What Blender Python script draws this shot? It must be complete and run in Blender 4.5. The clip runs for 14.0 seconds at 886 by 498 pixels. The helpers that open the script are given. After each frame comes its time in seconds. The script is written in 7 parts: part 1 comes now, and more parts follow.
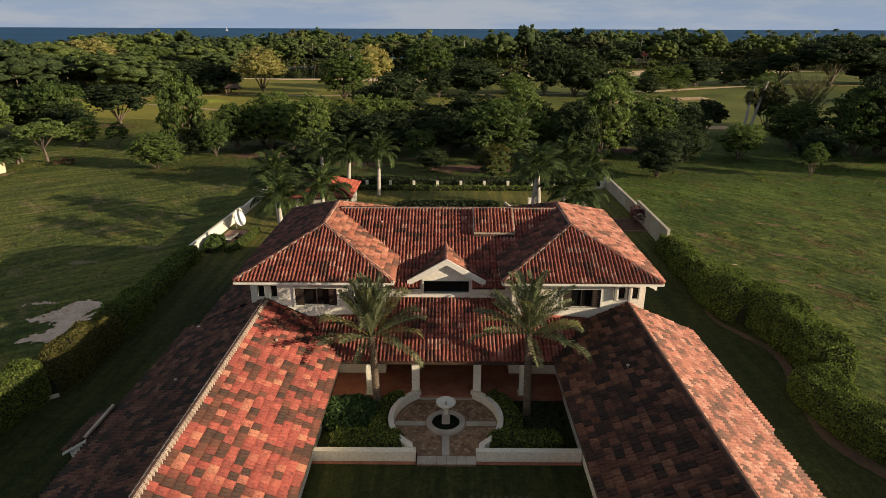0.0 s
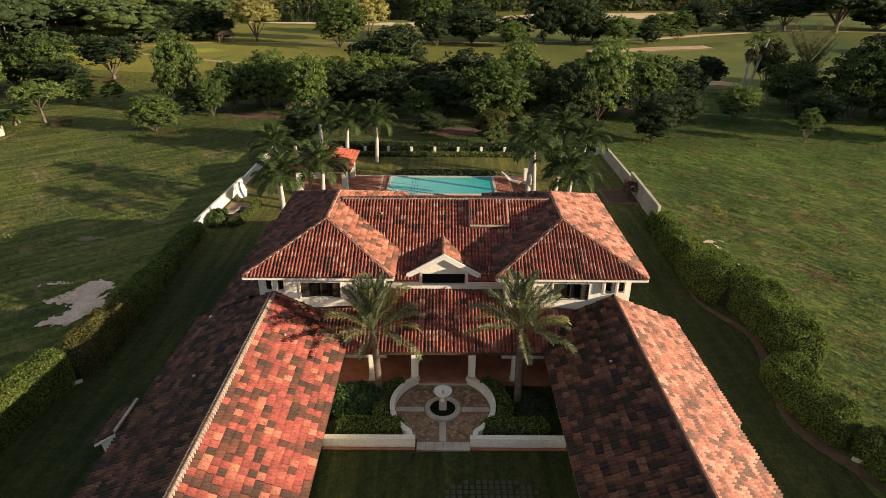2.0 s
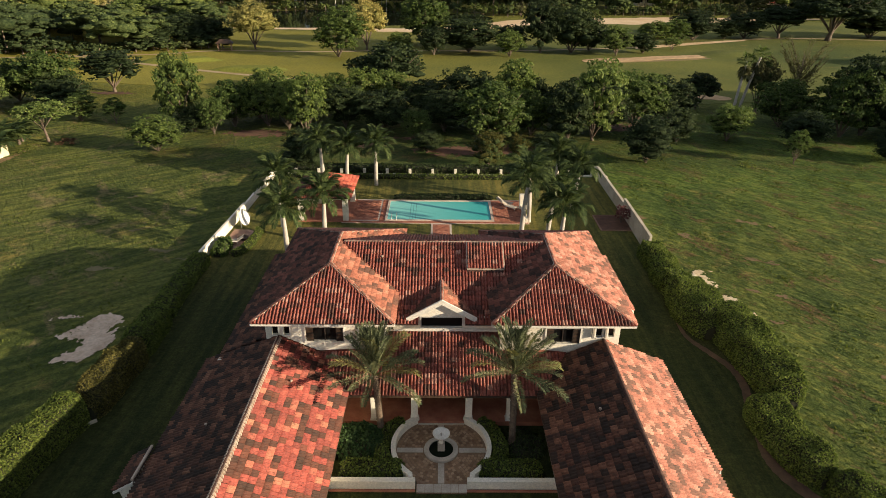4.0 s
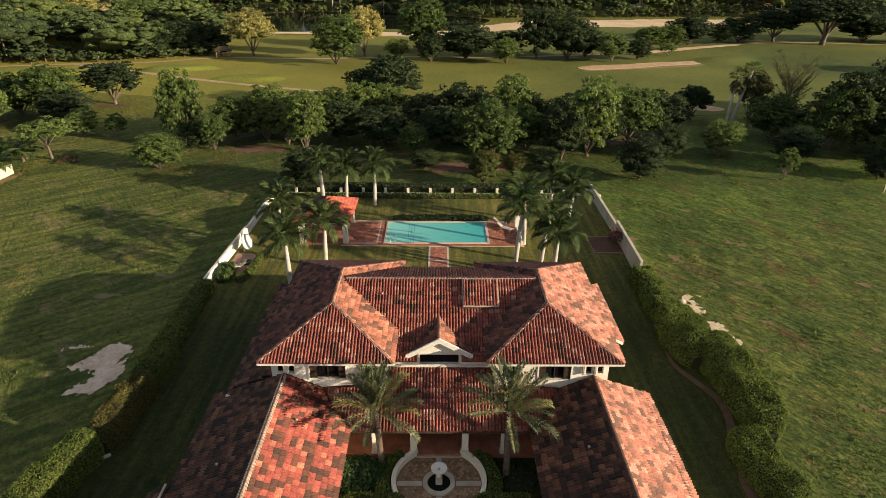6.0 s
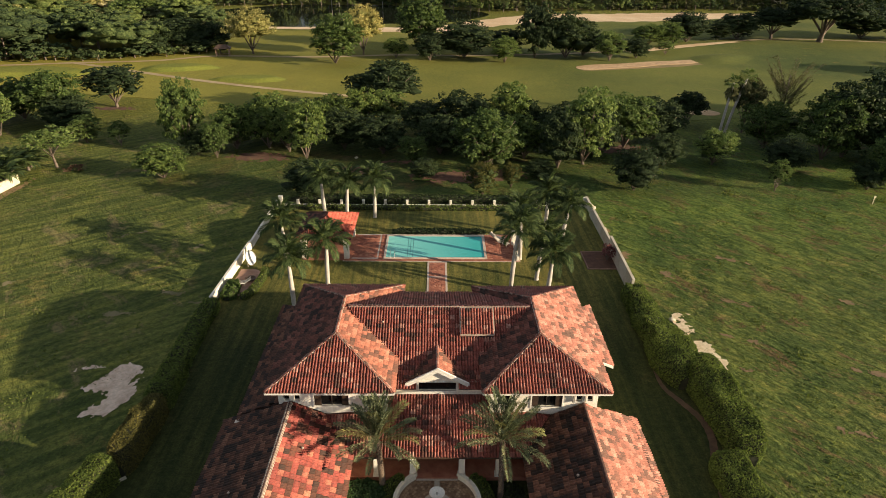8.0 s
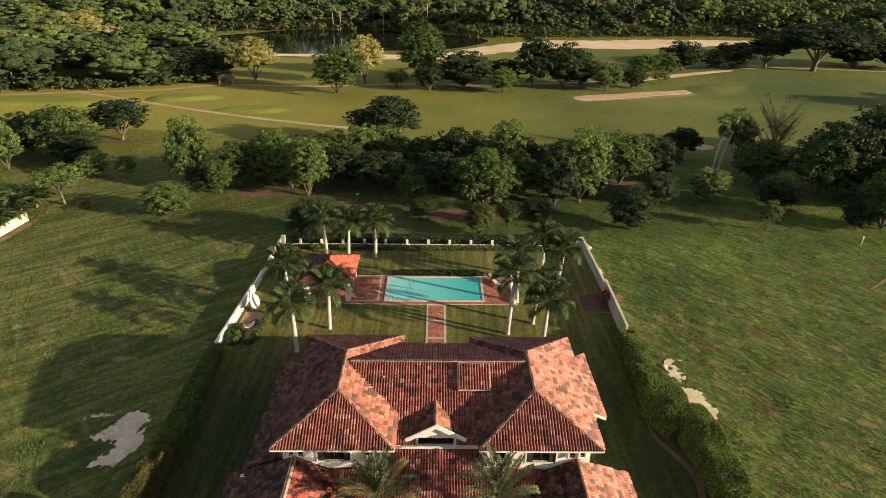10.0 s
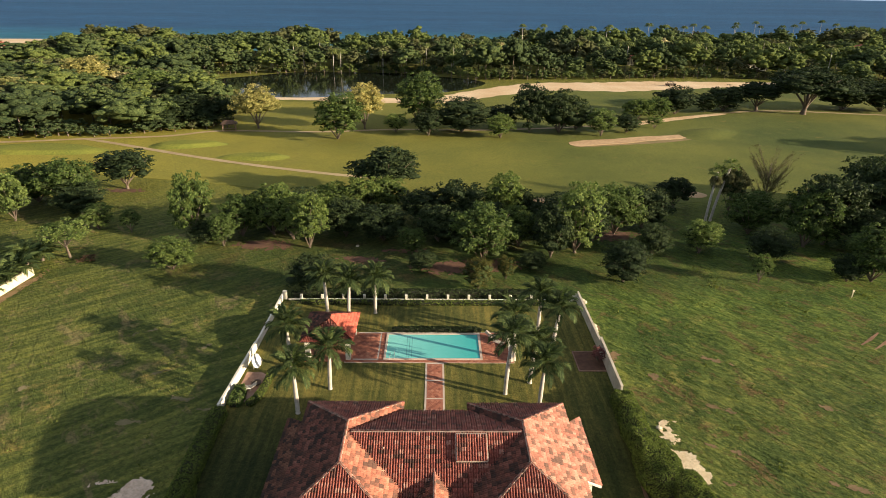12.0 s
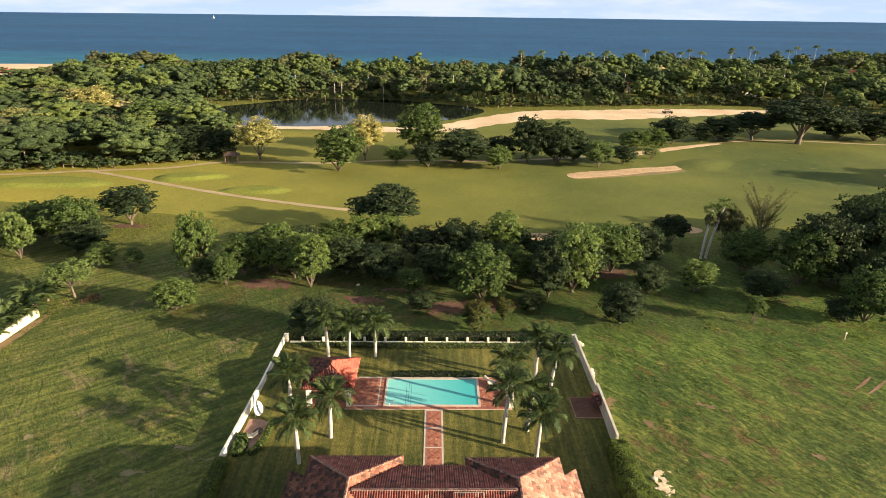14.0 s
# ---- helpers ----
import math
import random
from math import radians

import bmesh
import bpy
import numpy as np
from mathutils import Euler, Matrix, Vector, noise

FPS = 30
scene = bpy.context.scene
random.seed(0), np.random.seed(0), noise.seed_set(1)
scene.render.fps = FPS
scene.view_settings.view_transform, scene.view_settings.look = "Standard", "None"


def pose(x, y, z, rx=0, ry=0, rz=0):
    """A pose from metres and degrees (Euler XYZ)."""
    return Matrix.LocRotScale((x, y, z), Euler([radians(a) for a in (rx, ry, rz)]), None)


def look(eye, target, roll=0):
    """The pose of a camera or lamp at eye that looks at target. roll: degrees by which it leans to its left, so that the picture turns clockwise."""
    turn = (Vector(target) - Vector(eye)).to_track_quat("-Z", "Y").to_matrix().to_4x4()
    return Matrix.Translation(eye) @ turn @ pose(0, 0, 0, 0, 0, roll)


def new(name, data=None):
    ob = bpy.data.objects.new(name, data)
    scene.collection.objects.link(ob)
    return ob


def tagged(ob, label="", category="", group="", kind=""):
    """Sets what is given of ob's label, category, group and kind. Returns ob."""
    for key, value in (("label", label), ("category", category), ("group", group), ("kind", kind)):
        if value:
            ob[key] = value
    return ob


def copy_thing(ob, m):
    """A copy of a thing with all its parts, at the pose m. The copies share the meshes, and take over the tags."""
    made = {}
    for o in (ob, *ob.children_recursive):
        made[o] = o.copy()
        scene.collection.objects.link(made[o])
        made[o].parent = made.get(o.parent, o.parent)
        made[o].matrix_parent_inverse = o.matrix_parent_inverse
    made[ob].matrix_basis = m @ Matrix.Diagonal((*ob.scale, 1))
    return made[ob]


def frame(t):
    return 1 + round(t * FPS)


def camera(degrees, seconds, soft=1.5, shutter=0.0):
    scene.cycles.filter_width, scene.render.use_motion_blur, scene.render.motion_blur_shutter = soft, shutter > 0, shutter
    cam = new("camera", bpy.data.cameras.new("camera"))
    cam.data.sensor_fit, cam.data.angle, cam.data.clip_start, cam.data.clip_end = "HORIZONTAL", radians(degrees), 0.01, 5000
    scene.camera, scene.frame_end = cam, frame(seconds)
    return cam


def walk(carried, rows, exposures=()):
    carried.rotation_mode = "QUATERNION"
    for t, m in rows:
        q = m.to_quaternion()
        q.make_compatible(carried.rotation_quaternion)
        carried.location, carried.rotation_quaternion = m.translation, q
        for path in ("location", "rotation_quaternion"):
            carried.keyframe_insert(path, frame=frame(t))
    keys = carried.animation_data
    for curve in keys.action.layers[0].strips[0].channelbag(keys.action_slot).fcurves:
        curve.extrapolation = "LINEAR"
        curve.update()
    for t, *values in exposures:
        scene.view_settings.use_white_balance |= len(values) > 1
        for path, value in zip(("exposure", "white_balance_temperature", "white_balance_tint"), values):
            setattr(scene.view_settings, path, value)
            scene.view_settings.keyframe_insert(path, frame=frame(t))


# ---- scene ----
cam = camera(72.0, 14.0, soft=0.55)
PATH = [
    (0, (-0.061, -22.546, 18.378), (-0.069, -20.665, 17.7), 0.2),
    (0.2, (-0.097, -22.591, 18.701), (-0.101, -20.73, 17.97), 0.3),
    (0.5, (-0.065, -22.7, 19.245), (-0.067, -20.878, 18.42), 0.3),
    (1, (-0.059, -22.741, 20.122), (-0.058, -20.931, 19.272), 0.4),
    (1.5, (-0.049, -22.882, 20.982), (-0.049, -21.072, 20.131), 0.4),
    (2, (-0.076, -22.99, 21.828), (-0.074, -21.183, 20.971), 0.4),
    (2.5, (-0.119, -23.078, 22.688), (-0.114, -21.271, 21.829), 0.4),
    (3, (-0.157, -23.149, 23.549), (-0.149, -21.344, 22.689), 0.5),
    (5.5, (-0.183, -23.448, 27.598), (-0.166, -21.65, 26.722), 0.5),
    (6, (-0.16, -23.581, 28.49), (-0.141, -21.785, 27.611), 0.5),
    (6.5, (-0.106, -23.724, 29.371), (-0.087, -21.93, 28.488), 0.5),
    (7, (-0.146, -23.811, 30.315), (-0.124, -22.027, 29.409), 0.6),
    (7.5, (-0.149, -23.852, 31.21), (-0.126, -22.076, 30.292), 0.6),
    (10, (-0.139, -24.143, 35.686), (-0.114, -22.342, 34.816), 0.8),
    (10.5, (-0.099, -24.247, 36.667), (-0.075, -22.435, 35.82), 0.7),
    (11, (-0.122, -24.253, 37.509), (-0.096, -22.43, 36.687), 0.7),
    (11.5, (-0.131, -24.389, 38.491), (-0.104, -22.556, 37.69), 0.8),
    (12, (-0.121, -24.396, 39.375), (-0.093, -22.553, 38.599), 0.7),
    (12.5, (-0.112, -24.444, 40.27), (-0.084, -22.591, 39.519), 0.8),
    (13, (-0.13, -24.432, 41.261), (-0.102, -22.572, 40.525), 0.8),
    (13.5, (-0.14, -24.489, 42.232), (-0.111, -22.626, 41.505), 0.8),
    (14, (-0.051, -24.549, 43.239), (-0.023, -22.684, 42.519), 0.7),
]
walk(cam, [(t, look(e, g, r)) for t, e, g, r in PATH],
     [(0, 0.38), (0.6, 0.52), (3, 0.77), (7.5, 0.84), (10, 0.92), (12, 1.13), (14, 1.47)])

# ---- world, sun and exposure ----
SUN_TO = Vector((3.75, -1.45, 1.0)).normalized()
world = bpy.data.worlds.new("sky")
scene.world = world
world.use_nodes = True
wn = world.node_tree
wn.nodes.clear()


def node(tree, kind, **values):
    n = tree.nodes.new(kind)
    for key, value in values.items():
        n.inputs[key].default_value = value
    return n


sky = wn.nodes.new("ShaderNodeTexSky")
sky.sky_type = "NISHITA"
sky.sun_disc = False
sky.sun_elevation = math.asin(SUN_TO.z)
sky.sun_rotation = math.atan2(SUN_TO.x, SUN_TO.y)
sky.dust_density = 1.5
# broken cloud over the sea and overhead
wtc = wn.nodes.new("ShaderNodeTexCoord")
wmap = wn.nodes.new("ShaderNodeMapping")
wmap.inputs["Scale"].default_value = (3.0, 3.0, 16.0)
cloud = node(wn, "ShaderNodeTexNoise", Scale=1.6, Detail=7.0, Roughness=0.6)
cramp = wn.nodes.new("ShaderNodeValToRGB")
cramp.color_ramp.elements[0].position, cramp.color_ramp.elements[1].position = 0.42, 0.60
cramp.color_ramp.elements[0].color = (0.12, 0.12, 0.12, 1)
cramp.color_ramp.elements[1].color = (0.9, 0.9, 0.9, 1)
cmix = wn.nodes.new("ShaderNodeMix")
cmix.data_type = "RGBA"
cmix.inputs[7].default_value = (7.6, 8.2, 9.2, 1)
wbg = wn.nodes.new("ShaderNodeBackground")
wbg.inputs["Strength"].default_value = 0.041
wout = wn.nodes.new("ShaderNodeOutputWorld")
wn.links.new(wtc.outputs["Generated"], wmap.inputs["Vector"])
wn.links.new(wmap.outputs[0], cloud.inputs["Vector"])
wn.links.new(cloud.outputs["Fac"], cramp.inputs[0])
wn.links.new(cramp.outputs[0], cmix.inputs[0])
wsep = wn.nodes.new("ShaderNodeSeparateXYZ")
wn.links.new(wtc.outputs["Generated"], wsep.inputs[0])
hazer = wn.nodes.new("ShaderNodeValToRGB")
hazer.color_ramp.elements[0].position, hazer.color_ramp.elements[1].position = 0.0, 0.30
hazer.color_ramp.elements[0].color, hazer.color_ramp.elements[1].color = (0.9, 0.9, 0.9, 1), (0.0, 0.0, 0.0, 1)
wn.links.new(wsep.outputs[2], hazer.inputs[0])
hmix = wn.nodes.new("ShaderNodeMix")
hmix.data_type = "RGBA"
hmix.inputs[7].default_value = (5.6, 7.4, 10.5, 1)
wn.links.new(hazer.outputs[0], hmix.inputs[0])
wn.links.new(sky.outputs[0], hmix.inputs[6])
wn.links.new(hmix.outputs[2], cmix.inputs[6])
wn.links.new(cmix.outputs[2], wbg.inputs["Color"])
wn.links.new(wbg.outputs[0], wout.inputs["Surface"])

sun = new("sun", bpy.data.lights.new("sun", "SUN"))
sun.data.energy, sun.data.angle, sun.data.color = 5.0, radians(0.6), (1.0, 0.83, 0.60)
sun.matrix_world = look((0, 0, 0), -SUN_TO)


# ---- materials ----
def ramp(tree, stops):
    r = tree.nodes.new("ShaderNodeValToRGB")
    e = r.color_ramp.elements
    while len(e) < len(stops):
        e.new(0.5)
    for el, (p, c) in zip(e, stops):
        el.position, el.color = p, (*c, 1)
    return r


def mixed(tree, a, b, fac, blend="MIX"):
    """A colour mix; a, b, fac are sockets or values."""
    m = tree.nodes.new("ShaderNodeMix")
    m.data_type, m.blend_type = "RGBA", blend
    for slot, v in ((6, a), (7, b), (0, fac)):
        if isinstance(v, bpy.types.NodeSocket):
            tree.links.new(v, m.inputs[slot])
        else:
            m.inputs[slot].default_value = (*v, 1) if isinstance(v, tuple) else v
    return m.outputs[2]


def noise_of(tree, scale, detail=4.0, rough=0.55, vector=None, stretch=None):
    n = node(tree, "ShaderNodeTexNoise", Scale=scale, Detail=detail, Roughness=rough)
    if vector is None:
        tc = tree.nodes.new("ShaderNodeTexCoord")
        vector = tc.outputs["Object"]
    if stretch:
        mp = tree.nodes.new("ShaderNodeMapping")
        mp.inputs["Scale"].default_value = stretch
        tree.links.new(vector, mp.inputs["Vector"])
        vector = mp.outputs[0]
    tree.links.new(vector, n.inputs["Vector"])
    return n.outputs["Fac"]


def finish(m, color, rough=0.8, bump=None, bump_dist=0.02, bump_strength=0.6, **extra):
    t = m.node_tree
    b = t.nodes["Principled BSDF"]
    if isinstance(color, bpy.types.NodeSocket):
        t.links.new(color, b.inputs["Base Color"])
    else:
        b.inputs["Base Color"].default_value = (*color, 1)
    if isinstance(rough, bpy.types.NodeSocket):
        t.links.new(rough, b.inputs["Roughness"])
    else:
        b.inputs["Roughness"].default_value = rough
    for k, v in extra.items():
        b.inputs[k.replace("_", " ")].default_value = v
    if bump is not None:
        bn = node(t, "ShaderNodeBump", Strength=bump_strength, Distance=bump_dist)
        t.links.new(bump, bn.inputs["Height"])
        t.links.new(bn.outputs[0], b.inputs["Normal"])
    return m


def fresh(name):
    m = bpy.data.materials.new(name)
    m.use_nodes = True
    return m


def plain(name, a, b, scale, rough=0.8, fine=None, bump=0.01, **extra):
    """Two tones in broad patches, with fine grain in tone and relief."""
    m = fresh(name)
    t = m.node_tree
    broad = ramp(t, [(0.35, a), (0.65, b)])
    t.links.new(noise_of(t, scale), broad.inputs[0])
    grain = noise_of(t, fine or scale * 12, 5.0, 0.65)
    gr = ramp(t, [(0.25, (0.72, 0.72, 0.72)), (0.75, (1.12, 1.12, 1.12))])
    t.links.new(grain, gr.inputs[0])
    col = mixed(t, broad.outputs[0], gr.outputs[0], 1.0, "MULTIPLY")
    return finish(m, col, rough, grain, bump, **extra)


TILE_MIXES = {
    "mixed": [(0.0, (0.085, 0.036, 0.024)), (0.10, (0.14, 0.052, 0.036)), (0.24, (0.24, 0.066, 0.045)), (0.60, (0.30, 0.078, 0.054)), (0.86, (0.35, 0.110, 0.076)), (1.0, (0.46, 0.230, 0.170))],
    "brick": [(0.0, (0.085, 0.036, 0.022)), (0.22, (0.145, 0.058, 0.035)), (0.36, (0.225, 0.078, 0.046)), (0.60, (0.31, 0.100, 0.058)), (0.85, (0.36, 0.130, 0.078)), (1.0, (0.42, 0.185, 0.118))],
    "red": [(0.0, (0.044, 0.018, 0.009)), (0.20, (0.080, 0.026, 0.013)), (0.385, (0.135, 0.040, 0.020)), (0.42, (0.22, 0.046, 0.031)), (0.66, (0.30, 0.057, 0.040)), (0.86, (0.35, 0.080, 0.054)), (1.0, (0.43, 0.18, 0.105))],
    # two darker copies for west slopes: their shade put in the colour
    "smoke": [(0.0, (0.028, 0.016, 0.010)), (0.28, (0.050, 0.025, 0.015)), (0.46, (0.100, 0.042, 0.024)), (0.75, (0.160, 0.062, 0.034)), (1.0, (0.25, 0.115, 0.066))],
    "shaded": [(0.0, (0.040, 0.021, 0.014)), (0.30, (0.075, 0.034, 0.022)), (0.55, (0.130, 0.051, 0.033)), (0.80, (0.20, 0.066, 0.043)), (1.0, (0.28, 0.11, 0.075))],
    # paler copy for the sunlit east slopes; ridge caps take it too
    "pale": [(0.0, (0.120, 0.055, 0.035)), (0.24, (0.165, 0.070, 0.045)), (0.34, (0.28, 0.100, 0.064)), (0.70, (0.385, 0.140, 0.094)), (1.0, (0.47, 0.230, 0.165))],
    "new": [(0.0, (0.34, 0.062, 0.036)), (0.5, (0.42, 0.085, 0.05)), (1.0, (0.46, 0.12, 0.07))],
}


def tile_material(name, mix, by_object=False):
    """Terracotta roof tile: red, orange and smoke-dark tiles in a mix, with mould and dust."""
    m = fresh(name)
    t = m.node_tree
    if by_object:
        rnd = t.nodes.new("ShaderNodeObjectInfo").outputs["Random"]
    else:
        rnd = t.nodes.new("ShaderNodeNewGeometry").outputs["Random Per Island"]
    base = ramp(t, TILE_MIXES[mix])
    t.links.new(rnd, base.inputs[0])
    dirt = noise_of(t, 6.5, 9.0, 0.78)
    dr = ramp(t, [(0.36, (0.30, 0.28, 0.25)), (0.48, (0.92, 0.91, 0.90)), (0.62, (1.22, 1.26, 1.26)), (0.72, (1.5, 1.62, 1.62))])
    t.links.new(dirt, dr.inputs[0])
    broad = noise_of(t, 0.33, 3.0)
    br = ramp(t, [(0.3, (0.72, 0.71, 0.70)), (0.65, (1.06, 1.05, 1.02))])
    t.links.new(broad, br.inputs[0])
    c = mixed(t, base.outputs[0], dr.outputs[0], 0.85, "MULTIPLY")
    c = mixed(t, c, br.outputs[0], 0.8, "MULTIPLY")
    return finish(m, c, 0.74, noise_of(t, 30.0, 5.0, 0.7), 0.006)


def leaf_material(name, dark, light, tint=0.35, by_object=True, scale=0.12):
    m = fresh(name)
    t = m.node_tree
    rnd = t.nodes.new("ShaderNodeNewGeometry").outputs["Random Per Island"]
    r = ramp(t, [(0.0, dark), (0.6, tuple((p + q) / 2 for p, q in zip(dark, light))), (1.0, light)])
    t.links.new(rnd, r.inputs[0])
    var = noise_of(t, scale, 3.0)
    if by_object:
        var = t.nodes.new("ShaderNodeObjectInfo").outputs["Random"]
    vr = ramp(t, [(0.2, (0.70, 0.74, 0.66)), (0.8, (1.22, 1.16, 1.0))])
    t.links.new(var, vr.inputs[0])
    c = mixed(t, r.outputs[0], vr.outputs[0], 1.0, "MULTIPLY")
    finish(m, c, 0.68)
    b = t.nodes["Principled BSDF"]
    b.inputs["Specular IOR Level"].default_value = 0.18
    tr = t.nodes.new("ShaderNodeBsdfTranslucent")
    t.links.new(mixed(t, c, (1.0, 1.1, 0.75), 0.5, "MULTIPLY"), tr.inputs["Color"])
    mx = t.nodes.new("ShaderNodeMixShader")
    mx.inputs[0].default_value = tint
    out = t.nodes["Material Output"]
    t.links.new(b.outputs[0], mx.inputs[1])
    t.links.new(tr.outputs[0], mx.inputs[2])
    t.links.new(mx.outputs[0], out.inputs["Surface"])
    return m


def streaks(t, scale, turn, along, detail=5.0, rough=0.65, warp=0.0):
    """Noise drawn out along a direction on the ground, turned by degrees from the x axis."""
    tc = t.nodes.new("ShaderNodeTexCoord")
    a = t.nodes.new("ShaderNodeMapping")
    a.inputs["Rotation"].default_value = (0, 0, radians(-turn))
    t.links.new(tc.outputs["Object"], a.inputs["Vector"])
    b = t.nodes.new("ShaderNodeMapping")
    b.inputs["Scale"].default_value = (1.0 / along, 1.0, 1.0)
    t.links.new(a.outputs[0], b.inputs["Vector"])
    n = node(t, "ShaderNodeTexNoise", Scale=scale, Detail=detail, Roughness=rough, Distortion=warp)
    t.links.new(b.outputs[0], n.inputs["Vector"])
    return n.outputs["Fac"]


def grass_material(name, dark, light, dry, dry_from=0.56, mow=0.0, beyond=None, broad_scale=0.09, stripe=0.0, west=None, north=None):
    m = fresh(name)
    t = m.node_tree
    broad = ramp(t, [(0.34, dark), (0.64, light)])
    t.links.new(noise_of(t, broad_scale, 5.0, 0.6), broad.inputs[0])
    dm = ramp(t, [(dry_from, (0, 0, 0)), (dry_from + 0.10, (1, 1, 1))])
    t.links.new(noise_of(t, 0.21, 7.0, 0.72), dm.inputs[0])
    c = mixed(t, broad.outputs[0], dry, dm.outputs[0])
    tc = t.nodes.new("ShaderNodeTexCoord")
    sp = t.nodes.new("ShaderNodeSeparateXYZ")
    t.links.new(tc.outputs["Object"], sp.inputs[0])
    tuft = noise_of(t, 1.9, 7.0, 0.74)
    if north:   # drier lawn beyond the house; the front's dark tone holds the villa's shade
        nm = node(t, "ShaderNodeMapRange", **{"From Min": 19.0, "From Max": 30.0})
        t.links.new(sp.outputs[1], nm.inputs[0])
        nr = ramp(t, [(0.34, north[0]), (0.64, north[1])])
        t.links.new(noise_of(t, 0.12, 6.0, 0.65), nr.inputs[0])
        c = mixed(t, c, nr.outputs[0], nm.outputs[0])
    if west:   # yellower turf towards the west end of the course
        wm = node(t, "ShaderNodeMapRange", **{"From Min": 50.0, "From Max": -110.0})
        t.links.new(sp.outputs[0], wm.inputs[0])
        c = mixed(t, c, mixed(t, west, c, noise_of(t, 0.035, 4.0, 0.6)), wm.outputs[0])
    if beyond:
        # mown rows on one side of the villa, combed wild tufts on the other
        east = node(t, "ShaderNodeMapRange", **{"From Min": -5.0, "From Max": 5.0})
        t.links.new(sp.outputs[0], east.inputs[0])
        rows = ramp(t, [(0.40, (0.60, 0.68, 0.54)), (0.50, (0.90, 0.93, 0.80)), (0.60, (1.36, 1.24, 1.0))])
        t.links.new(streaks(t, 1.15, 38, 14.0, 5.0, 0.55), rows.inputs[0])
        wild = ramp(t, [(0.40, (0.50, 0.62, 0.44)), (0.49, (0.88, 0.96, 0.80)), (0.60, (1.50, 1.34, 1.02))])
        t.links.new(streaks(t, 1.25, -52, 3.0, 8.0, 0.74, 0.9), wild.inputs[0])
        c = mixed(t, c, mixed(t, rows.outputs[0], wild.outputs[0], east.outputs[0]), 0.9, "MULTIPLY")
        # thin brown litter
        lm = ramp(t, [(0.545, (0, 0, 0)), (0.60, (0.85, 0.85, 0.85))])
        t.links.new(streaks(t, 0.34, -50, 1.8, 10.0, 0.76, 0.6), lm.inputs[0])
        c = mixed(t, c, mixed(t, mixed(t, c, (0.26, 0.20, 0.125), 0.6), (0.165, 0.105, 0.056), east.outputs[0]), lm.outputs[0])
        # ground among the trees: their shade and brown soil put in the colour
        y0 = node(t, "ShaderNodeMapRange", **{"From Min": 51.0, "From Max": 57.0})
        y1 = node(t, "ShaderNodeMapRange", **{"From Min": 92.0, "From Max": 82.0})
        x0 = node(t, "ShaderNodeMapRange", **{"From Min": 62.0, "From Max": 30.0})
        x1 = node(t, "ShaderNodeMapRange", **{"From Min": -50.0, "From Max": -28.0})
        lush = node(t, "ShaderNodeMapRange", **{"From Min": 30.0, "From Max": 50.0, "To Max": 0.55})
        t.links.new(sp.outputs[1], lush.inputs[0])
        c = mixed(t, c, mixed(t, c, mixed(t, c, (0.70, 1.0, 0.74), 1.0, "MULTIPLY"), lush.outputs[0]), east.outputs[0])
        c = mixed(t, mixed(t, c, (1.03, 0.98, 1.00), 1.0, "MULTIPLY"), c, east.outputs[0])   # paler mown side
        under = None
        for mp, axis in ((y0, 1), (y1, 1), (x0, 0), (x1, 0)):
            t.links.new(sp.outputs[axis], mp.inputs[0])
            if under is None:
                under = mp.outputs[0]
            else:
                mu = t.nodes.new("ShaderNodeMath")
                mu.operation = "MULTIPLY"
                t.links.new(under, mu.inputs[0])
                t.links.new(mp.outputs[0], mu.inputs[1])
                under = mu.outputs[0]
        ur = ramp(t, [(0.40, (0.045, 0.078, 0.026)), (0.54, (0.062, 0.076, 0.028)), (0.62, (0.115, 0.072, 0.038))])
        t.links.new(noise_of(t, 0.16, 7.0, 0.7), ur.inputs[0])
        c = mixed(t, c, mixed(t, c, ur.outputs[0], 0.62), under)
        mr = node(t, "ShaderNodeMapRange", **{"From Min": 78.0, "From Max": 104.0})
        t.links.new(sp.outputs[1], mr.inputs[0])
        c = mixed(t, c, beyond, mr.outputs[0])
    st = ramp(t, [(0.35, (0.74, 0.77, 0.74)), (0.65, (1.14, 1.12, 1.05))])
    t.links.new(streaks(t, 0.5, 75, 3.5), st.inputs[0])
    c = mixed(t, c, st.outputs[0], 0.8 * (1 - mow), "MULTIPLY")
    if stripe:
        mo = ramp(t, [(0.42, (0.66, 0.74, 0.68)), (0.58, (1.28, 1.18, 1.06))])
        t.links.new(streaks(t, 1.5, 90, 16.0, 4.0, 0.6), mo.inputs[0])
        c = mixed(t, c, mo.outputs[0], stripe, "MULTIPLY")
    tr = ramp(t, [(0.36, (0.45, 0.50, 0.43)), (0.64, (1.36, 1.30, 1.14))])
    t.links.new(tuft, tr.inputs[0])
    c = mixed(t, c, tr.outputs[0], 0.9 - mow * 0.55, "MULTIPLY")
    fine = noise_of(t, 8.0, 6.0, 0.75)
    fr = ramp(t, [(0.36, (0.52, 0.55, 0.50)), (0.64, (1.34, 1.32, 1.24))])
    t.links.new(fine, fr.inputs[0])
    c = mixed(t, c, fr.outputs[0], 0.8, "MULTIPLY")
    height = noise_of(t, 4.5, 5.0, 0.62)
    if beyond:   # tussocks and hollows of the rough field
        wide_height = streaks(t, 1.0, -52, 2.2, 5.0, 0.6, 0.7)
        total = t.nodes.new("ShaderNodeMath")
        total.operation = "MULTIPLY_ADD"
        t.links.new(wide_height, total.inputs[0])
        total.inputs[1].default_value = 3.0
        t.links.new(height, total.inputs[2])
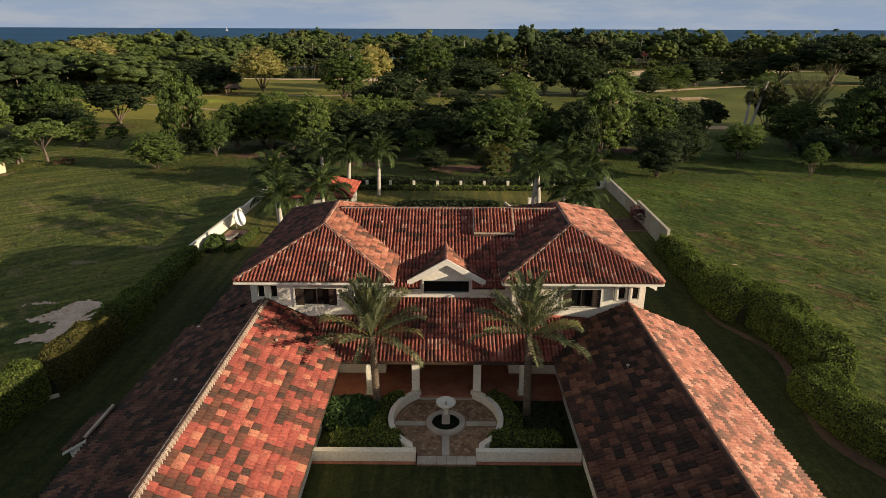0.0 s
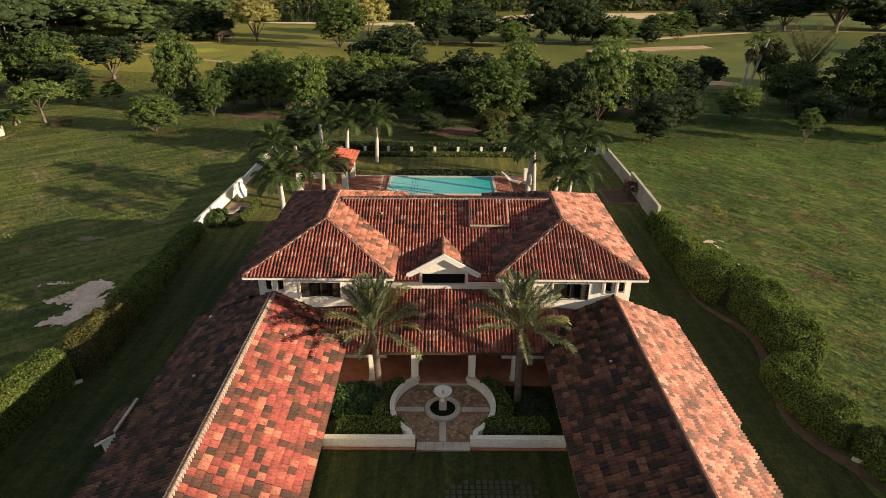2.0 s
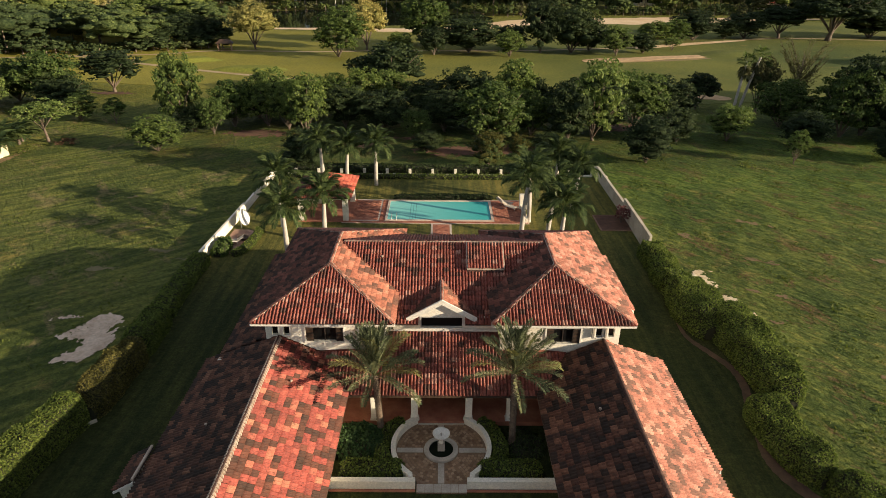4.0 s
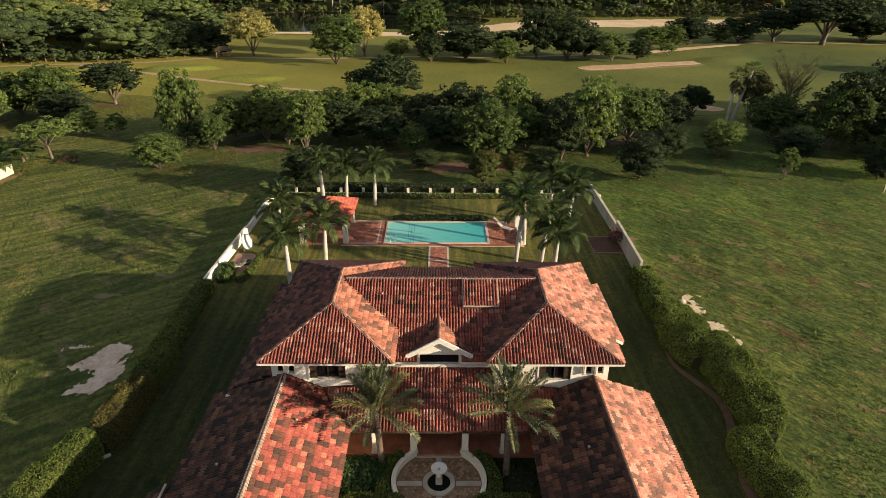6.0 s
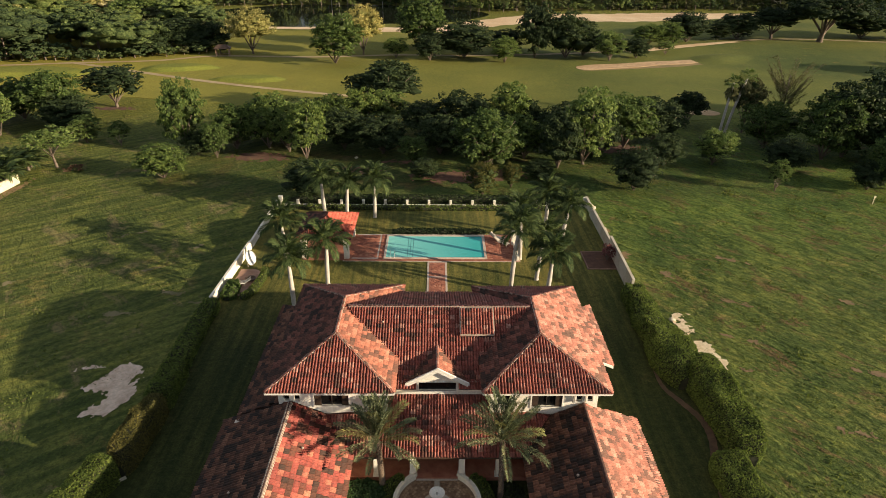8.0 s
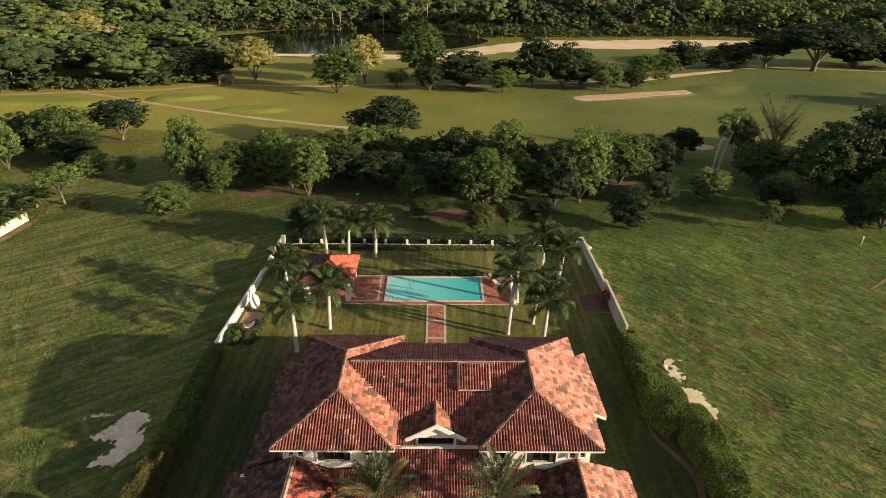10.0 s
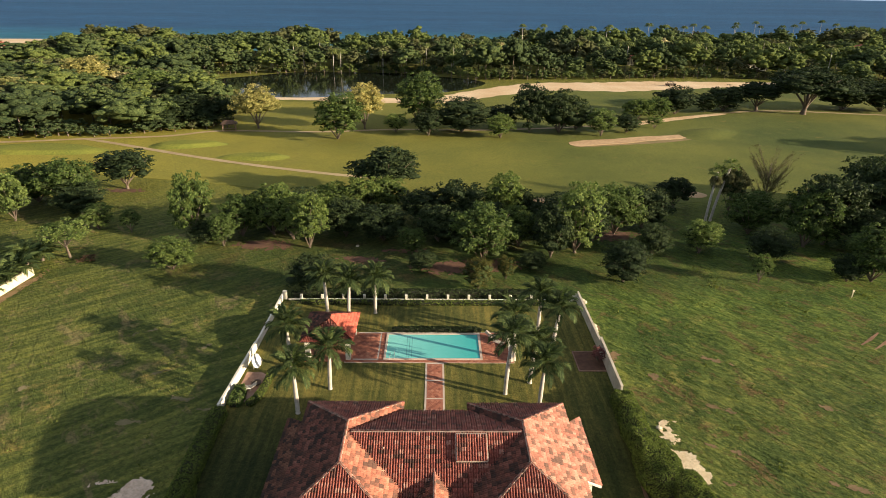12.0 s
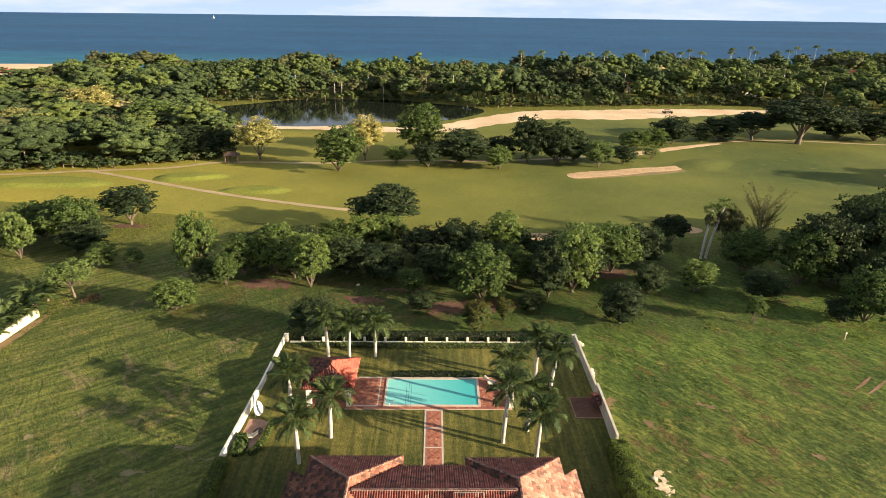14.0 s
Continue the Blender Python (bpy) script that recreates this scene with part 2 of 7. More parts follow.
        height = total.outputs[0]
    return finish(m, c, 0.9, height, 0.12 * (1 - mow) + 0.03, 0.9, Specular_IOR_Level=0.15)


M = {}
M["tile"] = tile_material("mixed terracotta roof tile", "mixed")
M["tile_red"] = tile_material("red and smoke-dark roof tile", "red")
M["tile_deep_shade"] = tile_material("shade-dark roof tile", "smoke")
M["tile_brick"] = tile_material("brick-red mixed roof tile", "brick")
M["tile_shaded"] = tile_material("shaded mottled roof tile", "shaded")
M["tile_cap"] = plain("dark brown ridge tile", (0.055, 0.028, 0.020), (0.12, 0.055, 0.036), 2.5, 0.8)
M["tile_pale"] = tile_material("pale orange roof tile", "pale")
M["tile_red_single"] = tile_material("red and smoke-dark single tile", "red", True)
M["tile_pale_single"] = tile_material("pale orange single tile", "pale", True)
M["tile_new"] = tile_material("newer red roof tile", "new")
M["mortar"] = plain("lime mortar caps", (0.36, 0.27, 0.20), (0.52, 0.42, 0.33), 1.5, 0.9)
M["underlay"] = plain("roof deck", (0.05, 0.03, 0.025), (0.09, 0.05, 0.04), 2.0, 0.9)
M["white"] = plain("white stucco", (0.80, 0.73, 0.60), (0.87, 0.81, 0.69), 0.5, 0.85, 9.0, 0.004)
M["trim"] = plain("white trim", (0.76, 0.71, 0.62), (0.84, 0.80, 0.71), 0.9, 0.7, 14.0, 0.003)
M["cream"] = plain("cream rough wall", (0.66, 0.55, 0.36), (0.80, 0.71, 0.52), 0.9, 0.9, 5.0, 0.02)
M["dirtywall"] = plain("weathered wall", (0.46, 0.40, 0.31), (0.62, 0.56, 0.46), 0.7, 0.9, 7.0, 0.006)
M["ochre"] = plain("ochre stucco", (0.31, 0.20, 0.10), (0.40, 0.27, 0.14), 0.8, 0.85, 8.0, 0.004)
M["dark_glass"] = finish(fresh("dark window glass"), (0.008, 0.008, 0.008), 0.25, Specular_IOR_Level=0.25)
M["shutter"] = plain("dark wood shutter", (0.018, 0.012, 0.009), (0.032, 0.022, 0.016), 3.0, 0.6)
M["greyshutter"] = plain("grey shutter", (0.30, 0.28, 0.25), (0.38, 0.36, 0.33), 3.0, 0.7)
M["wood"] = plain("dark wood", (0.045, 0.026, 0.015), (0.085, 0.048, 0.028), 2.0, 0.6)
M["stone"] = plain("pale stone", (0.42, 0.36, 0.29), (0.55, 0.49, 0.41), 1.3, 0.85, 16.0, 0.005)
M["grout"] = plain("sandy court joints", (0.20, 0.125, 0.075), (0.29, 0.19, 0.12), 1.5, 0.95, 12.0, 0.006)
M["cobble"] = plain("brown cobble", (0.165, 0.090, 0.056), (0.275, 0.165, 0.105), 1.2, 0.85, 16.0, 0.006)
M["brick"] = plain("red paving brick", (0.30, 0.10, 0.06), (0.42, 0.17, 0.10), 1.4, 0.85, 18.0, 0.005)
M["concrete"] = plain("pale concrete", (0.50, 0.40, 0.32), (0.62, 0.52, 0.43), 1.0, 0.85, 12.0, 0.004)
M["soil"] = plain("red brown soil", (0.10, 0.045, 0.028), (0.17, 0.085, 0.05), 0.8, 0.95, 6.0, 0.03)
M["bunker_sand"] = plain("tan bunker sand", (0.44, 0.275, 0.14), (0.57, 0.385, 0.21), 0.3, 0.95, 1.2, 0.05)
M["bed_soil"] = plain("brown bed soil", (0.070, 0.040, 0.022), (0.125, 0.072, 0.040), 0.8, 0.95, 6.0, 0.03)
M["sand"] = plain("pale sand", (0.62, 0.42, 0.235), (0.74, 0.56, 0.35), 0.06, 0.95, 1.2, 0.03)
M["bare"] = plain("bare pale marl", (0.62, 0.47, 0.28), (0.80, 0.66, 0.44), 0.9, 0.95, 5.0, 0.06)
M["bare_pink"] = plain("bare pinkish earth", (0.58, 0.41, 0.29), (0.80, 0.62, 0.47), 0.9, 0.95, 5.0, 0.05)
M["pinkwood"] = plain("pinkish timber", (0.34, 0.20, 0.14), (0.44, 0.28, 0.20), 1.0, 0.8)
M["stone_pale"] = plain("pale rubble", (0.52, 0.43, 0.29), (0.68, 0.59, 0.44), 1.5, 0.9)
M["track_earth"] = plain("reddish track earth", (0.20, 0.105, 0.058), (0.28, 0.16, 0.09), 0.5, 0.95, 4.0, 0.03)
M["litter"] = plain("thin brown litter", (0.16, 0.105, 0.048), (0.24, 0.155, 0.075), 0.8, 0.95, 6.0, 0.03)
M["scruff"] = plain("dry scruffy grass", (0.13, 0.115, 0.045), (0.23, 0.185, 0.09), 0.6, 0.95, 6.0, 0.03)
M["paver_dark"] = plain("weathered grass pavers", (0.050, 0.052, 0.030), (0.090, 0.086, 0.056), 2.5, 0.95, 9.0, 0.03)
M["worn"] = plain("worn reddish turf", (0.19, 0.145, 0.05), (0.27, 0.18, 0.075), 0.25, 0.95, 3.0, 0.03)
M["path"] = plain("sandy cart path", (0.37, 0.265, 0.135), (0.47, 0.35, 0.19), 0.2, 0.95, 3.0, 0.01)
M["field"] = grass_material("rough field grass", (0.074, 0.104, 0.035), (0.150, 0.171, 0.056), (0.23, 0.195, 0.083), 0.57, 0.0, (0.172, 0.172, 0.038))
# lawn: dark base tones carry the shade round the villa
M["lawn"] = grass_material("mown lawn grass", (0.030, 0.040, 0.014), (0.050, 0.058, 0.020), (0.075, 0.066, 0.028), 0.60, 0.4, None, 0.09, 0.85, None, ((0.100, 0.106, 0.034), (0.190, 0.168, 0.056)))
M["fairway"] = grass_material("fairway grass", (0.078, 0.102, 0.028), (0.168, 0.173, 0.042), (0.178, 0.157, 0.047), 0.58, 0.80, None, 0.022, 0.0, (0.47, 0.375, 0.060))
M["tee"] = grass_material("close-mown tee grass", (0.150, 0.175, 0.036), (0.215, 0.220, 0.044), (0.24, 0.21, 0.06), 0.60, 0.8, None, 0.05)
M["bark"] = plain("grey bark", (0.12, 0.085, 0.06), (0.22, 0.17, 0.13), 1.2, 0.95, 9.0, 0.03)
M["palmbark"] = plain("pale royal palm bark", (0.42, 0.37, 0.31), (0.56, 0.51, 0.45), 0.9, 0.9, 7.0, 0.01)
M["boots"] = plain("date palm bark with old leaf bases", (0.11, 0.075, 0.05), (0.22, 0.16, 0.11), 3.0, 0.95, 14.0, 0.04)
M["crownshaft"] = plain("green palm crownshaft", (0.10, 0.16, 0.04), (0.16, 0.22, 0.07), 1.0, 0.5, 6.0, 0.003)
M["leaf_mid"] = leaf_material("tree leaves green", (0.050, 0.090, 0.025), (0.180, 0.232, 0.066))
M["leaf_dark"] = leaf_material("tree leaves dark", (0.018, 0.034, 0.014), (0.064, 0.088, 0.034), 0.25)
M["leaf_light"] = leaf_material("tree leaves light", (0.074, 0.123, 0.032), (0.205, 0.258, 0.086))
M["leaf_grey"] = leaf_material("sparse grey green needles", (0.075, 0.080, 0.035), (0.15, 0.15, 0.075))
M["leaf_yellow"] = leaf_material("yellow blossom and leaves", (0.239, 0.216, 0.061), (0.662, 0.549, 0.218), 0.25)
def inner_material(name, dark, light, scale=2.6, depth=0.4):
    """Solid leaf mass deep in a crown: mottled, rough, its shade put in the colour."""
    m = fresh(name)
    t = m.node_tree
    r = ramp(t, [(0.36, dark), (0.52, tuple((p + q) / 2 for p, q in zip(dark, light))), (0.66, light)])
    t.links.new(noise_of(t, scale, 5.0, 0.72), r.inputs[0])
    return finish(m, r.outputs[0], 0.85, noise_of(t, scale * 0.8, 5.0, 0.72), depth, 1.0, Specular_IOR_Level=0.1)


M["leaf_inner"] = inner_material("shade-dark leaf core", (0.020, 0.034, 0.012), (0.085, 0.110, 0.036))
M["leaf_inner_dark"] = inner_material("dark shaded leaf core", (0.012, 0.022, 0.010), (0.045, 0.062, 0.024))
M["leaf_inner_yellow"] = inner_material("yellowish shaded leaf core", (0.070, 0.080, 0.022), (0.27, 0.24, 0.075))
WOOD_TONES = (("green", (0.038, 0.068, 0.024), (0.170, 0.212, 0.072)), ("deep green", (0.026, 0.050, 0.021), (0.115, 0.150, 0.058)),
              ("olive", (0.050, 0.062, 0.026), (0.165, 0.170, 0.070)), ("bright green", (0.060, 0.098, 0.026), (0.225, 0.265, 0.074)), ("pale blossom", (0.20, 0.175, 0.07), (0.54, 0.47, 0.25)))
WOOD_LEAVES = [leaf_material("woodland leaves " + n, a, b, 0.3, False, 0.05) for n, a, b in WOOD_TONES]
# cores at 0.75 to 0.8 of the leaf tones, for the shade within crowns
WOOD_INNER = [inner_material("woodland shaded leaf core " + n, tuple(q * 0.75 for q in a), tuple(q * 0.8 for q in b), 0.95, 1.6) for n, a, b in WOOD_TONES]
M["leaf_hedge"] = leaf_material("clipped hedge leaves", (0.054, 0.086, 0.024), (0.255, 0.312, 0.078), 0.45, False, 0.35)
M["leaf_hedge_brown"] = leaf_material("browned hedge leaves", (0.060, 0.060, 0.020), (0.215, 0.190, 0.062), 0.35, False, 0.5)
M["leaf_shrub"] = leaf_material("glossy shrub leaves", (0.024, 0.058, 0.024), (0.090, 0.150, 0.060), 0.25, False, 0.6)
M["leaf_brown"] = leaf_material("brown dry leaves", (0.07, 0.042, 0.030), (0.16, 0.098, 0.068), 0.3, False, 0.6)
M["leaf_red"] = leaf_material("pinkish shrub leaves", (0.12, 0.040, 0.045), (0.36, 0.16, 0.17), 0.3, False, 0.6)
M["frond"] = leaf_material("palm frond green", (0.030, 0.054, 0.020), (0.130, 0.170, 0.062), 0.25)
M["frond_date"] = leaf_material("grey green date palm frond", (0.048, 0.066, 0.036), (0.27, 0.285, 0.165), 0.16)
M["frond_dry"] = leaf_material("drying palm frond", (0.26, 0.25, 0.09), (0.48, 0.44, 0.20), 0.3)
M["metal_white"] = finish(fresh("white painted metal"), (0.78, 0.77, 0.75), 0.45)
M["pool_tile"] = plain("pale pool plaster", (0.40, 0.66, 0.66), (0.50, 0.74, 0.73), 0.6, 0.6, 9.0, 0.002)
# near-black filling: the shade between hedge leaves is put in its colour
M["hedge_core"] = plain("shade-dark hedge core", (0.020, 0.022, 0.010), (0.035, 0.036, 0.016), 2.0, 0.95)


def water_material(name, color, rough, bump_scale, dist, clear=0.0):
    m = fresh(name)
    t = m.node_tree
    h = noise_of(t, bump_scale, 4.0, 0.6, None, (1.0, 2.2, 1.0))
    finish(m, color, rough, h, dist, 0.7, IOR=1.33)
    if clear:
        b = t.nodes["Principled BSDF"]
        b.inputs["Transmission Weight"].default_value = clear
    return m


def sea_material():
    m = fresh("sea water")
    t = m.node_tree
    band = noise_of(t, 0.004, 5.0, 0.6, None, (0.35, 1.0, 1.0))
    deep = ramp(t, [(0.25, (0.010, 0.055, 0.130)), (0.75, (0.024, 0.100, 0.205))])
    t.links.new(band, deep.inputs[0])
    tc = t.nodes.new("ShaderNodeTexCoord")
    sp = t.nodes.new("ShaderNodeSeparateXYZ")
    t.links.new(tc.outputs["Object"], sp.inputs[0])
    shoal = node(t, "ShaderNodeMapRange", **{"From Min": 760.0, "From Max": 430.0, "To Max": 0.9})   # shallows over pale sand
    t.links.new(sp.outputs[1], shoal.inputs[0])
    c = mixed(t, deep.outputs[0], mixed(t, (0.020, 0.150, 0.190), (0.050, 0.240, 0.270), band), shoal.outputs[0])
    ripple = noise_of(t, 0.05, 8.0, 0.78, None, (0.45, 1.3, 1.0))
    w = ramp(t, [(0.36, (0.66, 0.70, 0.76)), (0.52, (1.0, 1.0, 1.0)), (0.68, (1.42, 1.36, 1.28))])
    t.links.new(ripple, w.inputs[0])
    return finish(m, mixed(t, c, w.outputs[0], 1.0, "MULTIPLY"), 0.6, ripple, 1.5, 0.6, Specular_IOR_Level=0.10)


M["sea"] = sea_material()
M["lake"] = water_material("still lake water", (0.012, 0.016, 0.010), 0.05, 0.3, 0.02)
M["lake"].node_tree.nodes["Principled BSDF"].inputs["Specular IOR Level"].default_value = 0.12
M["pool_water"] = water_material("pool water", (0.12, 0.56, 0.58), 0.06, 0.9, 0.01)
_t = M["pool_water"].node_tree   # shallow end to deep end
_c, _s, _m = _t.nodes.new("ShaderNodeTexCoord"), _t.nodes.new("ShaderNodeSeparateXYZ"), node(_t, "ShaderNodeMapRange", **{"From Min": -5.7, "From Max": 4.5})
_t.links.new(_c.outputs["Object"], _s.inputs[0])
_t.links.new(_s.outputs[0], _m.inputs[0])
_t.links.new(mixed(_t, (0.24, 0.62, 0.55), (0.055, 0.42, 0.40), _m.outputs[0]), _t.nodes["Principled BSDF"].inputs["Base Color"])


# ---- mesh helpers ----
def mesh_from(name, verts, faces, mat, smooth=False):
    me = bpy.data.meshes.new(name)
    me.from_pydata(np.asarray(verts, float).tolist(), [], [list(map(int, f)) for f in faces])
    me.materials.append(mat)
    if smooth:
        me.polygons.foreach_set("use_smooth", [True] * len(me.polygons))
    me.update()
    return me


def quads_mesh(name, quads, mat, tone=None):
    """A mesh of loose quads, from an array n x 4 x 3; tone picks one of several materials for each."""
    quads = np.asarray(quads, np.float32)
    n = len(quads)
    me = bpy.data.meshes.new(name)
    me.vertices.add(4 * n)
    me.vertices.foreach_set("co", quads.ravel())
    me.loops.add(4 * n)
    me.loops.foreach_set("vertex_index", np.arange(4 * n, dtype=np.int32))
    me.polygons.add(n)
    me.polygons.foreach_set("loop_start", np.arange(0, 4 * n, 4, dtype=np.int32))
    for mt in (mat if isinstance(mat, (list, tuple)) else [mat]):
        me.materials.append(mt)
    if tone is not None:
        me.polygons.foreach_set("material_index", np.asarray(tone, np.int32))
    me.update(calc_edges=True)
    me.validate()
    return me


def place(name, me, parent=None, label="", at=None):
    ob = new(name, me)
    if parent is not None:
        ob.parent = parent
    if at is not None:
        ob.matrix_basis = at
    if label:
        tagged(ob, label)
    return ob


def thing(name, label, category, group="", kind="", at=None, me=None):
    ob = new(name, me)
    if at is not None:
        ob.matrix_basis = at
    return tagged(ob, label, category, group, kind)


def part(name, bm, material, parent, label=""):
    me = bpy.data.meshes.new(name)
    bm.to_mesh(me)
    bm.free()
    me.materials.append(material)
    return place(name, me, parent, label)


def box_bm(x0, y0, z0, x1, y1, z1, bevel=0.0):
    bm = bmesh.new()
    bmesh.ops.create_cube(bm, size=1)
    bmesh.ops.scale(bm, vec=(x1 - x0, y1 - y0, z1 - z0), verts=bm.verts)
    bmesh.ops.translate(bm, vec=((x0 + x1) / 2, (y0 + y1) / 2, (z0 + z1) / 2), verts=bm.verts)
    if bevel:
        bmesh.ops.bevel(bm, geom=bm.edges[:], offset=bevel, segments=2, affect="EDGES")
    return bm


def slab(name, outline, z0, z1, mat, parent=None, label=""):
    """A flat prism over an outline."""
    n = len(outline)
    v = [(x, y, z0) for x, y in outline] + [(x, y, z1) for x, y in outline]
    f = [list(range(n, 2 * n)), list(range(n - 1, -1, -1))] + [[i, (i + 1) % n, n + (i + 1) % n, n + i] for i in range(n)]
    return place(name, mesh_from(name, v, f, mat), parent, label)


def lathe(rings, sides=24):
    """A turned body from (radius, height) rings, as verts and faces."""
    v, f = [], []
    for r, z in rings:
        v += [(r * math.cos(a), r * math.sin(a), z) for a in np.linspace(0, 2 * math.pi, sides, endpoint=False)]
    for i in range(len(rings) - 1):
        for k in range(sides):
            f.append([i * sides + k, i * sides + (k + 1) % sides, (i + 1) * sides + (k + 1) % sides, (i + 1) * sides + k])
    f.append(list(range(sides - 1, -1, -1)))
    f.append([(len(rings) - 1) * sides + k for k in range(sides)])
    return v, f


def tube(points, radii, sides=8):
    """A tapering limb through points."""
    v, f = [], []
    pts = [Vector(p) for p in points]
    for i, (p, r) in enumerate(zip(pts, radii)):
        d = (pts[min(i + 1, len(pts) - 1)] - pts[max(i - 1, 0)]).normalized()
        a = d.cross(Vector((0.31, 0.95, 0.05))).normalized()
        b = d.cross(a)
        for k in range(sides):
            w = 2 * math.pi * k / sides
            v.append(p + r * (math.cos(w) * a + math.sin(w) * b))
    for i in range(len(pts) - 1):
        for k in range(sides):
            f.append([i * sides + k, i * sides + (k + 1) % sides, (i + 1) * sides + (k + 1) % sides, (i + 1) * sides + k])
    f.append([(len(pts) - 1) * sides + k for k in range(sides)])
    return v, f


def joined(name, bodies, mat, smooth=True):
    v, f = [], []
    for bv, bf in bodies:
        n = len(v)
        v += [tuple(p) for p in bv]
        f += [[i + n for i in q] for q in bf]
    return mesh_from(name, v, f, mat, smooth)


def inside(poly, x, y):
    """Which of the points x, y lie in the outline."""
    x, y = np.asarray(x, float), np.asarray(y, float)
    hit = np.zeros(x.shape, bool)
    n = len(poly)
    for i in range(n):
        (x0, y0), (x1, y1) = poly[i], poly[(i + 1) % n]
        if y0 != y1:
            cross = (y0 > y) != (y1 > y)
            hit ^= cross & (x < (x1 - x0) * (y - y0) / (y1 - y0) + x0)
    return hit

# ---- ground, water and the golf course ----
def coast(x):
    return np.interp(x, [-1600, -420, -300, -200, -62, 150, 330, 520, 900, 1600], [540, 520, 500, 470, 432, 500, 590, 720, 860, 1000])


gx = np.unique(np.concatenate([np.linspace(-1600, -160, 50), np.linspace(-160, 200, 60), np.linspace(200, 1600, 50)]))
gt = np.concatenate([np.linspace(0, 0.93, 60), np.linspace(0.94, 1.0, 8)])
gv, gf = [], []
for i, tt in enumerate(gt):
    for x in gx:
        yc = float(coast(x)) + 4 * math.sin(x * 0.11) + 7 * math.sin(x * 0.031)
        y = -420 + (yc + 20 + 420) * tt
        z = 0.0 if tt < 0.94 else -5.0 * ((tt - 0.94) / 0.06) ** 1.5
        gv.append((x, y, z))
nx = len(gx)
for i in range(len(gt) - 1):
    for k in range(nx - 1):
        gf.append([i * nx + k, i * nx + k + 1, (i + 1) * nx + k + 1, (i + 1) * nx + k])


LAKE = (-46.0, 266.0)


def lake_edge(a, grow=0.0):
    r = 1 + 0.10 * math.sin(2 * a + 0.6) + 0.07 * math.sin(3 * a + 2.0) + 0.03 * math.sin(7 * a)
    return LAKE[0] + (61 * r + grow) * math.cos(a), LAKE[1] + (43.5 * r + grow) * math.sin(a)


ground = thing("ground", "rough green field grass with dry tufts", "ground", kind="structure", me=mesh_from("ground", gv, gf, M["field"]))

sv, sf = [], []
sr = [0, 60, 200, 500, 1000, 1800, 3000, 4700]
sa = np.linspace(-0.15 * math.pi, 1.15 * math.pi, 64)
for r in sr:
    for a in sa:
        sv.append((r * math.cos(a), 380 + r * math.sin(a), -3.0 + 24.0 * (r / 4700) ** 2))
for i in range(len(sr) - 1):
    for k in range(len(sa) - 1):
        sf.append([i * 64 + k, (i + 1) * 64 + k, (i + 1) * 64 + k + 1, i * 64 + k + 1])
thing("water", "open blue sea reaching the horizon", "sea", kind="structure", me=mesh_from("sea", sv, sf, M["sea"], True))


def patch(name, outline, z, mat, label, category, depth=0.5):
    ob = slab(name, outline, z - depth, z, mat)
    return tagged(ob, label, category, kind="structure")


def blob(cx, cy, rx, ry, turn=0, wob=0.12, seed=0, n=48):
    out = []
    for a in np.linspace(0, 2 * math.pi, n, endpoint=False):
        r = 1 + wob * math.sin(2 * a + seed) + wob * 0.6 * math.sin(3 * a + 2.1 * seed) + wob * 0.4 * math.sin(5 * a + seed)
        x, y = rx * r * math.cos(a), ry * r * math.sin(a)
        c, s = math.cos(radians(turn)), math.sin(radians(turn))
        out.append((cx + c * x - s * y, cy + s * x + c * y))
    return out


def long_bunker(cx, cy, half, r0, r1, turn):
    """A long round-ended outline, wider at its first end."""
    out = []
    c, sn = math.cos(radians(turn)), math.sin(radians(turn))
    for a in np.linspace(0, 2 * math.pi, 56, endpoint=False):
        ex = half if math.cos(a) > 0 else -half
        r = r1 if ex > 0 else r0
        u = max(-1.0, min(1.0, 1.9 * math.cos(a)))
        x = u * (half - r) + (math.cos(a) * r if abs(u) == 1.0 else 0.0)
        w = r0 + (r1 - r0) * (x + half) / (2 * half)
        y = math.copysign(min(1.0, abs(math.sin(a)) * (1.15 if abs(u) < 1 else 1.0)), math.sin(a)) * w + 0.35 * math.sin(x * 0.35)
        out.append((cx + c * x - sn * y, cy + sn * x + c * y))
    return out


def smooth_line(pts, steps=10):
    out = []
    p = [Vector(q) for q in pts]
    p = [2 * p[0] - p[1]] + p + [2 * p[-1] - p[-2]]
    for i in range(1, len(p) - 2):
        for k in range(steps):
            t = k / steps
            a, b, c, d = p[i - 1], p[i], p[i + 1], p[i + 2]
            out.append(0.5 * ((2 * b) + (c - a) * t + (2 * a - 5 * b + 4 * c - d) * t * t + (3 * b - a - 3 * c + d) * t ** 3))
    out.append(p[-2])
    return out


def ribbon(name, pts, widths, z, mat, label, category):
    line = smooth_line(pts)
    ws = np.interp(np.linspace(0, 1, len(line)), np.linspace(0, 1, len(widths)), widths)
    left, right = [], []
    for i, p in enumerate(line):
        d = (line[min(i + 1, len(line) - 1)] - line[max(i - 1, 0)]).normalized()
        nrm = Vector((-d.y, d.x))
        w = ws[i] / 2 * (1 + 0.08 * math.sin(i * 1.7))
        left.append((p + nrm * w)[:2])
        right.append((p - nrm * w)[:2])
    v = [(*q, z) for q in left] + [(*q, z) for q in right]
    n = len(line)
    f = [[i + n, i + n + 1, i + 1, i] for i in range(n - 1)]
    me = mesh_from(name, v, f, mat)
    return thing(name, label, category, kind="structure", me=me)


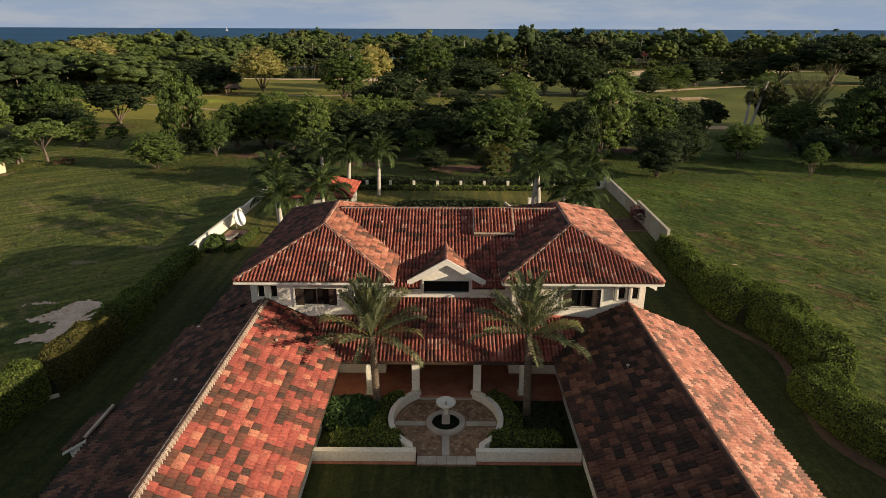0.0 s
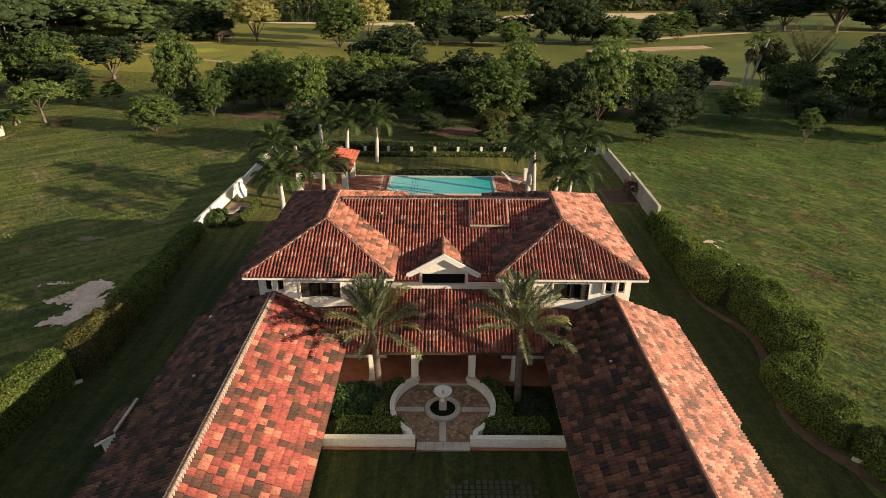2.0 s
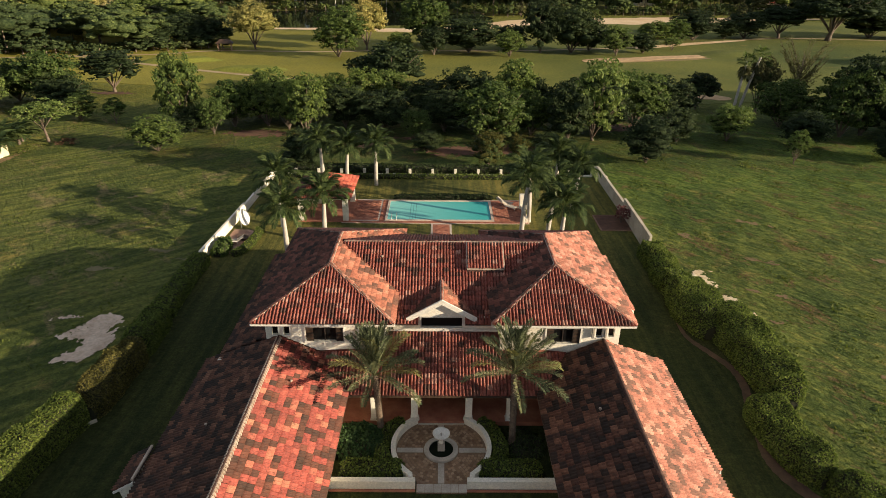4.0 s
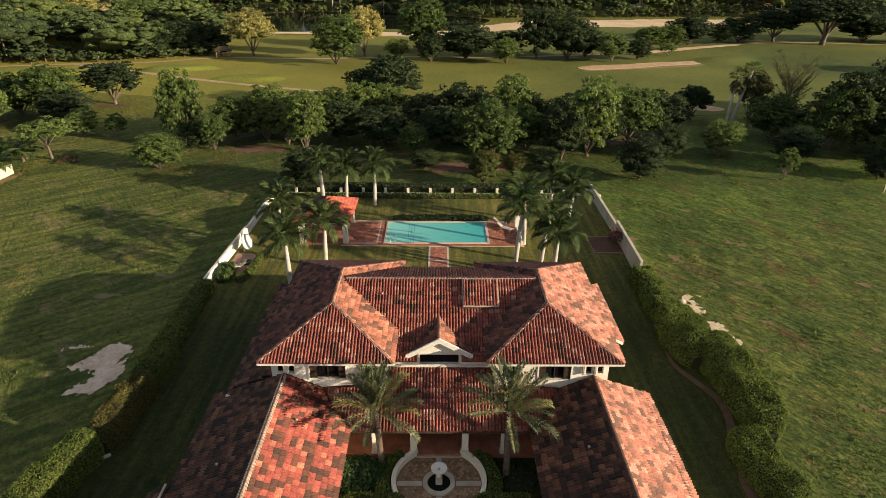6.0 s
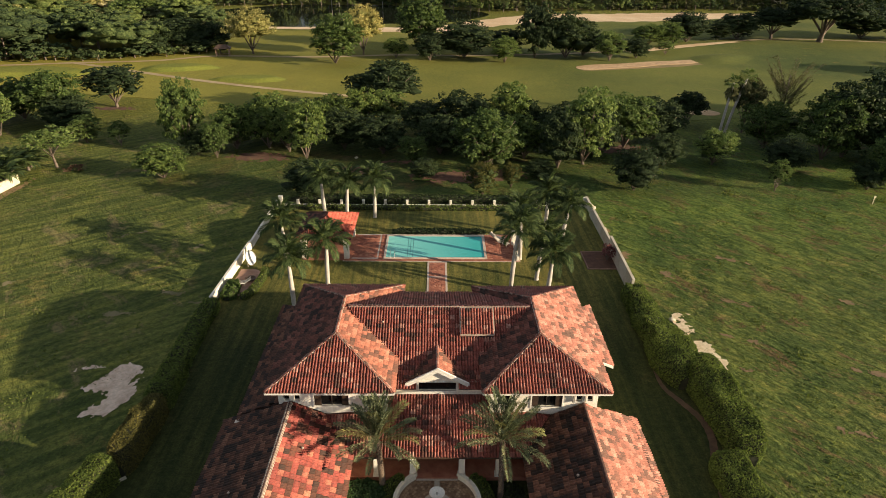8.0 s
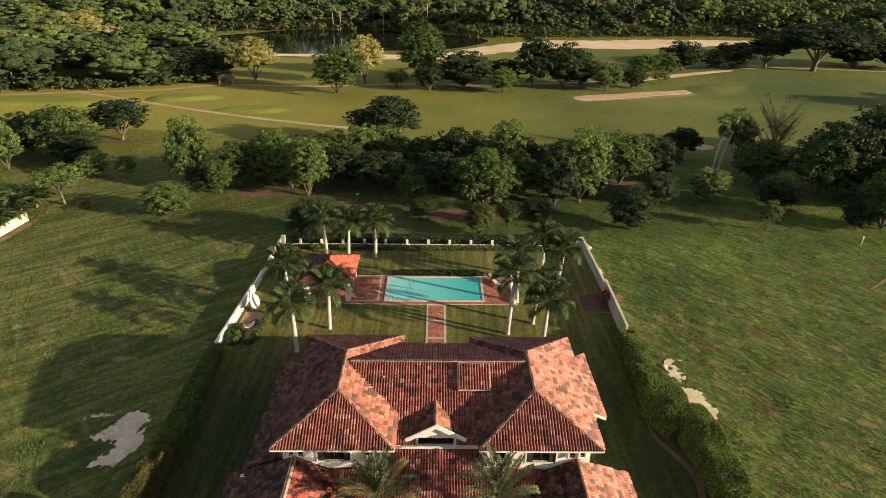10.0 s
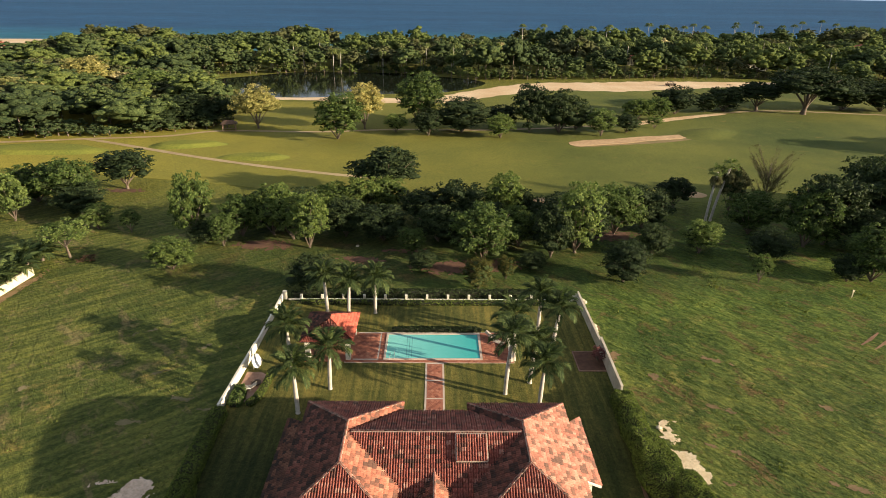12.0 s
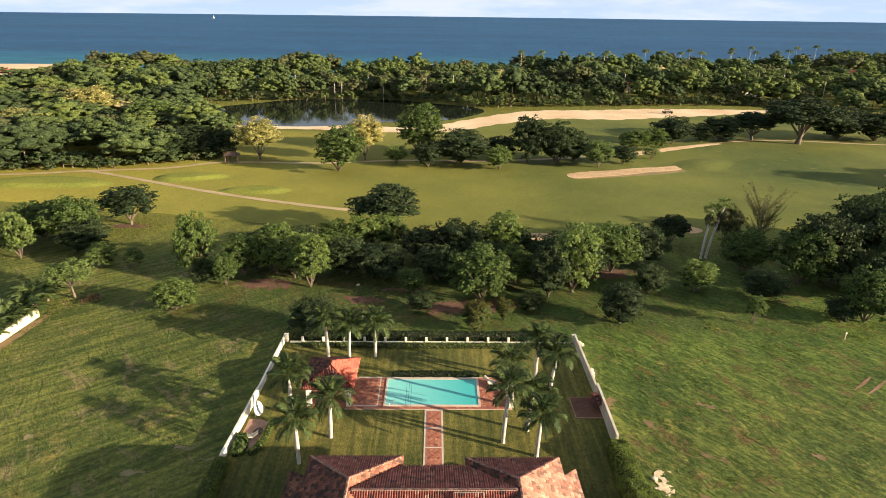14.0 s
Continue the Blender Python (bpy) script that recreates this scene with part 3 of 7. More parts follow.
FAIRWAY = [(-330, 120), (-150, 122), (-60, 108), (0, 92), (60, 96), (140, 128), (260, 150), (380, 190), (300, 235), (190, 262), (110, 270),
           (40, 250), (0, 222), (-60, 214), (-110, 250), (-135, 268), (-150, 200), (-240, 170), (-330, 160)]
patch("fairway", [tuple(p[:2]) for p in smooth_line(FAIRWAY, 4)], 0.05, M["fairway"], "mown yellow-green golf fairway between tree groups", "fairway")
ribbon("beach_bunker", [(-114, 272), (-104, 250), (-90, 234), (-70, 225), (-45, 222), (-18, 218.5), (3, 222), (22, 241), (50, 261), (80, 263), (106, 270), (132, 274), (160, 279), (180, 283)],
       [3, 6, 11, 11, 10, 12, 14, 17, 24, 29, 27, 20, 9, 2], 0.06, M["sand"], "long pale sand strip beside the lake and fairway", "sand")
patch("lake", [lake_edge(a) for a in np.linspace(0, 2 * math.pi, 90, endpoint=False)], 0.08, M["lake"], "dark still golf course lake", "lake", 0.3)
patch("bunker", long_bunker(57.5, 152.2, 20.5, 3.4, 2.3, 18.5), 0.12, M["bunker_sand"], "long pale sand bunker in the fairway", "bunker")
patch("bunker", blob(54.5, 100, 3.2, 2.6, 0, 0.1, 2.0), 0.12, M["bunker_sand"], "small round sand bunker beside a dark tree", "bunker")
patch("bunker", blob(22, 94.5, 3.5, 2.6, 10, 0.1, 3.0), 0.12, M["bunker_sand"], "small sand bunker behind the trees", "bunker")
patch("bunker", blob(138, 147, 7, 4, 0, 0.1, 4.0), 0.12, M["bunker_sand"], "sand bunker at the edge of the fairway", "bunker")
ribbon("cart_path", [(-160, 138), (-121, 142.3), (-99, 147.5), (-78, 152), (-64, 159.8), (-36, 159.5), (-12, 164), (20, 165), (62, 175.6), (86, 188.7), (123, 203), (165, 196.5), (230, 190)],
       [1.9, 1.9], 0.11, M["path"], "pale sandy golf cart path across the fairway", "path")
ribbon("cart_path", [(-98, 147), (-90.3, 143.4), (-52.8, 124.5), (-22.6, 113.0), (-8, 110)], [1.7, 1.7], 0.10, M["path"], "pale sandy path branching over the grass", "path")


def mound(name, cx, cy, rx, ry, turn, h, mat, label, category, flat=0.6, seed=0.0):
    """A low grassed rise with a flattish top."""
    v, f = [(cx, cy, 0.06 + h)], []
    rings, n = 8, 40
    c, sn = math.cos(radians(turn)), math.sin(radians(turn))
    for i in range(1, rings + 1):
        q = i / rings
        u = min(1.0, max(0.0, (1 - q) / (1 - flat)))
        z = 0.02 + (0.04 + h) * u * u * (3 - 2 * u)
        for a in np.linspace(0, 2 * math.pi, n, endpoint=False):
            r = q * (1 + 0.10 * math.sin(2 * a + seed) + 0.06 * math.sin(3 * a + 2 * seed))
            x, y = rx * r * math.cos(a), ry * r * math.sin(a)
            v.append((cx + c * x - sn * y, cy + sn * x + c * y, z))
    f += [[0, 1 + k, 1 + (k + 1) % n] for k in range(n)]
    for i in range(rings - 1):
        f += [[1 + i * n + k, 1 + (i + 1) * n + k, 1 + (i + 1) * n + (k + 1) % n, 1 + i * n + (k + 1) % n] for k in range(n)]
    return thing(name, label, category, kind="structure", me=mesh_from(name, v, f, mat, True))


mound("tee_ground", -103, 134, 16, 6.0, 0, 0.9, M["tee"], "raised mown tee ground beside the path", "tee", 0.72, 1.5)
mound("tee_ground", -68, 141, 10, 4.5, 5, 0.9, M["tee"], "raised mown tee ground", "tee", 0.6, 0.5)
mound("tee_ground", -46, 128.5, 9, 4.0, 5, 0.7, M["tee"], "raised mown tee ground", "tee", 0.6, 2.5)
mound("bunker_mound", 84, 162, 13, 9, 30, 0.7, M["fairway"], "low grassed rise at the bunker's end", "mound", 0.15, 0.8)
patch("worn_turf", blob(59, 149.9, 19, 2.8, 18, 0.10, 2.2), 0.065, M["worn"], "worn reddish turf below the bunker", "turf")
patch("beach", blob(-345, 486, 75, 26, 5, 0.12, 1.0), 0.1, M["sand"], "pale beach at the sea's edge", "beach", 5.0)

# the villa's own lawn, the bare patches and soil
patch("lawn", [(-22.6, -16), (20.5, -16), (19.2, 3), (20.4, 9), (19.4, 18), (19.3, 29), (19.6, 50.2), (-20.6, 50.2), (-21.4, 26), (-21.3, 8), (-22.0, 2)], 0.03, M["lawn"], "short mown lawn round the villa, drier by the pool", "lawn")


def ragged(name, spots, seed, z, mat, label, cut=0.0, cell=0.09, tear=1.0):
    """An earth patch round several ellipses (x, y, rx, ry, turn), with a torn edge, holes and a lumpy face."""
    x0, x1 = min(p[0] - 1.6 * max(p[2:4]) for p in spots), max(p[0] + 1.6 * max(p[2:4]) for p in spots)
    y0, y1 = min(p[1] - 1.6 * max(p[2:4]) for p in spots), max(p[1] + 1.6 * max(p[2:4]) for p in spots)
    v, f, at = [], [], {}

    def corner(i, j):
        if (i, j) not in at:
            at[i, j] = len(v)
            x, y = x0 + i * cell, y0 + j * cell
            w = Vector((x * 3.1, y * 3.1, seed))
            v.append((x + 0.6 * cell * noise.noise(w * 2.3), y + 0.6 * cell * noise.noise(w * 2.3 + Vector((9, 5, 1))), z + 0.03 * max(0.0, noise.noise(w * 0.5))))
        return at[i, j]

    for i in range(int((x1 - x0) / cell)):
        for j in range(int((y1 - y0) / cell)):
            x, y = x0 + (i + 0.5) * cell, y0 + (j + 0.5) * cell
            d = -9.0
            for cx, cy, rx, ry, tn in spots:
                c, sn = math.cos(radians(tn)), math.sin(radians(tn))
                px, py = c * (x - cx) + sn * (y - cy), -sn * (x - cx) + c * (y - cy)
                d = max(d, (1.0 - math.hypot(px / rx, py / ry)) * min(rx, ry))
            w = noise.noise(Vector((x * 0.9, y * 0.9, seed))) * 0.45 + noise.noise(Vector((x * 2.6, y * 2.6, seed + 7))) * 0.30 + noise.noise(Vector((x * 7, y * 7, seed + 3))) * 0.16
            if d + w * tear > cut:
                f.append([corner(i, j), corner(i + 1, j), corner(i + 1, j + 1), corner(i, j + 1)])
    return thing(name, label, "earth patch", kind="structure", me=mesh_from(name, v, f, mat))


ragged("bare_patch", [(-25.7, 15.3, 1.3, 2.0, -28), (-24.7, 13.2, 0.95, 1.9, -18), (-25.5, 11.5, 1.4, 0.6, 12), (-27.2, 14.1, 0.9, 0.30, 10), (-28.4, 16.5, 0.8, 0.2, 5)], 1.2, 0.05, M["bare_pink"],
       "bare pinkish earth patch with a torn edge", 0.0)
ragged("bare_patch", [(-23.6, 26.6, 1.6, 0.35, 5), (-26.2, 28.4, 1.5, 0.5, -10), (-30.4, 24.6, 2.0, 0.6, 8)], 4.1, 0.03, M["scruff"], "thin dry patch in the grass", 0.18)
ragged("bare_patch", [(23.0, 23.3, 0.75, 1.6, -15), (22.9, 24.4, 0.5, 0.5, 0)], 0.4, 0.05, M["bare"], "bare pale stony patch beside the hedge", 0.08, 0.08, 1.3)
ragged("bare_patch", [(23.2, 18.9, 1.3, 1.6, 10), (22.3, 20.3, 0.6, 0.8, 0), (23.9, 17.3, 0.8, 0.9, 0)], 1.6, 0.05, M["bare"], "bare pale marl patch beside the hedge", 0.08, 0.08, 1.4)
ragged("bare_patch", [(22.9, 13.6, 0.35, 1.0, 10)], 2.6, 0.04, M["bare"], "small bare pale patch beside the hedge", 0.05, 0.08)
for k, (cx, cy, rx, ry, tn) in enumerate(((21.2, 36.8, 0.7, 1.3, -10), (20.8, 43.5, 0.6, 1.2, 0), (27.2, 20.9, 2.6, 0.4, -24), (26.4, 16.4, 1.6, 0.4, -20), (29.5, 27.0, 1.6, 0.4, -30), (33, 36, 1.8, 0.5, -25),
                                          (36.5, 16, 2.2, 0.5, -24), (24.6, 32.5, 0.6, 1.1, 10), (31, 9, 2.0, 0.4, -20), (41, 27, 1.8, 0.4, -30), (-31, 33, 1.4, 0.4, 30), (-36, 42, 1.8, 0.4, 32), (-27.5, 38.5, 1.2, 0.4, 35), (-44, 30, 1.5, 0.4, 30))):
    ragged("bare_patch", [(cx, cy, rx, ry, tn)], 3.0 + k, 0.03, M["litter"] if cx > 0 else M["scruff"], "thin worn patch in the field grass", 0.24, 0.1, 1.3)
for cx, cy, rx, ry, tn, sd in ((30.5, 75.5, 6, 2.4, 0, 0.4), (-28.6, 70.3, 5, 2.2, 0, 1.6), (-5, 68.5, 3.5, 1.0, 0, 2.0), (-66, 100, 5, 1.6, 0, 0.8), (5, 62, 9, 2.6, 5, 1.1), (-12, 64.5, 4, 1.6, 0, 2.7)):
    ragged("soil_patch", [(cx, cy, rx, ry, tn)], sd, 0.028, M["soil"], "reddish bare soil under the trees", 0.35, 0.3, 2.6)
for tx, ty, ux, uy in ((52.4, 39.5, 56.5, 42.5), (53.4, 38.5, 57.8, 41.6)):
    ribbon("wheel_track", [(tx, ty), ((tx + ux) / 2 + 0.15, (ty + uy) / 2), (ux, uy)], [0.15, 0.45, 0.2], 0.03, M["track_earth"], "bare pinkish wheel track in the field", "track")
ribbon("hedge_bed", [(21.0, -3.4), (19.6, -1.0), (18.6, 1.0), (18.35, 2.4), (18.65, 4.2), (19.1, 6.4), (19.75, 8.6), (19.8, 10.5), (19.0, 12.4), (18.1, 14.4), (18.1, 17)], [0.55, 0.85, 0.7, 0.5, 0.6, 0.5, 0.2], 0.045, M["bed_soil"], "bare brown soil strip under the hedge", "soil")


# ---- the villa ----
house = thing("villa", "white two-storey villa with hipped terracotta tile roofs and low wings", "villa")
TILE_W, TILE_L = 0.40, 0.36
prof_a = np.linspace(0, TILE_W - 0.022, 9)


def edge_span(poly, b):
    lo, hi = np.full(b.shape, 1e9), np.full(b.shape, -1e9)
    n = len(poly)
    for i in range(n):
        (x0, y0), (x1, y1) = poly[i], poly[(i + 1) % n]
        if abs(y0 - y1) < 1e-9:
            continue
        ok = (b >= min(y0, y1) - 1e-6) & (b <= max(y0, y1) + 1e-6)
        x = x0 + (x1 - x0) * (b - y0) / (y1 - y0)
        lo = np.where(ok, np.minimum(lo, x), lo)
        hi = np.where(ok, np.maximum(hi, x), hi)
    return lo, hi


def tile_points(a0, b0, jit):
    """One tile: two rolls, thick lower edge, lifted over the course below. Rows: lip, lower, upper, in slope coordinates."""
    wave = 0.13 * np.abs(np.sin(2 * math.pi * prof_a / prof_a[-1])) ** 1.6
    rows = []
    for b, lift in ((b0, 0.012), (b0 - 0.005, 0.052 + jit), (b0 + TILE_L + 0.02, 0.012)):
        rows.append(np.stack([a0 + prof_a, np.full(9, b), wave + lift], 1))
    return rows


LOOSE = []


def tiled_slope(label, o, u, v, poly, loose_if=None, parent=None, mat="tile"):
    o, u, v = Vector(o), Vector(u).normalized(), Vector(v).normalized()
    if mat == "tile" and v.x < -0.5:   # east slopes: sunlit copies of the tile, light put in the colour
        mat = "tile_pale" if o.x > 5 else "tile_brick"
    elif mat == "tile" and v.x > 0.5:   # west slopes: darker copy of the tile, shade put in the colour
        mat = "tile_shaded"
    nrm = u.cross(v)
    m = np.array([u, v, nrm])
    base = np.array(o)
    deck_v = [o + u * a + v * b + nrm * d for d in (-0.10, 0.0) for a, b in poly]
    n = len(poly)
    deck_f = [list(range(n, 2 * n)), list(range(n - 1, -1, -1))] + [[i, (i + 1) % n, n + (i + 1) % n, n + i] for i in range(n)]
    roof = place("roof", mesh_from("roof", deck_v, deck_f, M["underlay"]), parent or house, label)
    amin, amax = min(p[0] for p in poly), max(p[0] for p in poly)
    bmin, bmax = min(p[1] for p in poly), max(p[1] for p in poly)
    verts, faces = [], []
    rng = np.random.default_rng(int(abs(o.x * 31 + o.y * 17 + o.z * 7)))
    b = bmin - 0.04
    while b < bmax - 0.05:
        mid = np.clip(np.array([b + 0.02, b + TILE_L * 0.5, b + TILE_L]), bmin, bmax)
        lo, hi = edge_span(poly, mid)
        L, H = lo.min(), hi.max()
        a = amin - 0.02
        while a < amax:
            if a + TILE_W > L + 0.06 and a < H - 0.06:
                rows = tile_points(a + rng.uniform(-0.008, 0.008), b + rng.uniform(-0.02, 0.02), rng.uniform(-0.012, 0.030))
                p = np.concatenate(rows)
                l2, h2 = edge_span(poly, np.clip(p[:, 1], bmin + 1e-4, bmax - 1e-4))
                p[:, 0] = np.clip(p[:, 0], l2, h2)
                p[:, 1] = np.minimum(p[:, 1], bmax)
                w = base + p @ m
                if loose_if is not None and loose_if(w[13]) and len(LOOSE) < 280:
                    LOOSE.append((roof, w, mat))
                else:
                    k = len(verts) * 27
                    verts.append(w)
                    for r in range(2):
                        for c in range(8):
                            faces.append((k + r * 9 + c, k + r * 9 + c + 1, k + r * 9 + c + 10, k + r * 9 + c + 9))
            a += TILE_W
        b += TILE_L
    if verts:
        # gazebo: brighter tile on the east slope alone, sunlight put in the colour
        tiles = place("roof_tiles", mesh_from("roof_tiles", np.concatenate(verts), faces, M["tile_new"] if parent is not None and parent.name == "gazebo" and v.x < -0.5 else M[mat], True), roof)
        tagged(tiles, kind="stuff")
    return roof


def caps(p0, p1, size=0.095, mat="tile_pale", teeth=False, bed_mat="mortar"):
    """Half-round cap tiles in a mortar bed along a ridge or hip; teeth: mortar plugs between the tile rolls in place of a full bed."""
    p0, p1 = Vector(p0), Vector(p1)
    d = (p1 - p0)
    n = max(2, int(d.length / 0.36))
    step = d / n
    dirn = d.normalized()
    side = dirn.cross(Vector((0, 0, 1))).normalized()
    up = side.cross(dirn)
    bodies, bed = [], []
    for i in range(n):
        c = p0 + step * i + up * 0.03
        e = c + step * 1.08
        ring = []
        for q, r in ((c, size * 1.0), (e, size * 0.94)):
            for k in range(7):
                w = math.pi * k / 6
                ring.append(q + side * (math.cos(w) * r) + up * (math.sin(w) * r * (0.55 if teeth else 0.85) + (0.006 if r >= size else 0)))
        bodies.append((ring, [[k, k + 1, k + 8, k + 7] for k in range(6)] + [list(range(6, -1, -1))]))
    w = size * (0.9 if teeth else 1.15)
    if teeth:
        for i in range(int(d.length / 0.2)):
            for sg in (-1, 1):
                c = p0 + dirn * (0.2 * i + 0.05) + side * (sg * size * 0.86)
                q = [c + dirn * a + side * (sg * b) + up * h for a, b, h in ((0, 0, -0.10), (0.13, 0, -0.10), (0.13, 0.10, -0.10), (0, 0.10, -0.10), (0, 0, 0.055), (0.13, 0, 0.055), (0.11, 0.085, 0.0), (0.02, 0.085, 0.0))]
                bed.append((q, [[4, 5, 6, 7], [3, 2, 6, 7], [0, 3, 7, 4], [1, 2, 6, 5]]))
    strip = [p + side * s * w + up * h for p in (p0, p1) for s, h in ((-1, -0.06), (-0.9, 0.075), (0.9, 0.075), (1, -0.06))]
    bed.append((strip, [[0, 1, 5, 4], [1, 2, 6, 5], [2, 3, 7, 6], [3, 2, 1, 0], [4, 5, 6, 7]]))
    ob = place("ridge_cap", joined("ridge_cap", bodies, M[mat]), house)
    tagged(ob, kind="stuff")
    place("mortar_bed", joined("mortar_bed", bed, M[bed_mat], False), ob, "pale mortar bed" if bed_mat == "mortar" else "dark ridge bed")
    return ob


def beam(name, p0, p1, w, h, mat, parent=None, label=""):
    p0, p1 = Vector(p0), Vector(p1)
    d = (p1 - p0).normalized()
    s = d.cross(Vector((0, 0, 1))).normalized() * w / 2
    t = Vector((0, 0, h / 2))
    v = [p + a * s + b * t for p in (p0, p1) for a, b in ((-1, -1), (1, -1), (1, 1), (-1, 1))]
    f = [[0, 1, 2, 3], [7, 6, 5, 4], [0, 4, 5, 1], [1, 5, 6, 2], [2, 6, 7, 3], [3, 7, 4, 0]]
    return place(name, mesh_from(name, v, f, mat), parent or house, label)


def hip_roof(x0, x1, y0, y1, yr0, yr1, ze, zr, cx, label, parent=None, front_label=""):
    rise = zr - ze
    def sl(run):
        return math.hypot(run, rise)
    run = yr0 - y0
    tiled_slope(label, (x0, y0, ze), (1, 0, 0), (0, run, rise), [(0, 0), (x1 - x0, 0), (cx - x0, sl(run))], None, parent)
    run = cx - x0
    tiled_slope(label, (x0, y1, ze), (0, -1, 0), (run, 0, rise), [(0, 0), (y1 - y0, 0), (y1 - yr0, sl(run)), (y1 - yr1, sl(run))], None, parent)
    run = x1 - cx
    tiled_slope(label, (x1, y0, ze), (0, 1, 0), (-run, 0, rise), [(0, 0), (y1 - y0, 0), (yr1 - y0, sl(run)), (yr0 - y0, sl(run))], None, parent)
    run = y1 - yr1
    tiled_slope(label, (x1, y1, ze), (-1, 0, 0), (0, -run, rise), [(0, 0), (x1 - x0, 0), (x1 - cx, sl(run))], None, parent)


EAVE, RIDGE = 6.09, 7.96
for x0, x1, cx, y1, yr1 in ((-11.0, -2.75, -6.9, 19.8, 14.95), (2.9, 11.2, 7.0, 19.6, 14.93)):
    hip_roof(x0, x1, 6.42, y1, 10.32, yr1, EAVE, RIDGE, cx, "hipped terracotta tile roof slope")
    zz = 0.06
    for a, b in (((x0, 6.42, EAVE), (cx, 10.32, RIDGE)), ((x1, 6.42, EAVE), (cx, 10.32, RIDGE)), ((cx, 10.32, RIDGE), (cx, yr1, RIDGE)),
                 ((x0, y1, EAVE), (cx, yr1, RIDGE)), ((x1, y1, EAVE), (cx, yr1, RIDGE))):
        caps(Vector(a) + Vector((0, 0, zz)), Vector(b) + Vector((0, 0, zz)))
    for a, b in (((x0, 6.42), (x1, 6.42)), ((x0, y1), (x1, y1)), ((x0, 6.42), (x0, y1)), ((x1, 6.42), (x1, y1))):
        beam("fascia", (*a, EAVE - 0.09), (*b, EAVE - 0.09), 0.08, 0.11, M["trim"])

# low lean-to roofs along the outer sides
run, rise = 2.85, 1.22
L = math.hypot(run, rise)
tiled_slope("low lean-to roof of pale terracotta tiles", (13.4, 13.2, 2.95), (0, 1, 0), (-run, 0, rise), [(0, 0), (8.6, 0), (5.4, L), (0, L)])
beam("fascia", (13.36, 13.2, 2.84), (13.36, 21.8, 2.84), 0.07, 0.16, M["trim"])
beam("white_verge", (13.4, 13.16, 2.9), (10.55, 13.16, 4.12), 0.10, 0.2, M["trim"])
gv2 = [(x, y, z) for y in (13.3, 13.5) for x, z in ((10.55, 0), (12.7, 0), (12.7, 3.1), (10.55, 4.0))]
place("wing_wall", mesh_from("wing_wall", gv2, [[0, 1, 2, 3], [7, 6, 5, 4], [0, 4, 5, 1], [1, 5, 6, 2], [2, 6, 7, 3], [3, 7, 4, 0]], M["white"]), house, "white end wall of the lean-to")
part("wing_wall", box_bm(12.5, 13.5, 0, 12.7, 19.6, 3.0), M["white"], house)
part("wing_wall", box_bm(10.55, 18.4, 0, 12.5, 18.6, 3.0), M["white"], house)
# west lean-to: its shade comes from the dark tile copy
tiled_slope("low lean-to roof of mould-dark tiles", (-13.4, 21.4, 3.075), (0, -1, 0), (2.95, 0, 1.286), [(0, 0), (13.85, 0), (13.85, math.hypot(2.95, 1.286)), (2.6, math.hypot(2.95, 1.286))], None, None, "tile_deep_shade")
beam("fascia", (-13.36, 7.7, 2.96), (-13.36, 21.4, 2.96), 0.07, 0.16, M["wood"])
part("wing_wall", box_bm(-12.7, 7.7, 0, -12.5, 19.6, 3.0), M["white"], house)
part("wing_wall", box_bm(-12.5, 18.4, 0, -10.4, 18.6, 3.0), M["white"], house)

# middle roof between the two blocks
CR_Y, CR_Z = 13.7, 7.93
run, rise = CR_Y - 8.0, CR_Z - 5.1
L = math.hypot(run, rise)
MID = [(3.22, L * 0.16), (3.3, L * 0.34), (6.9, L), (-6.7, L), (-3.2, L * 0.34), (-3.12, L * 0.16)]
tiled_slope("tall middle roof slope of terracotta tiles", (0, 8.0, 5.1), (1, 0, 0), (0, run, rise), MID)
for xa, xb in ((-3.1, -1.42), (1.42, 3.2)):
    tiled_slope("low end of the middle roof beside the dormer", (0, 8.0, 5.1), (1, 0, 0), (0, run, rise), [(xa, 0), (xb, 0), (xb, L * 0.16), (xa, L * 0.16)])
run, rise = 18.3 - CR_Y, CR_Z - 6.3
L = math.hypot(run, rise)
tiled_slope("rear middle roof slope of terracotta tiles", (0, 18.3, 6.3), (-1, 0, 0), (0, -run, rise), [(-2.9, 0), (2.75, 0), (6.7, L), (-6.9, L)])
caps((-6.5, CR_Y, CR_Z + 0.05), (6.7, CR_Y, CR_Z + 0.05))

# raised skylight roof on the middle slope
sk = place("skylight_roof", mesh_from("skylight_roof", [(1.62, 11.4, 6.7), (3.95, 11.4, 6.7), (3.95, 13.5, 7.7), (1.62, 13.5, 7.7), (1.62, 11.4, 7.14), (3.95, 11.4, 7.14), (3.95, 13.2, 8.03), (1.62, 13.2, 8.03)],
           [[0, 1, 5, 4], [1, 2, 6, 5], [2, 3, 7, 6], [3, 0, 4, 7], [4, 5, 6, 7]], M["underlay"]), house, "small raised roof with pale mortar edges")
L = math.hypot(1.85, 0.93)
tiled_slope("small raised roof of terracotta tiles", (1.62, 11.37, 7.17), (1, 0, 0), (0, 1.85, 0.93), [(0, 0), (2.33, 0), (2.33, L), (0, L)], None, house)
for a, b in (((1.62, 11.36, 7.2), (1.62, 13.2, 8.13)), ((3.97, 11.36, 7.2), (3.97, 13.2, 8.13)), ((1.6, 11.36, 7.16), (3.98, 11.36, 7.16)), ((1.6, 13.22, 8.13), (3.98, 13.22, 8.13))):
    beam("mortar_edge", a, b, 0.10, 0.12, M["mortar"])

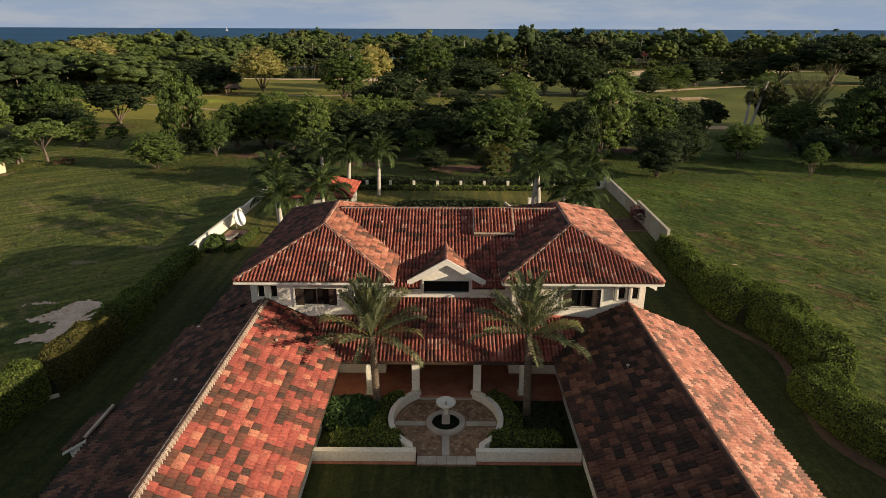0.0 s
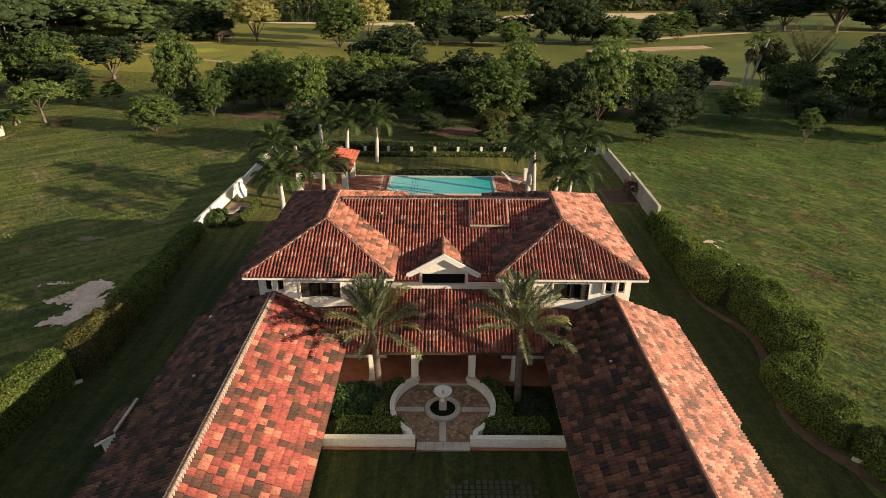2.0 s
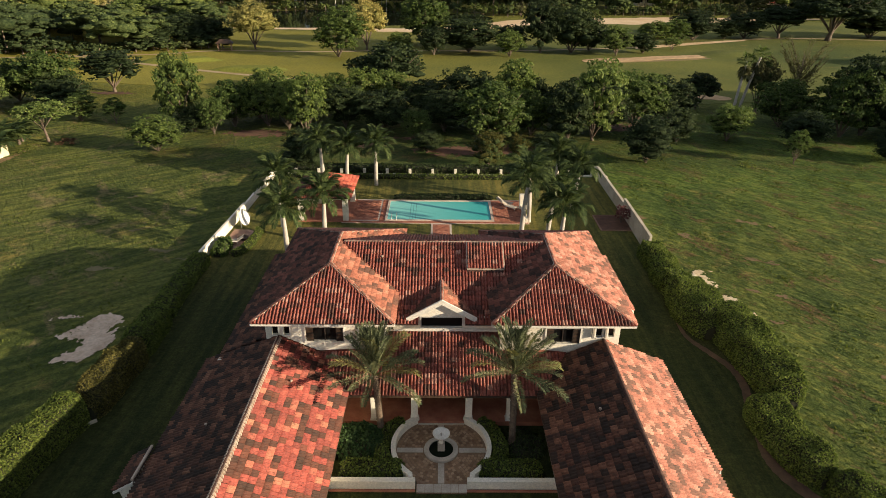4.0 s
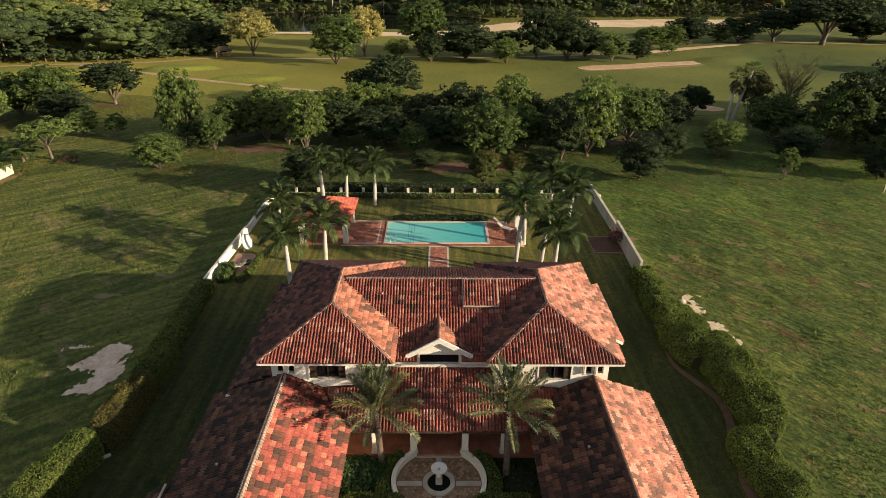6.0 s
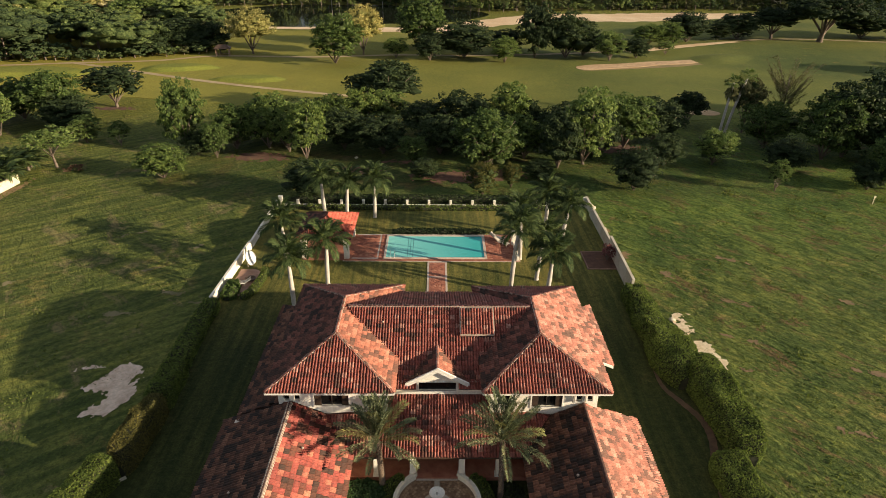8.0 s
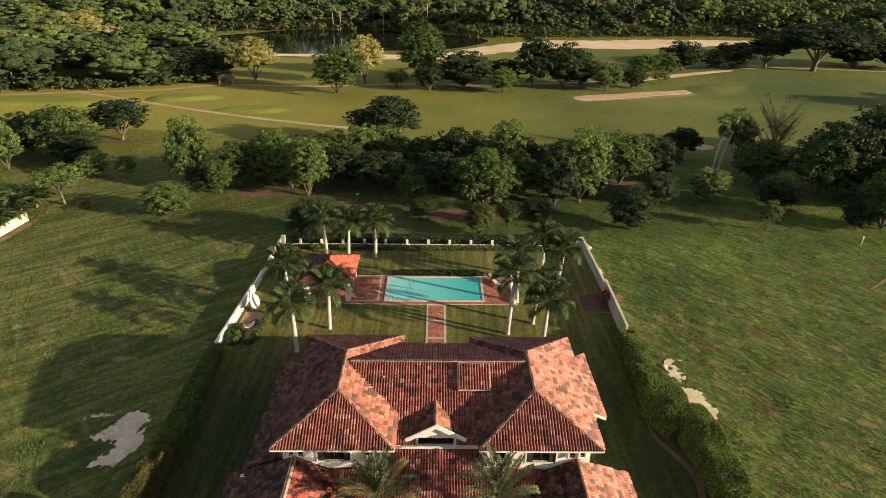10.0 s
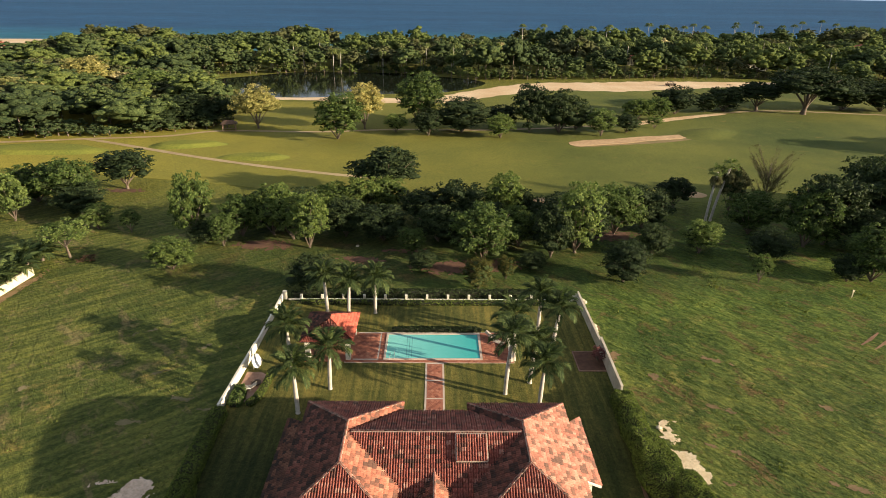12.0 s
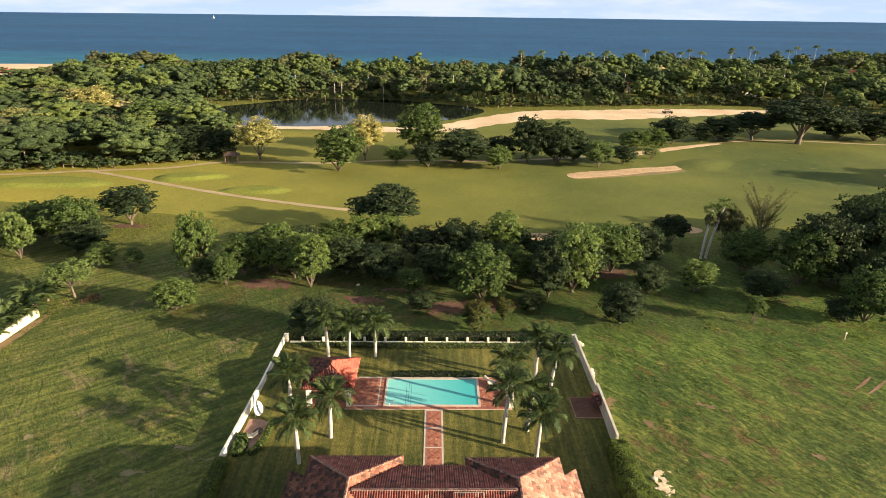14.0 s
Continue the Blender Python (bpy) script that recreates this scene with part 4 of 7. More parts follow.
# entrance dormer with its gable
DP = 6.5
run, rise = 2.1, DP - 5.27
L = math.hypot(run, rise)
for s in (-1, 1):
    if s < 0:
        tiled_slope("dormer roof slope of terracotta tiles", (-2.1, 11.2, 5.27), (0, -1, 0), (run, 0, rise), [(0.9, 0), (2.95, 0), (2.95, L), (0, L)])
    else:
        tiled_slope("dormer roof slope of terracotta tiles", (2.1, 8.25, 5.27), (0, 1, 0), (-run, 0, rise), [(0, 0), (2.05, 0), (2.95, L), (0, L)])
    beam("bargeboard", (s * 2.14, 8.16, 5.30), (0, 8.16, DP + 0.06), 0.11, 0.34, M["trim"])
caps((0, 8.3, DP + 0.05), (0, 11.1, DP + 0.05))
gv2 = [(-1.85, 8.40, 5.40), (1.85, 8.40, 5.40), (0, 8.40, DP - 0.06), (-1.85, 8.62, 5.40), (1.85, 8.62, 5.40), (0, 8.62, DP - 0.06)]
place("gable_wall", mesh_from("gable_wall", gv2, [[0, 1, 2], [5, 4, 3], [0, 3, 4, 1], [1, 4, 5, 2], [2, 5, 3, 0]], M["white"]), house, "white stucco gable over the entrance")


def wall_x(xa, xb, y, thick, za, zb, openings, mat, name="wall", label=""):
    """A wall along x with real openings (x0, x1, z0, z1)."""
    xs = sorted({xa, xb, *[o[0] for o in openings], *[o[1] for o in openings]})
    bm = bmesh.new()
    for i in range(len(xs) - 1):
        cut = sorted([(o[2], o[3]) for o in openings if o[0] <= xs[i] + 1e-6 and o[1] >= xs[i + 1] - 1e-6])
        z = za
        for lo, hi in cut + [(zb, zb)]:
            if lo - z > 1e-4:
                m = Matrix.Translation(((xs[i] + xs[i + 1]) / 2, y + thick / 2, (z + lo) / 2)) @ Matrix.Diagonal((xs[i + 1] - xs[i], thick, lo - z, 1))
                bmesh.ops.create_cube(bm, size=1, matrix=m)
            z = hi
    bmesh.ops.remove_doubles(bm, verts=bm.verts, dist=1e-4)
    return part(name, bm, mat, house, label)


def window_x(x0, x1, z0, z1, y, bars=0, shutter=0, label="window with white surround and dark glass"):
    w = place("window", mesh_from("window", [(x0, y + 0.16, z0), (x1, y + 0.16, z0), (x1, y + 0.16, z1), (x0, y + 0.16, z1), (x0, y + 0.18, z0), (x1, y + 0.18, z0), (x1, y + 0.18, z1), (x0, y + 0.18, z1)],
              [[0, 1, 2, 3], [7, 6, 5, 4], [0, 4, 5, 1], [1, 5, 6, 2], [2, 6, 7, 3], [3, 7, 4, 0]], M["dark_glass"]), house, label)
    f = 0.09
    bm = bmesh.new()
    for a, b, c, d in ((x0 - f, x1 + f, z1, z1 + f), (x0 - f, x1 + f, z0 - f, z0), (x0 - f, x0, z0, z1), (x1, x1 + f, z0, z1)):
        m = Matrix.Translation(((a + b) / 2, y - 0.005, (c + d) / 2)) @ Matrix.Diagonal((b - a, 0.10, d - c, 1))
        bmesh.ops.create_cube(bm, size=1, matrix=m)
    part("window_frame", bm, M["trim"], w)
    for k in range(bars):
        xm = x0 + (x1 - x0) * (k + 1) / (bars + 1)
        part("glazing_bar", box_bm(xm - 0.03, y + 0.10, z0, xm + 0.03, y + 0.16, z1), M["shutter"], w)
    if shutter:
        for sx in ((x0, x0 + shutter), (x1 - shutter, x1)):
            sh = part("shutter", box_bm(sx[0], y + 0.03, z0, sx[1], y + 0.06, z1), M["shutter"], w, "dark louvred shutter")
            for k in range(int((z1 - z0) / 0.1)):
                zk = z0 + 0.05 + 0.1 * k
                part("slat", box_bm(sx[0] + 0.04, y + 0.002, zk, sx[1] - 0.04, y + 0.028, zk + 0.04), M["wood"], sh)
    return w


FY = 7.12
lw = [(-10.02, -9.66, 4.9, 5.6), (-9.34, -8.98, 4.9, 5.6), (-8.05, -5.82, 4.45, 5.45), (-4.9, -4.0, 4.45, 5.45)]
rw = [(9.12, 9.5, 4.9, 5.6), (9.85, 10.2, 4.9, 5.6), (6.2, 8.2, 4.4, 5.45), (3.95, 4.85, 4.45, 5.45)]
wall_x(-10.4, -3.35, FY, 0.25, 0, 6.1, lw, M["white"], label="white stucco upper wall")
wall_x(3.5, 10.55, FY, 0.25, 0, 6.1, rw, M["white"], label="white stucco upper wall")
for w in lw + rw:
    big = w[1] - w[0] > 1.5
    window_x(*w, FY, 1 if big else 0, 0.45 if big else 0, "wide dark window with louvred shutters" if big else "small window with white surround")
for xa in (8.86, 9.6):
    part("open_shutter", box_bm(xa, FY - 0.22, 4.88, xa + 0.05, FY - 0.02, 5.62), M["greyshutter"], house, "grey shutter standing open")
part("wall", box_bm(-10.4, FY + 0.25, 0, -10.15, 18.4, 6.1), M["white"], house)
part("wall", box_bm(-3.6, FY + 0.25, 0, -3.35, 18.4, 6.1), M["white"], house)
part("wall", box_bm(10.3, FY + 0.25, 0, 10.55, 18.2, 6.1), M["white"], house)
part("wall", box_bm(3.5, FY + 0.25, 0, 3.75, 18.2, 6.1), M["white"], house)
part("wall", box_bm(-10.4, 18.4, 0, -3.35, 18.65, 6.1), M["white"], house)
part("wall", box_bm(3.5, 18.2, 0, 10.55, 18.45, 6.1), M["white"], house)
part("wall", box_bm(-3.35, 17.6, 0, 3.5, 17.85, 6.3), M["white"], house)
part("ceiling_slab", box_bm(-10.15, FY + 0.3, 5.98, -3.6, 18.4, 6.06), M["trim"], house)
part("ceiling_slab", box_bm(3.75, FY + 0.3, 5.98, 10.3, 18.2, 6.06), M["trim"], house)
# soffits under the eaves
for x0, x1, y1 in ((-11.0, -2.75, 19.8), (2.9, 11.2, 19.6)):
    for a in ((x0, 6.42, x1, FY), (x0, FY, x0 + 0.62, y1), (x1 - 0.62, FY, x1, y1), (x0, y1 - 1.2, x1, y1)):
        part("soffit", box_bm(a[0], a[1], 5.93, a[2], a[3], 5.96), M["trim"], house)
# entrance wall over the porch roof
wall_x(-3.35, 3.5, 8.42, 0.25, 0.0, 5.38, [(-1.25, 1.25, 4.64, 5.36), (-1.1, 1.1, 0.35, 2.5)], M["white"], label="white stucco wall over the porch")
window_x(-1.25, 1.25, 4.64, 5.36, 8.42, 0, 0.0, "wide dark louvred window under the gable")
part("string_course", box_bm(-3.35, 8.30, 4.40, 3.5, 8.42, 4.56, 0.02), M["trim"], house)
dr = part("front_door", box_bm(-1.1, 8.55, 0.35, 1.1, 8.62, 2.5), M["wood"], house, "dark wooden double front door")
for xx in (-0.85, 0.15):
    part("door_panel", box_bm(xx, 8.52, 0.6, xx + 0.7, 8.55, 2.3, 0.01), M["wood"], dr)

# porch
run, rise = 8.45 - 4.42, 4.3 - 2.62
L = math.hypot(run, rise)
ly = L * (7.1 - 4.42) / run
tiled_slope("long porch roof of terracotta tiles", (0, 4.42, 2.62), (1, 0, 0), (0, run, rise), [(-5.45, 0), (5.65, 0), (7.5, ly), (3.48, ly + 0.01), (3.48, L), (-3.33, L), (-3.33, ly + 0.01), (-7.4, ly)])
# dark fascia: the shadow line under the porch eave put in its colour
beam("fascia", (-5.4, 4.46, 2.52), (5.6, 4.46, 2.52), 0.09, 0.12, M["wood"])
part("porch_beam", box_bm(-5.6, 5.05, 2.35, 5.8, 5.4, 2.62), M["trim"], house)
part("porch_floor", box_bm(-6.0, 4.9, 0, 6.1, 8.42, 0.32), M["brick"], house, "raised brick porch floor")
part("porch_step", box_bm(-1.35, 4.78, 0, 1.35, 4.98, 0.2, 0.01), M["stone"], house)
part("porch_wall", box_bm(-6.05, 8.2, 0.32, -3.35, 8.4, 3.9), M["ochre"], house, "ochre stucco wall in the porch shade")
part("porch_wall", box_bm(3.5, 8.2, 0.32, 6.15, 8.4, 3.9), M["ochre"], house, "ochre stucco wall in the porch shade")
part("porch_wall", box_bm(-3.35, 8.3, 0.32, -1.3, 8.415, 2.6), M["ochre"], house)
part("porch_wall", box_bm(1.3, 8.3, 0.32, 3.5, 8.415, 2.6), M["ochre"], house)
for x in (-3.95, -1.58, 1.62, 4.05):
    c = part("column", box_bm(x - 0.2, 5.0, 0.2, x + 0.2, 5.42, 2.5, 0.02), M["white"], house, "square white porch column")
    part("column_base", box_bm(x - 0.26, 4.95, 0.0, x + 0.26, 5.47, 0.36, 0.02), M["trim"], c)

# wings
def wing(cx, xi, xo, zr, ze, yb_in, yb_out, side, loose_if, yr=None):
    """A wing with a saddle roof; yr: where the ridge ends in a hip."""
    yf = -17.0 if yr is None else yr - 4.3
    yr = yf if yr is None else yr
    rise = zr - ze
    for which, xe, yb in (("inner", xi, yb_in), ("outer", xo, yb_out)):
        run = abs(cx - xe)
        L = math.hypot(run, rise)
        lab = "long low wing roof of mixed red and dark tiles"
        # slopes turned from the sun get the dark copy, sunlit ones red or pale
        mt = ("tile_red" if side < 0 else "tile_deep_shade") if which == "inner" else ("tile_pale" if side > 0 else "tile_deep_shade")
        if xe > cx:   # faces +x
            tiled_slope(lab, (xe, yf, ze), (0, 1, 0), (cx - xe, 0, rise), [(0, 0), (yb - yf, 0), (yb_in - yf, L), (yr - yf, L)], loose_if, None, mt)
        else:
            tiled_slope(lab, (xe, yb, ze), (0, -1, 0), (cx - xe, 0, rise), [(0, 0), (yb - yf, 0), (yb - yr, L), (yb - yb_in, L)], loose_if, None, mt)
        beam("fascia", (xe, yf, ze - 0.12), (xe, yb, ze - 0.12), 0.09, 0.16, M["wood"])
    caps((cx, yr, zr + 0.11), (cx, yb_in, zr + 0.10), 0.095, "tile_cap", side < 0, "mortar" if side < 0 else "tile_cap")
    if yr > yf:
        xa, xb = min(xi, xo), max(xi, xo)
        tiled_slope("hipped end of the wing roof", (xa, yf, ze), (1, 0, 0), (0, yr - yf, rise), [(0, 0), (xb - xa, 0), (cx - xa, math.hypot(yr - yf, rise))])
        for xe in (xa, xb):
            caps((xe, yf, ze + 0.12), (cx, yr, zr + 0.12), 0.09, "tile_cap", True)
        beam("fascia", (xa, yf, ze - 0.12), (xb, yf, ze - 0.12), 0.09, 0.16, M["wood"])
    wl = min(xi, xo) + 0.65
    wr = max(xi, xo) - 0.65
    part("wing_wall", box_bm(wl, yf + 0.5, 0, wl + 0.25, yb_in, ze), M["white"], house, "white stucco wing wall")
    part("wing_wall", box_bm(wr - 0.25, yf + 0.5, 0, wr, yb_in, ze), M["white"], house, "white stucco wing wall")
    part("wing_wall", box_bm(wl + 0.25, yf + 0.5, 0, wr - 0.25, yf + 0.75, ze if yr > yf else ze + 0.6), M["white"], house)
    part("wing_wall", box_bm(wl + 0.25, yb_in - 0.3, 0, wr - 0.25, yb_in - 0.05, ze + 0.6), M["white"], house)


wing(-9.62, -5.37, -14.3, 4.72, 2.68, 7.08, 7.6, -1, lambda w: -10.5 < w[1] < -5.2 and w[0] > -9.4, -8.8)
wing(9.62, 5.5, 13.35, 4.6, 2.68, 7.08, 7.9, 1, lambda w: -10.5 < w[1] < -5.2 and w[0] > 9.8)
# kink in the long eave
tiled_slope("eave corner of terracotta tiles", (13.62, -1.1, 2.58), (0, 1, 0), (-0.5, 0, 0.24), [(0, 0), (9.0, 0), (9.0, 0.5), (0, 0.5)], None, None, "tile_pale")
beam("fascia", (13.4, -1.12, 2.5), (13.66, -1.12, 2.5), 0.08, 0.2, M["trim"])
# small hooded side door of the other wing
# west-facing hood: same dark copy, shade put in the colour
tiled_slope("small side hood of dark tiles", (-15.5, 0.15, 2.15), (0, -1, 0), (0.95, 0, 0.6), [(0, 0), (2.3, 0), (2.3, 1.12), (0, 1.12)], None, None, "tile_deep_shade")
beam("white_verge", (-14.55, -2.1, 2.86), (-14.55, 0.15, 2.86), 0.11, 0.10, M["mortar"])
beam("white_verge", (-15.55, -2.16, 2.12), (-14.5, -2.16, 2.74), 0.10, 0.12, M["trim"])
sv3 = [(x, y, z) for y in (-2.1, -1.9) for x, z in ((-14.9, 0.0), (-13.7, 0.0), (-13.7, 2.7), (-14.4, 2.7), (-15.3, 2.15))]
place("side_wall", mesh_from("side_wall", sv3, [[0, 1, 2, 3, 4], [9, 8, 7, 6, 5]] + [[k, 5 + k, 5 + (k + 1) % 5, (k + 1) % 5] for k in range(5)], M["white"]), house, "white splayed end wall of the side hood")
part("side_wall", box_bm(-15.1, -1.9, 0, -14.9, 0.0, 2.1), M["white"], house)


def vent(x, y, z, name="roof_vent"):
    v, f = lathe([(0.045, 0), (0.045, 0.22), (0.085, 0.23), (0.08, 0.28), (0.03, 0.31)], 10)
    place(name, mesh_from(name, v, f, M["mortar"], True), house, "small pale roof vent pipe", pose(x, y, z))


vent(-8.2, 3.6, 4.0)
vent(-11.8, 0.5, 3.7)
vent(8.2, 1.6, 3.9)
vent(-3.9, 12.4, 7.25)

# ---- entrance court ----
def arc(cx, cy, r, a0, a1, n=24):
    return [(cx + r * math.cos(radians(a)), cy + r * math.sin(radians(a))) for a in np.linspace(a0, a1, n)]


CC = (0.0, 2.75)
court = thing("court_paving", "round brown cobbled court with pale stone cross strips", "paving", kind="structure")
slab("court_bed", arc(*CC, 2.55, 0, 352.5, 48), 0.02, 0.13, M["grout"], court)
slab("court_bed", [(-1.3, -0.25), (1.35, -0.25), (1.35, 0.9), (-1.3, 0.9)], 0.02, 0.128, M["cobble"], court)
slab("court_bed", [(-1.35, 4.4), (1.35, 4.4), (1.35, 4.95), (-1.35, 4.95)], 0.02, 0.127, M["grout"], court)
for x0, y0, x1, y1 in ((-0.17, 3.75, 0.17, 4.85), (-0.17, 0.35, 0.17, 1.75), (-2.5, 2.58, -1.0, 2.92), (1.0, 2.58, 2.5, 2.92)):
    part("stone_strip", box_bm(x0, y0, 0.1, x1, y1, 0.165, 0.008), M["stone"], court, "pale stone strip")
for k in range(6):
    part("threshold_stone", box_bm(-1.28 + 0.44 * k, -0.25, 0.08, -1.28 + 0.44 * k + 0.425, 0.3, 0.16, 0.01), M["stone"], court)
# cobbles in rings
rng = np.random.default_rng(5)
cob_v, cob_f = [], []
rr = 1.08
while rr < 2.45:
    count = int(2 * math.pi * rr / 0.2)
    for k in range(count):
        a = 2 * math.pi * (k + rng.uniform(-0.08, 0.08)) / count
        px, py = CC[0] + rr * math.cos(a), CC[1] + rr * math.sin(a)
        if abs(px) < 0.27 or abs(py - 2.75) < 0.27:
            continue
        w, h, z = 0.085, 0.075, 0.155 + rng.uniform(-0.006, 0.008)
        t1, t2 = np.array([-math.sin(a), math.cos(a)]), np.array([math.cos(a), math.sin(a)])
        n0 = len(cob_v)
        for s, zz in ((1.0, 0.11), (0.94, z - 0.01), (0.7, z)):
            for i, j in ((-1, -1), (1, -1), (1, 1), (-1, 1)):
                q = np.array([px, py]) + t1 * w * s * i + t2 * h * s * j
                cob_v.append((q[0], q[1], zz))
        for lv in (0, 4):
            for i in range(4):
                cob_f.append([n0 + lv + i, n0 + lv + (i + 1) % 4, n0 + lv + 4 + (i + 1) % 4, n0 + lv + 4 + i])
        cob_f.append([n0 + 8, n0 + 9, n0 + 10, n0 + 11])
    rr += 0.18
M["cobbles"] = fresh("brown cobbles mixed")
_t = M["cobbles"].node_tree
_r = ramp(_t, [(0.0, (0.17, 0.095, 0.052)), (0.5, (0.29, 0.175, 0.100)), (1.0, (0.42, 0.28, 0.175))])
_t.links.new(_t.nodes.new("ShaderNodeNewGeometry").outputs["Random Per Island"], _r.inputs[0])
finish(M["cobbles"], _r.outputs[0], 0.85, noise_of(_t, 25.0), 0.006)
tagged(place("cobbles", mesh_from("cobbles", cob_v, cob_f, M["cobbles"]), court), kind="stuff")


def curb(name, line, w, z0, z1, mat, label, category, kind="structure"):
    left, right = [], []
    line = [Vector(p) for p in line]
    for i, p in enumerate(line):
        d = (line[min(i + 1, len(line) - 1)] - line[max(i - 1, 0)]).normalized()
        nrm = Vector((-d.y, d.x))
        left.append(tuple(p + nrm * w / 2))
        right.append(tuple(p - nrm * w / 2))
    n = len(line)
    v = [(*q, z) for z in (z0, z1) for q in left + right]
    f = []
    for i in range(n - 1):
        f += [[2 * n + i, 3 * n + i, 3 * n + i + 1, 2 * n + i + 1], [i + 1, n + i + 1, n + i, i], [i, 2 * n + i, 2 * n + i + 1, i + 1], [n + i + 1, 3 * n + i + 1, 3 * n + i, n + i]]
    f += [[0, n, 3 * n, 2 * n], [n - 1, 3 * n - 1, 4 * n - 1, 2 * n - 1]]
    bm = bmesh.new()
    bm.from_mesh(mesh_from(name, v, f, mat))
    bmesh.ops.recalc_face_normals(bm, faces=bm.faces)
    me = bpy.data.meshes.new(name)
    bm.to_mesh(me)
    bm.free()
    me.materials.append(mat)
    return thing(name, label, category, kind=kind, me=me)


for s in (-1, 1):
    a0, a1 = (122, 232) if s < 0 else (58, -52)
    curb("court_wall", [(s * 1.42, 5.0)] + arc(*CC, 2.68, a0, a1, 26)[0:] + [(s * 1.62, 0.35)], 0.26, 0.0, 0.58, M["white"], "low curved white wall round the court", "garden wall")
    curb("front_wall", [(s * 1.36, 0.22), (s * 6.1, 0.22)], 0.3, 0.0, 0.56, M["white"], "low straight white wall before the court", "garden wall")
    curb("brick_edging", [(s * 1.36, -0.06), (s * 6.1, -0.06)], 0.16, 0.0, 0.07, M["brick"], "brick edging at the foot of the wall", "edging")

fount = thing("fountain", "pale stone pedestal fountain in a round basin", "fountain", at=pose(0, 2.75, 0.12))
v, f = lathe([(0.68, 0.0), (0.68, 0.15), (0.71, 0.18), (0.93, 0.18), (0.96, 0.15), (0.96, 0.0)], 40)
f = f[:-2]
place("basin_ring", mesh_from("basin_ring", v, f, M["stone"], False), fount, "pale round stone ring")
v, f = lathe([(0.69, 0.0), (0.69, 0.10)], 36)
place("basin_water", mesh_from("basin_water", v, f, M["lake"]), fount, "dark water")
part("pedestal", box_bm(-0.2, -0.2, 0.1, 0.2, 0.2, 0.62, 0.03), M["stone"], fount)
v, f = lathe([(0.15, 0.62), (0.09, 0.74), (0.09, 0.9), (0.14, 0.98), (0.32, 1.06), (0.46, 1.2), (0.49, 1.27), (0.45, 1.27), (0.3, 1.15), (0.1, 1.12)], 28)
place("bowl", mesh_from("bowl", v, f, M["trim"], True), fount, "wide shallow stone bowl")
v, f = lathe([(0.05, 1.1), (0.04, 1.2), (0.06, 1.24), (0.02, 1.3)], 10)
place("spout", mesh_from("spout", v, f, M["stone"], True), fount)

pav = thing("paver_area", "worn grass pavers in the front lawn", "paving", kind="structure")
paver_me = mesh_from("paver", [(-0.1, -0.1, 0), (0.1, -0.1, 0), (0.1, 0.1, 0), (-0.1, 0.1, 0), (-0.09, -0.09, 0.05), (0.09, -0.09, 0.05), (0.09, 0.09, 0.05), (-0.09, 0.09, 0.05)],
                     [[4, 5, 6, 7], [0, 1, 5, 4], [1, 2, 6, 5], [2, 3, 7, 6], [3, 0, 4, 7]], M["paver_dark"])
for i in range(15):
    for j in range(7):
        if math.hypot((i - 7) / 7.6, (j - 3) / 3.8) < 1 and (i * 7 + j * 5) % 11 != 3:
            place("paver", paver_me, pav, "", pose(0.2 + 0.29 * i, -3.9 + 0.29 * j, 0.02, 0, 0, (i * 13 + j * 7) % 5 - 2))
part_lamp = thing("path_light", "small pale box light on the lawn", "light", at=pose(5.0, -4.2, 0.0))
part("lamp_body", box_bm(-0.12, -0.2, 0.03, 0.12, 0.2, 0.3, 0.02), M["white"], part_lamp)


# ---- leaves ----
def leaf_cards(centres, size, rng, lean=0.5, aspect=0.5, out=None):
    """One card a centre, turned at random, facing up or out for the most part."""
    n = len(centres)
    d = rng.normal(size=(n, 3))
    d /= np.linalg.norm(d, axis=1)[:, None]
    up = np.array([0, 0, 1.0])
    nrm = d * (1 - lean) + up * lean if out is None else out * 0.55 + up * 0.18 + d * 0.62
    nrm /= np.linalg.norm(nrm, axis=1)[:, None]
    r = rng.normal(size=(n, 3))
    a = np.cross(nrm, r)
    a /= np.linalg.norm(a, axis=1)[:, None]
    b = np.cross(nrm, a)
    s = size * rng.uniform(0.6, 1.35, n)[:, None]
    return np.stack([centres - a * s, centres - b * s * aspect, centres + a * s, centres + b * s * aspect], 1)


def crown_lobes(rng, lobes, rx, rz, cz, skirt=False, big=1.0, low=-0.5):
    """The round lobes of a crown, spread evenly over a dome: place and size of each."""
    k = []
    if skirt:
        low = -0.92
    for i in range(lobes):
        z = low + (1 - low) * (i + rng.uniform(0.2, 0.8)) / lobes
        w = i * 2.39996 + rng.uniform(-0.5, 0.5)
        f = math.sqrt(max(0.0, 1 - z * z))
        q = rng.uniform(0.44, 0.70)
        size = rng.uniform(0.22, 0.38) * (1.18 - 0.3 * q) * big
        k.append((rx * q * f * math.cos(w), rx * q * f * math.sin(w), cz + rz * q * z, size))
    return np.array(k)


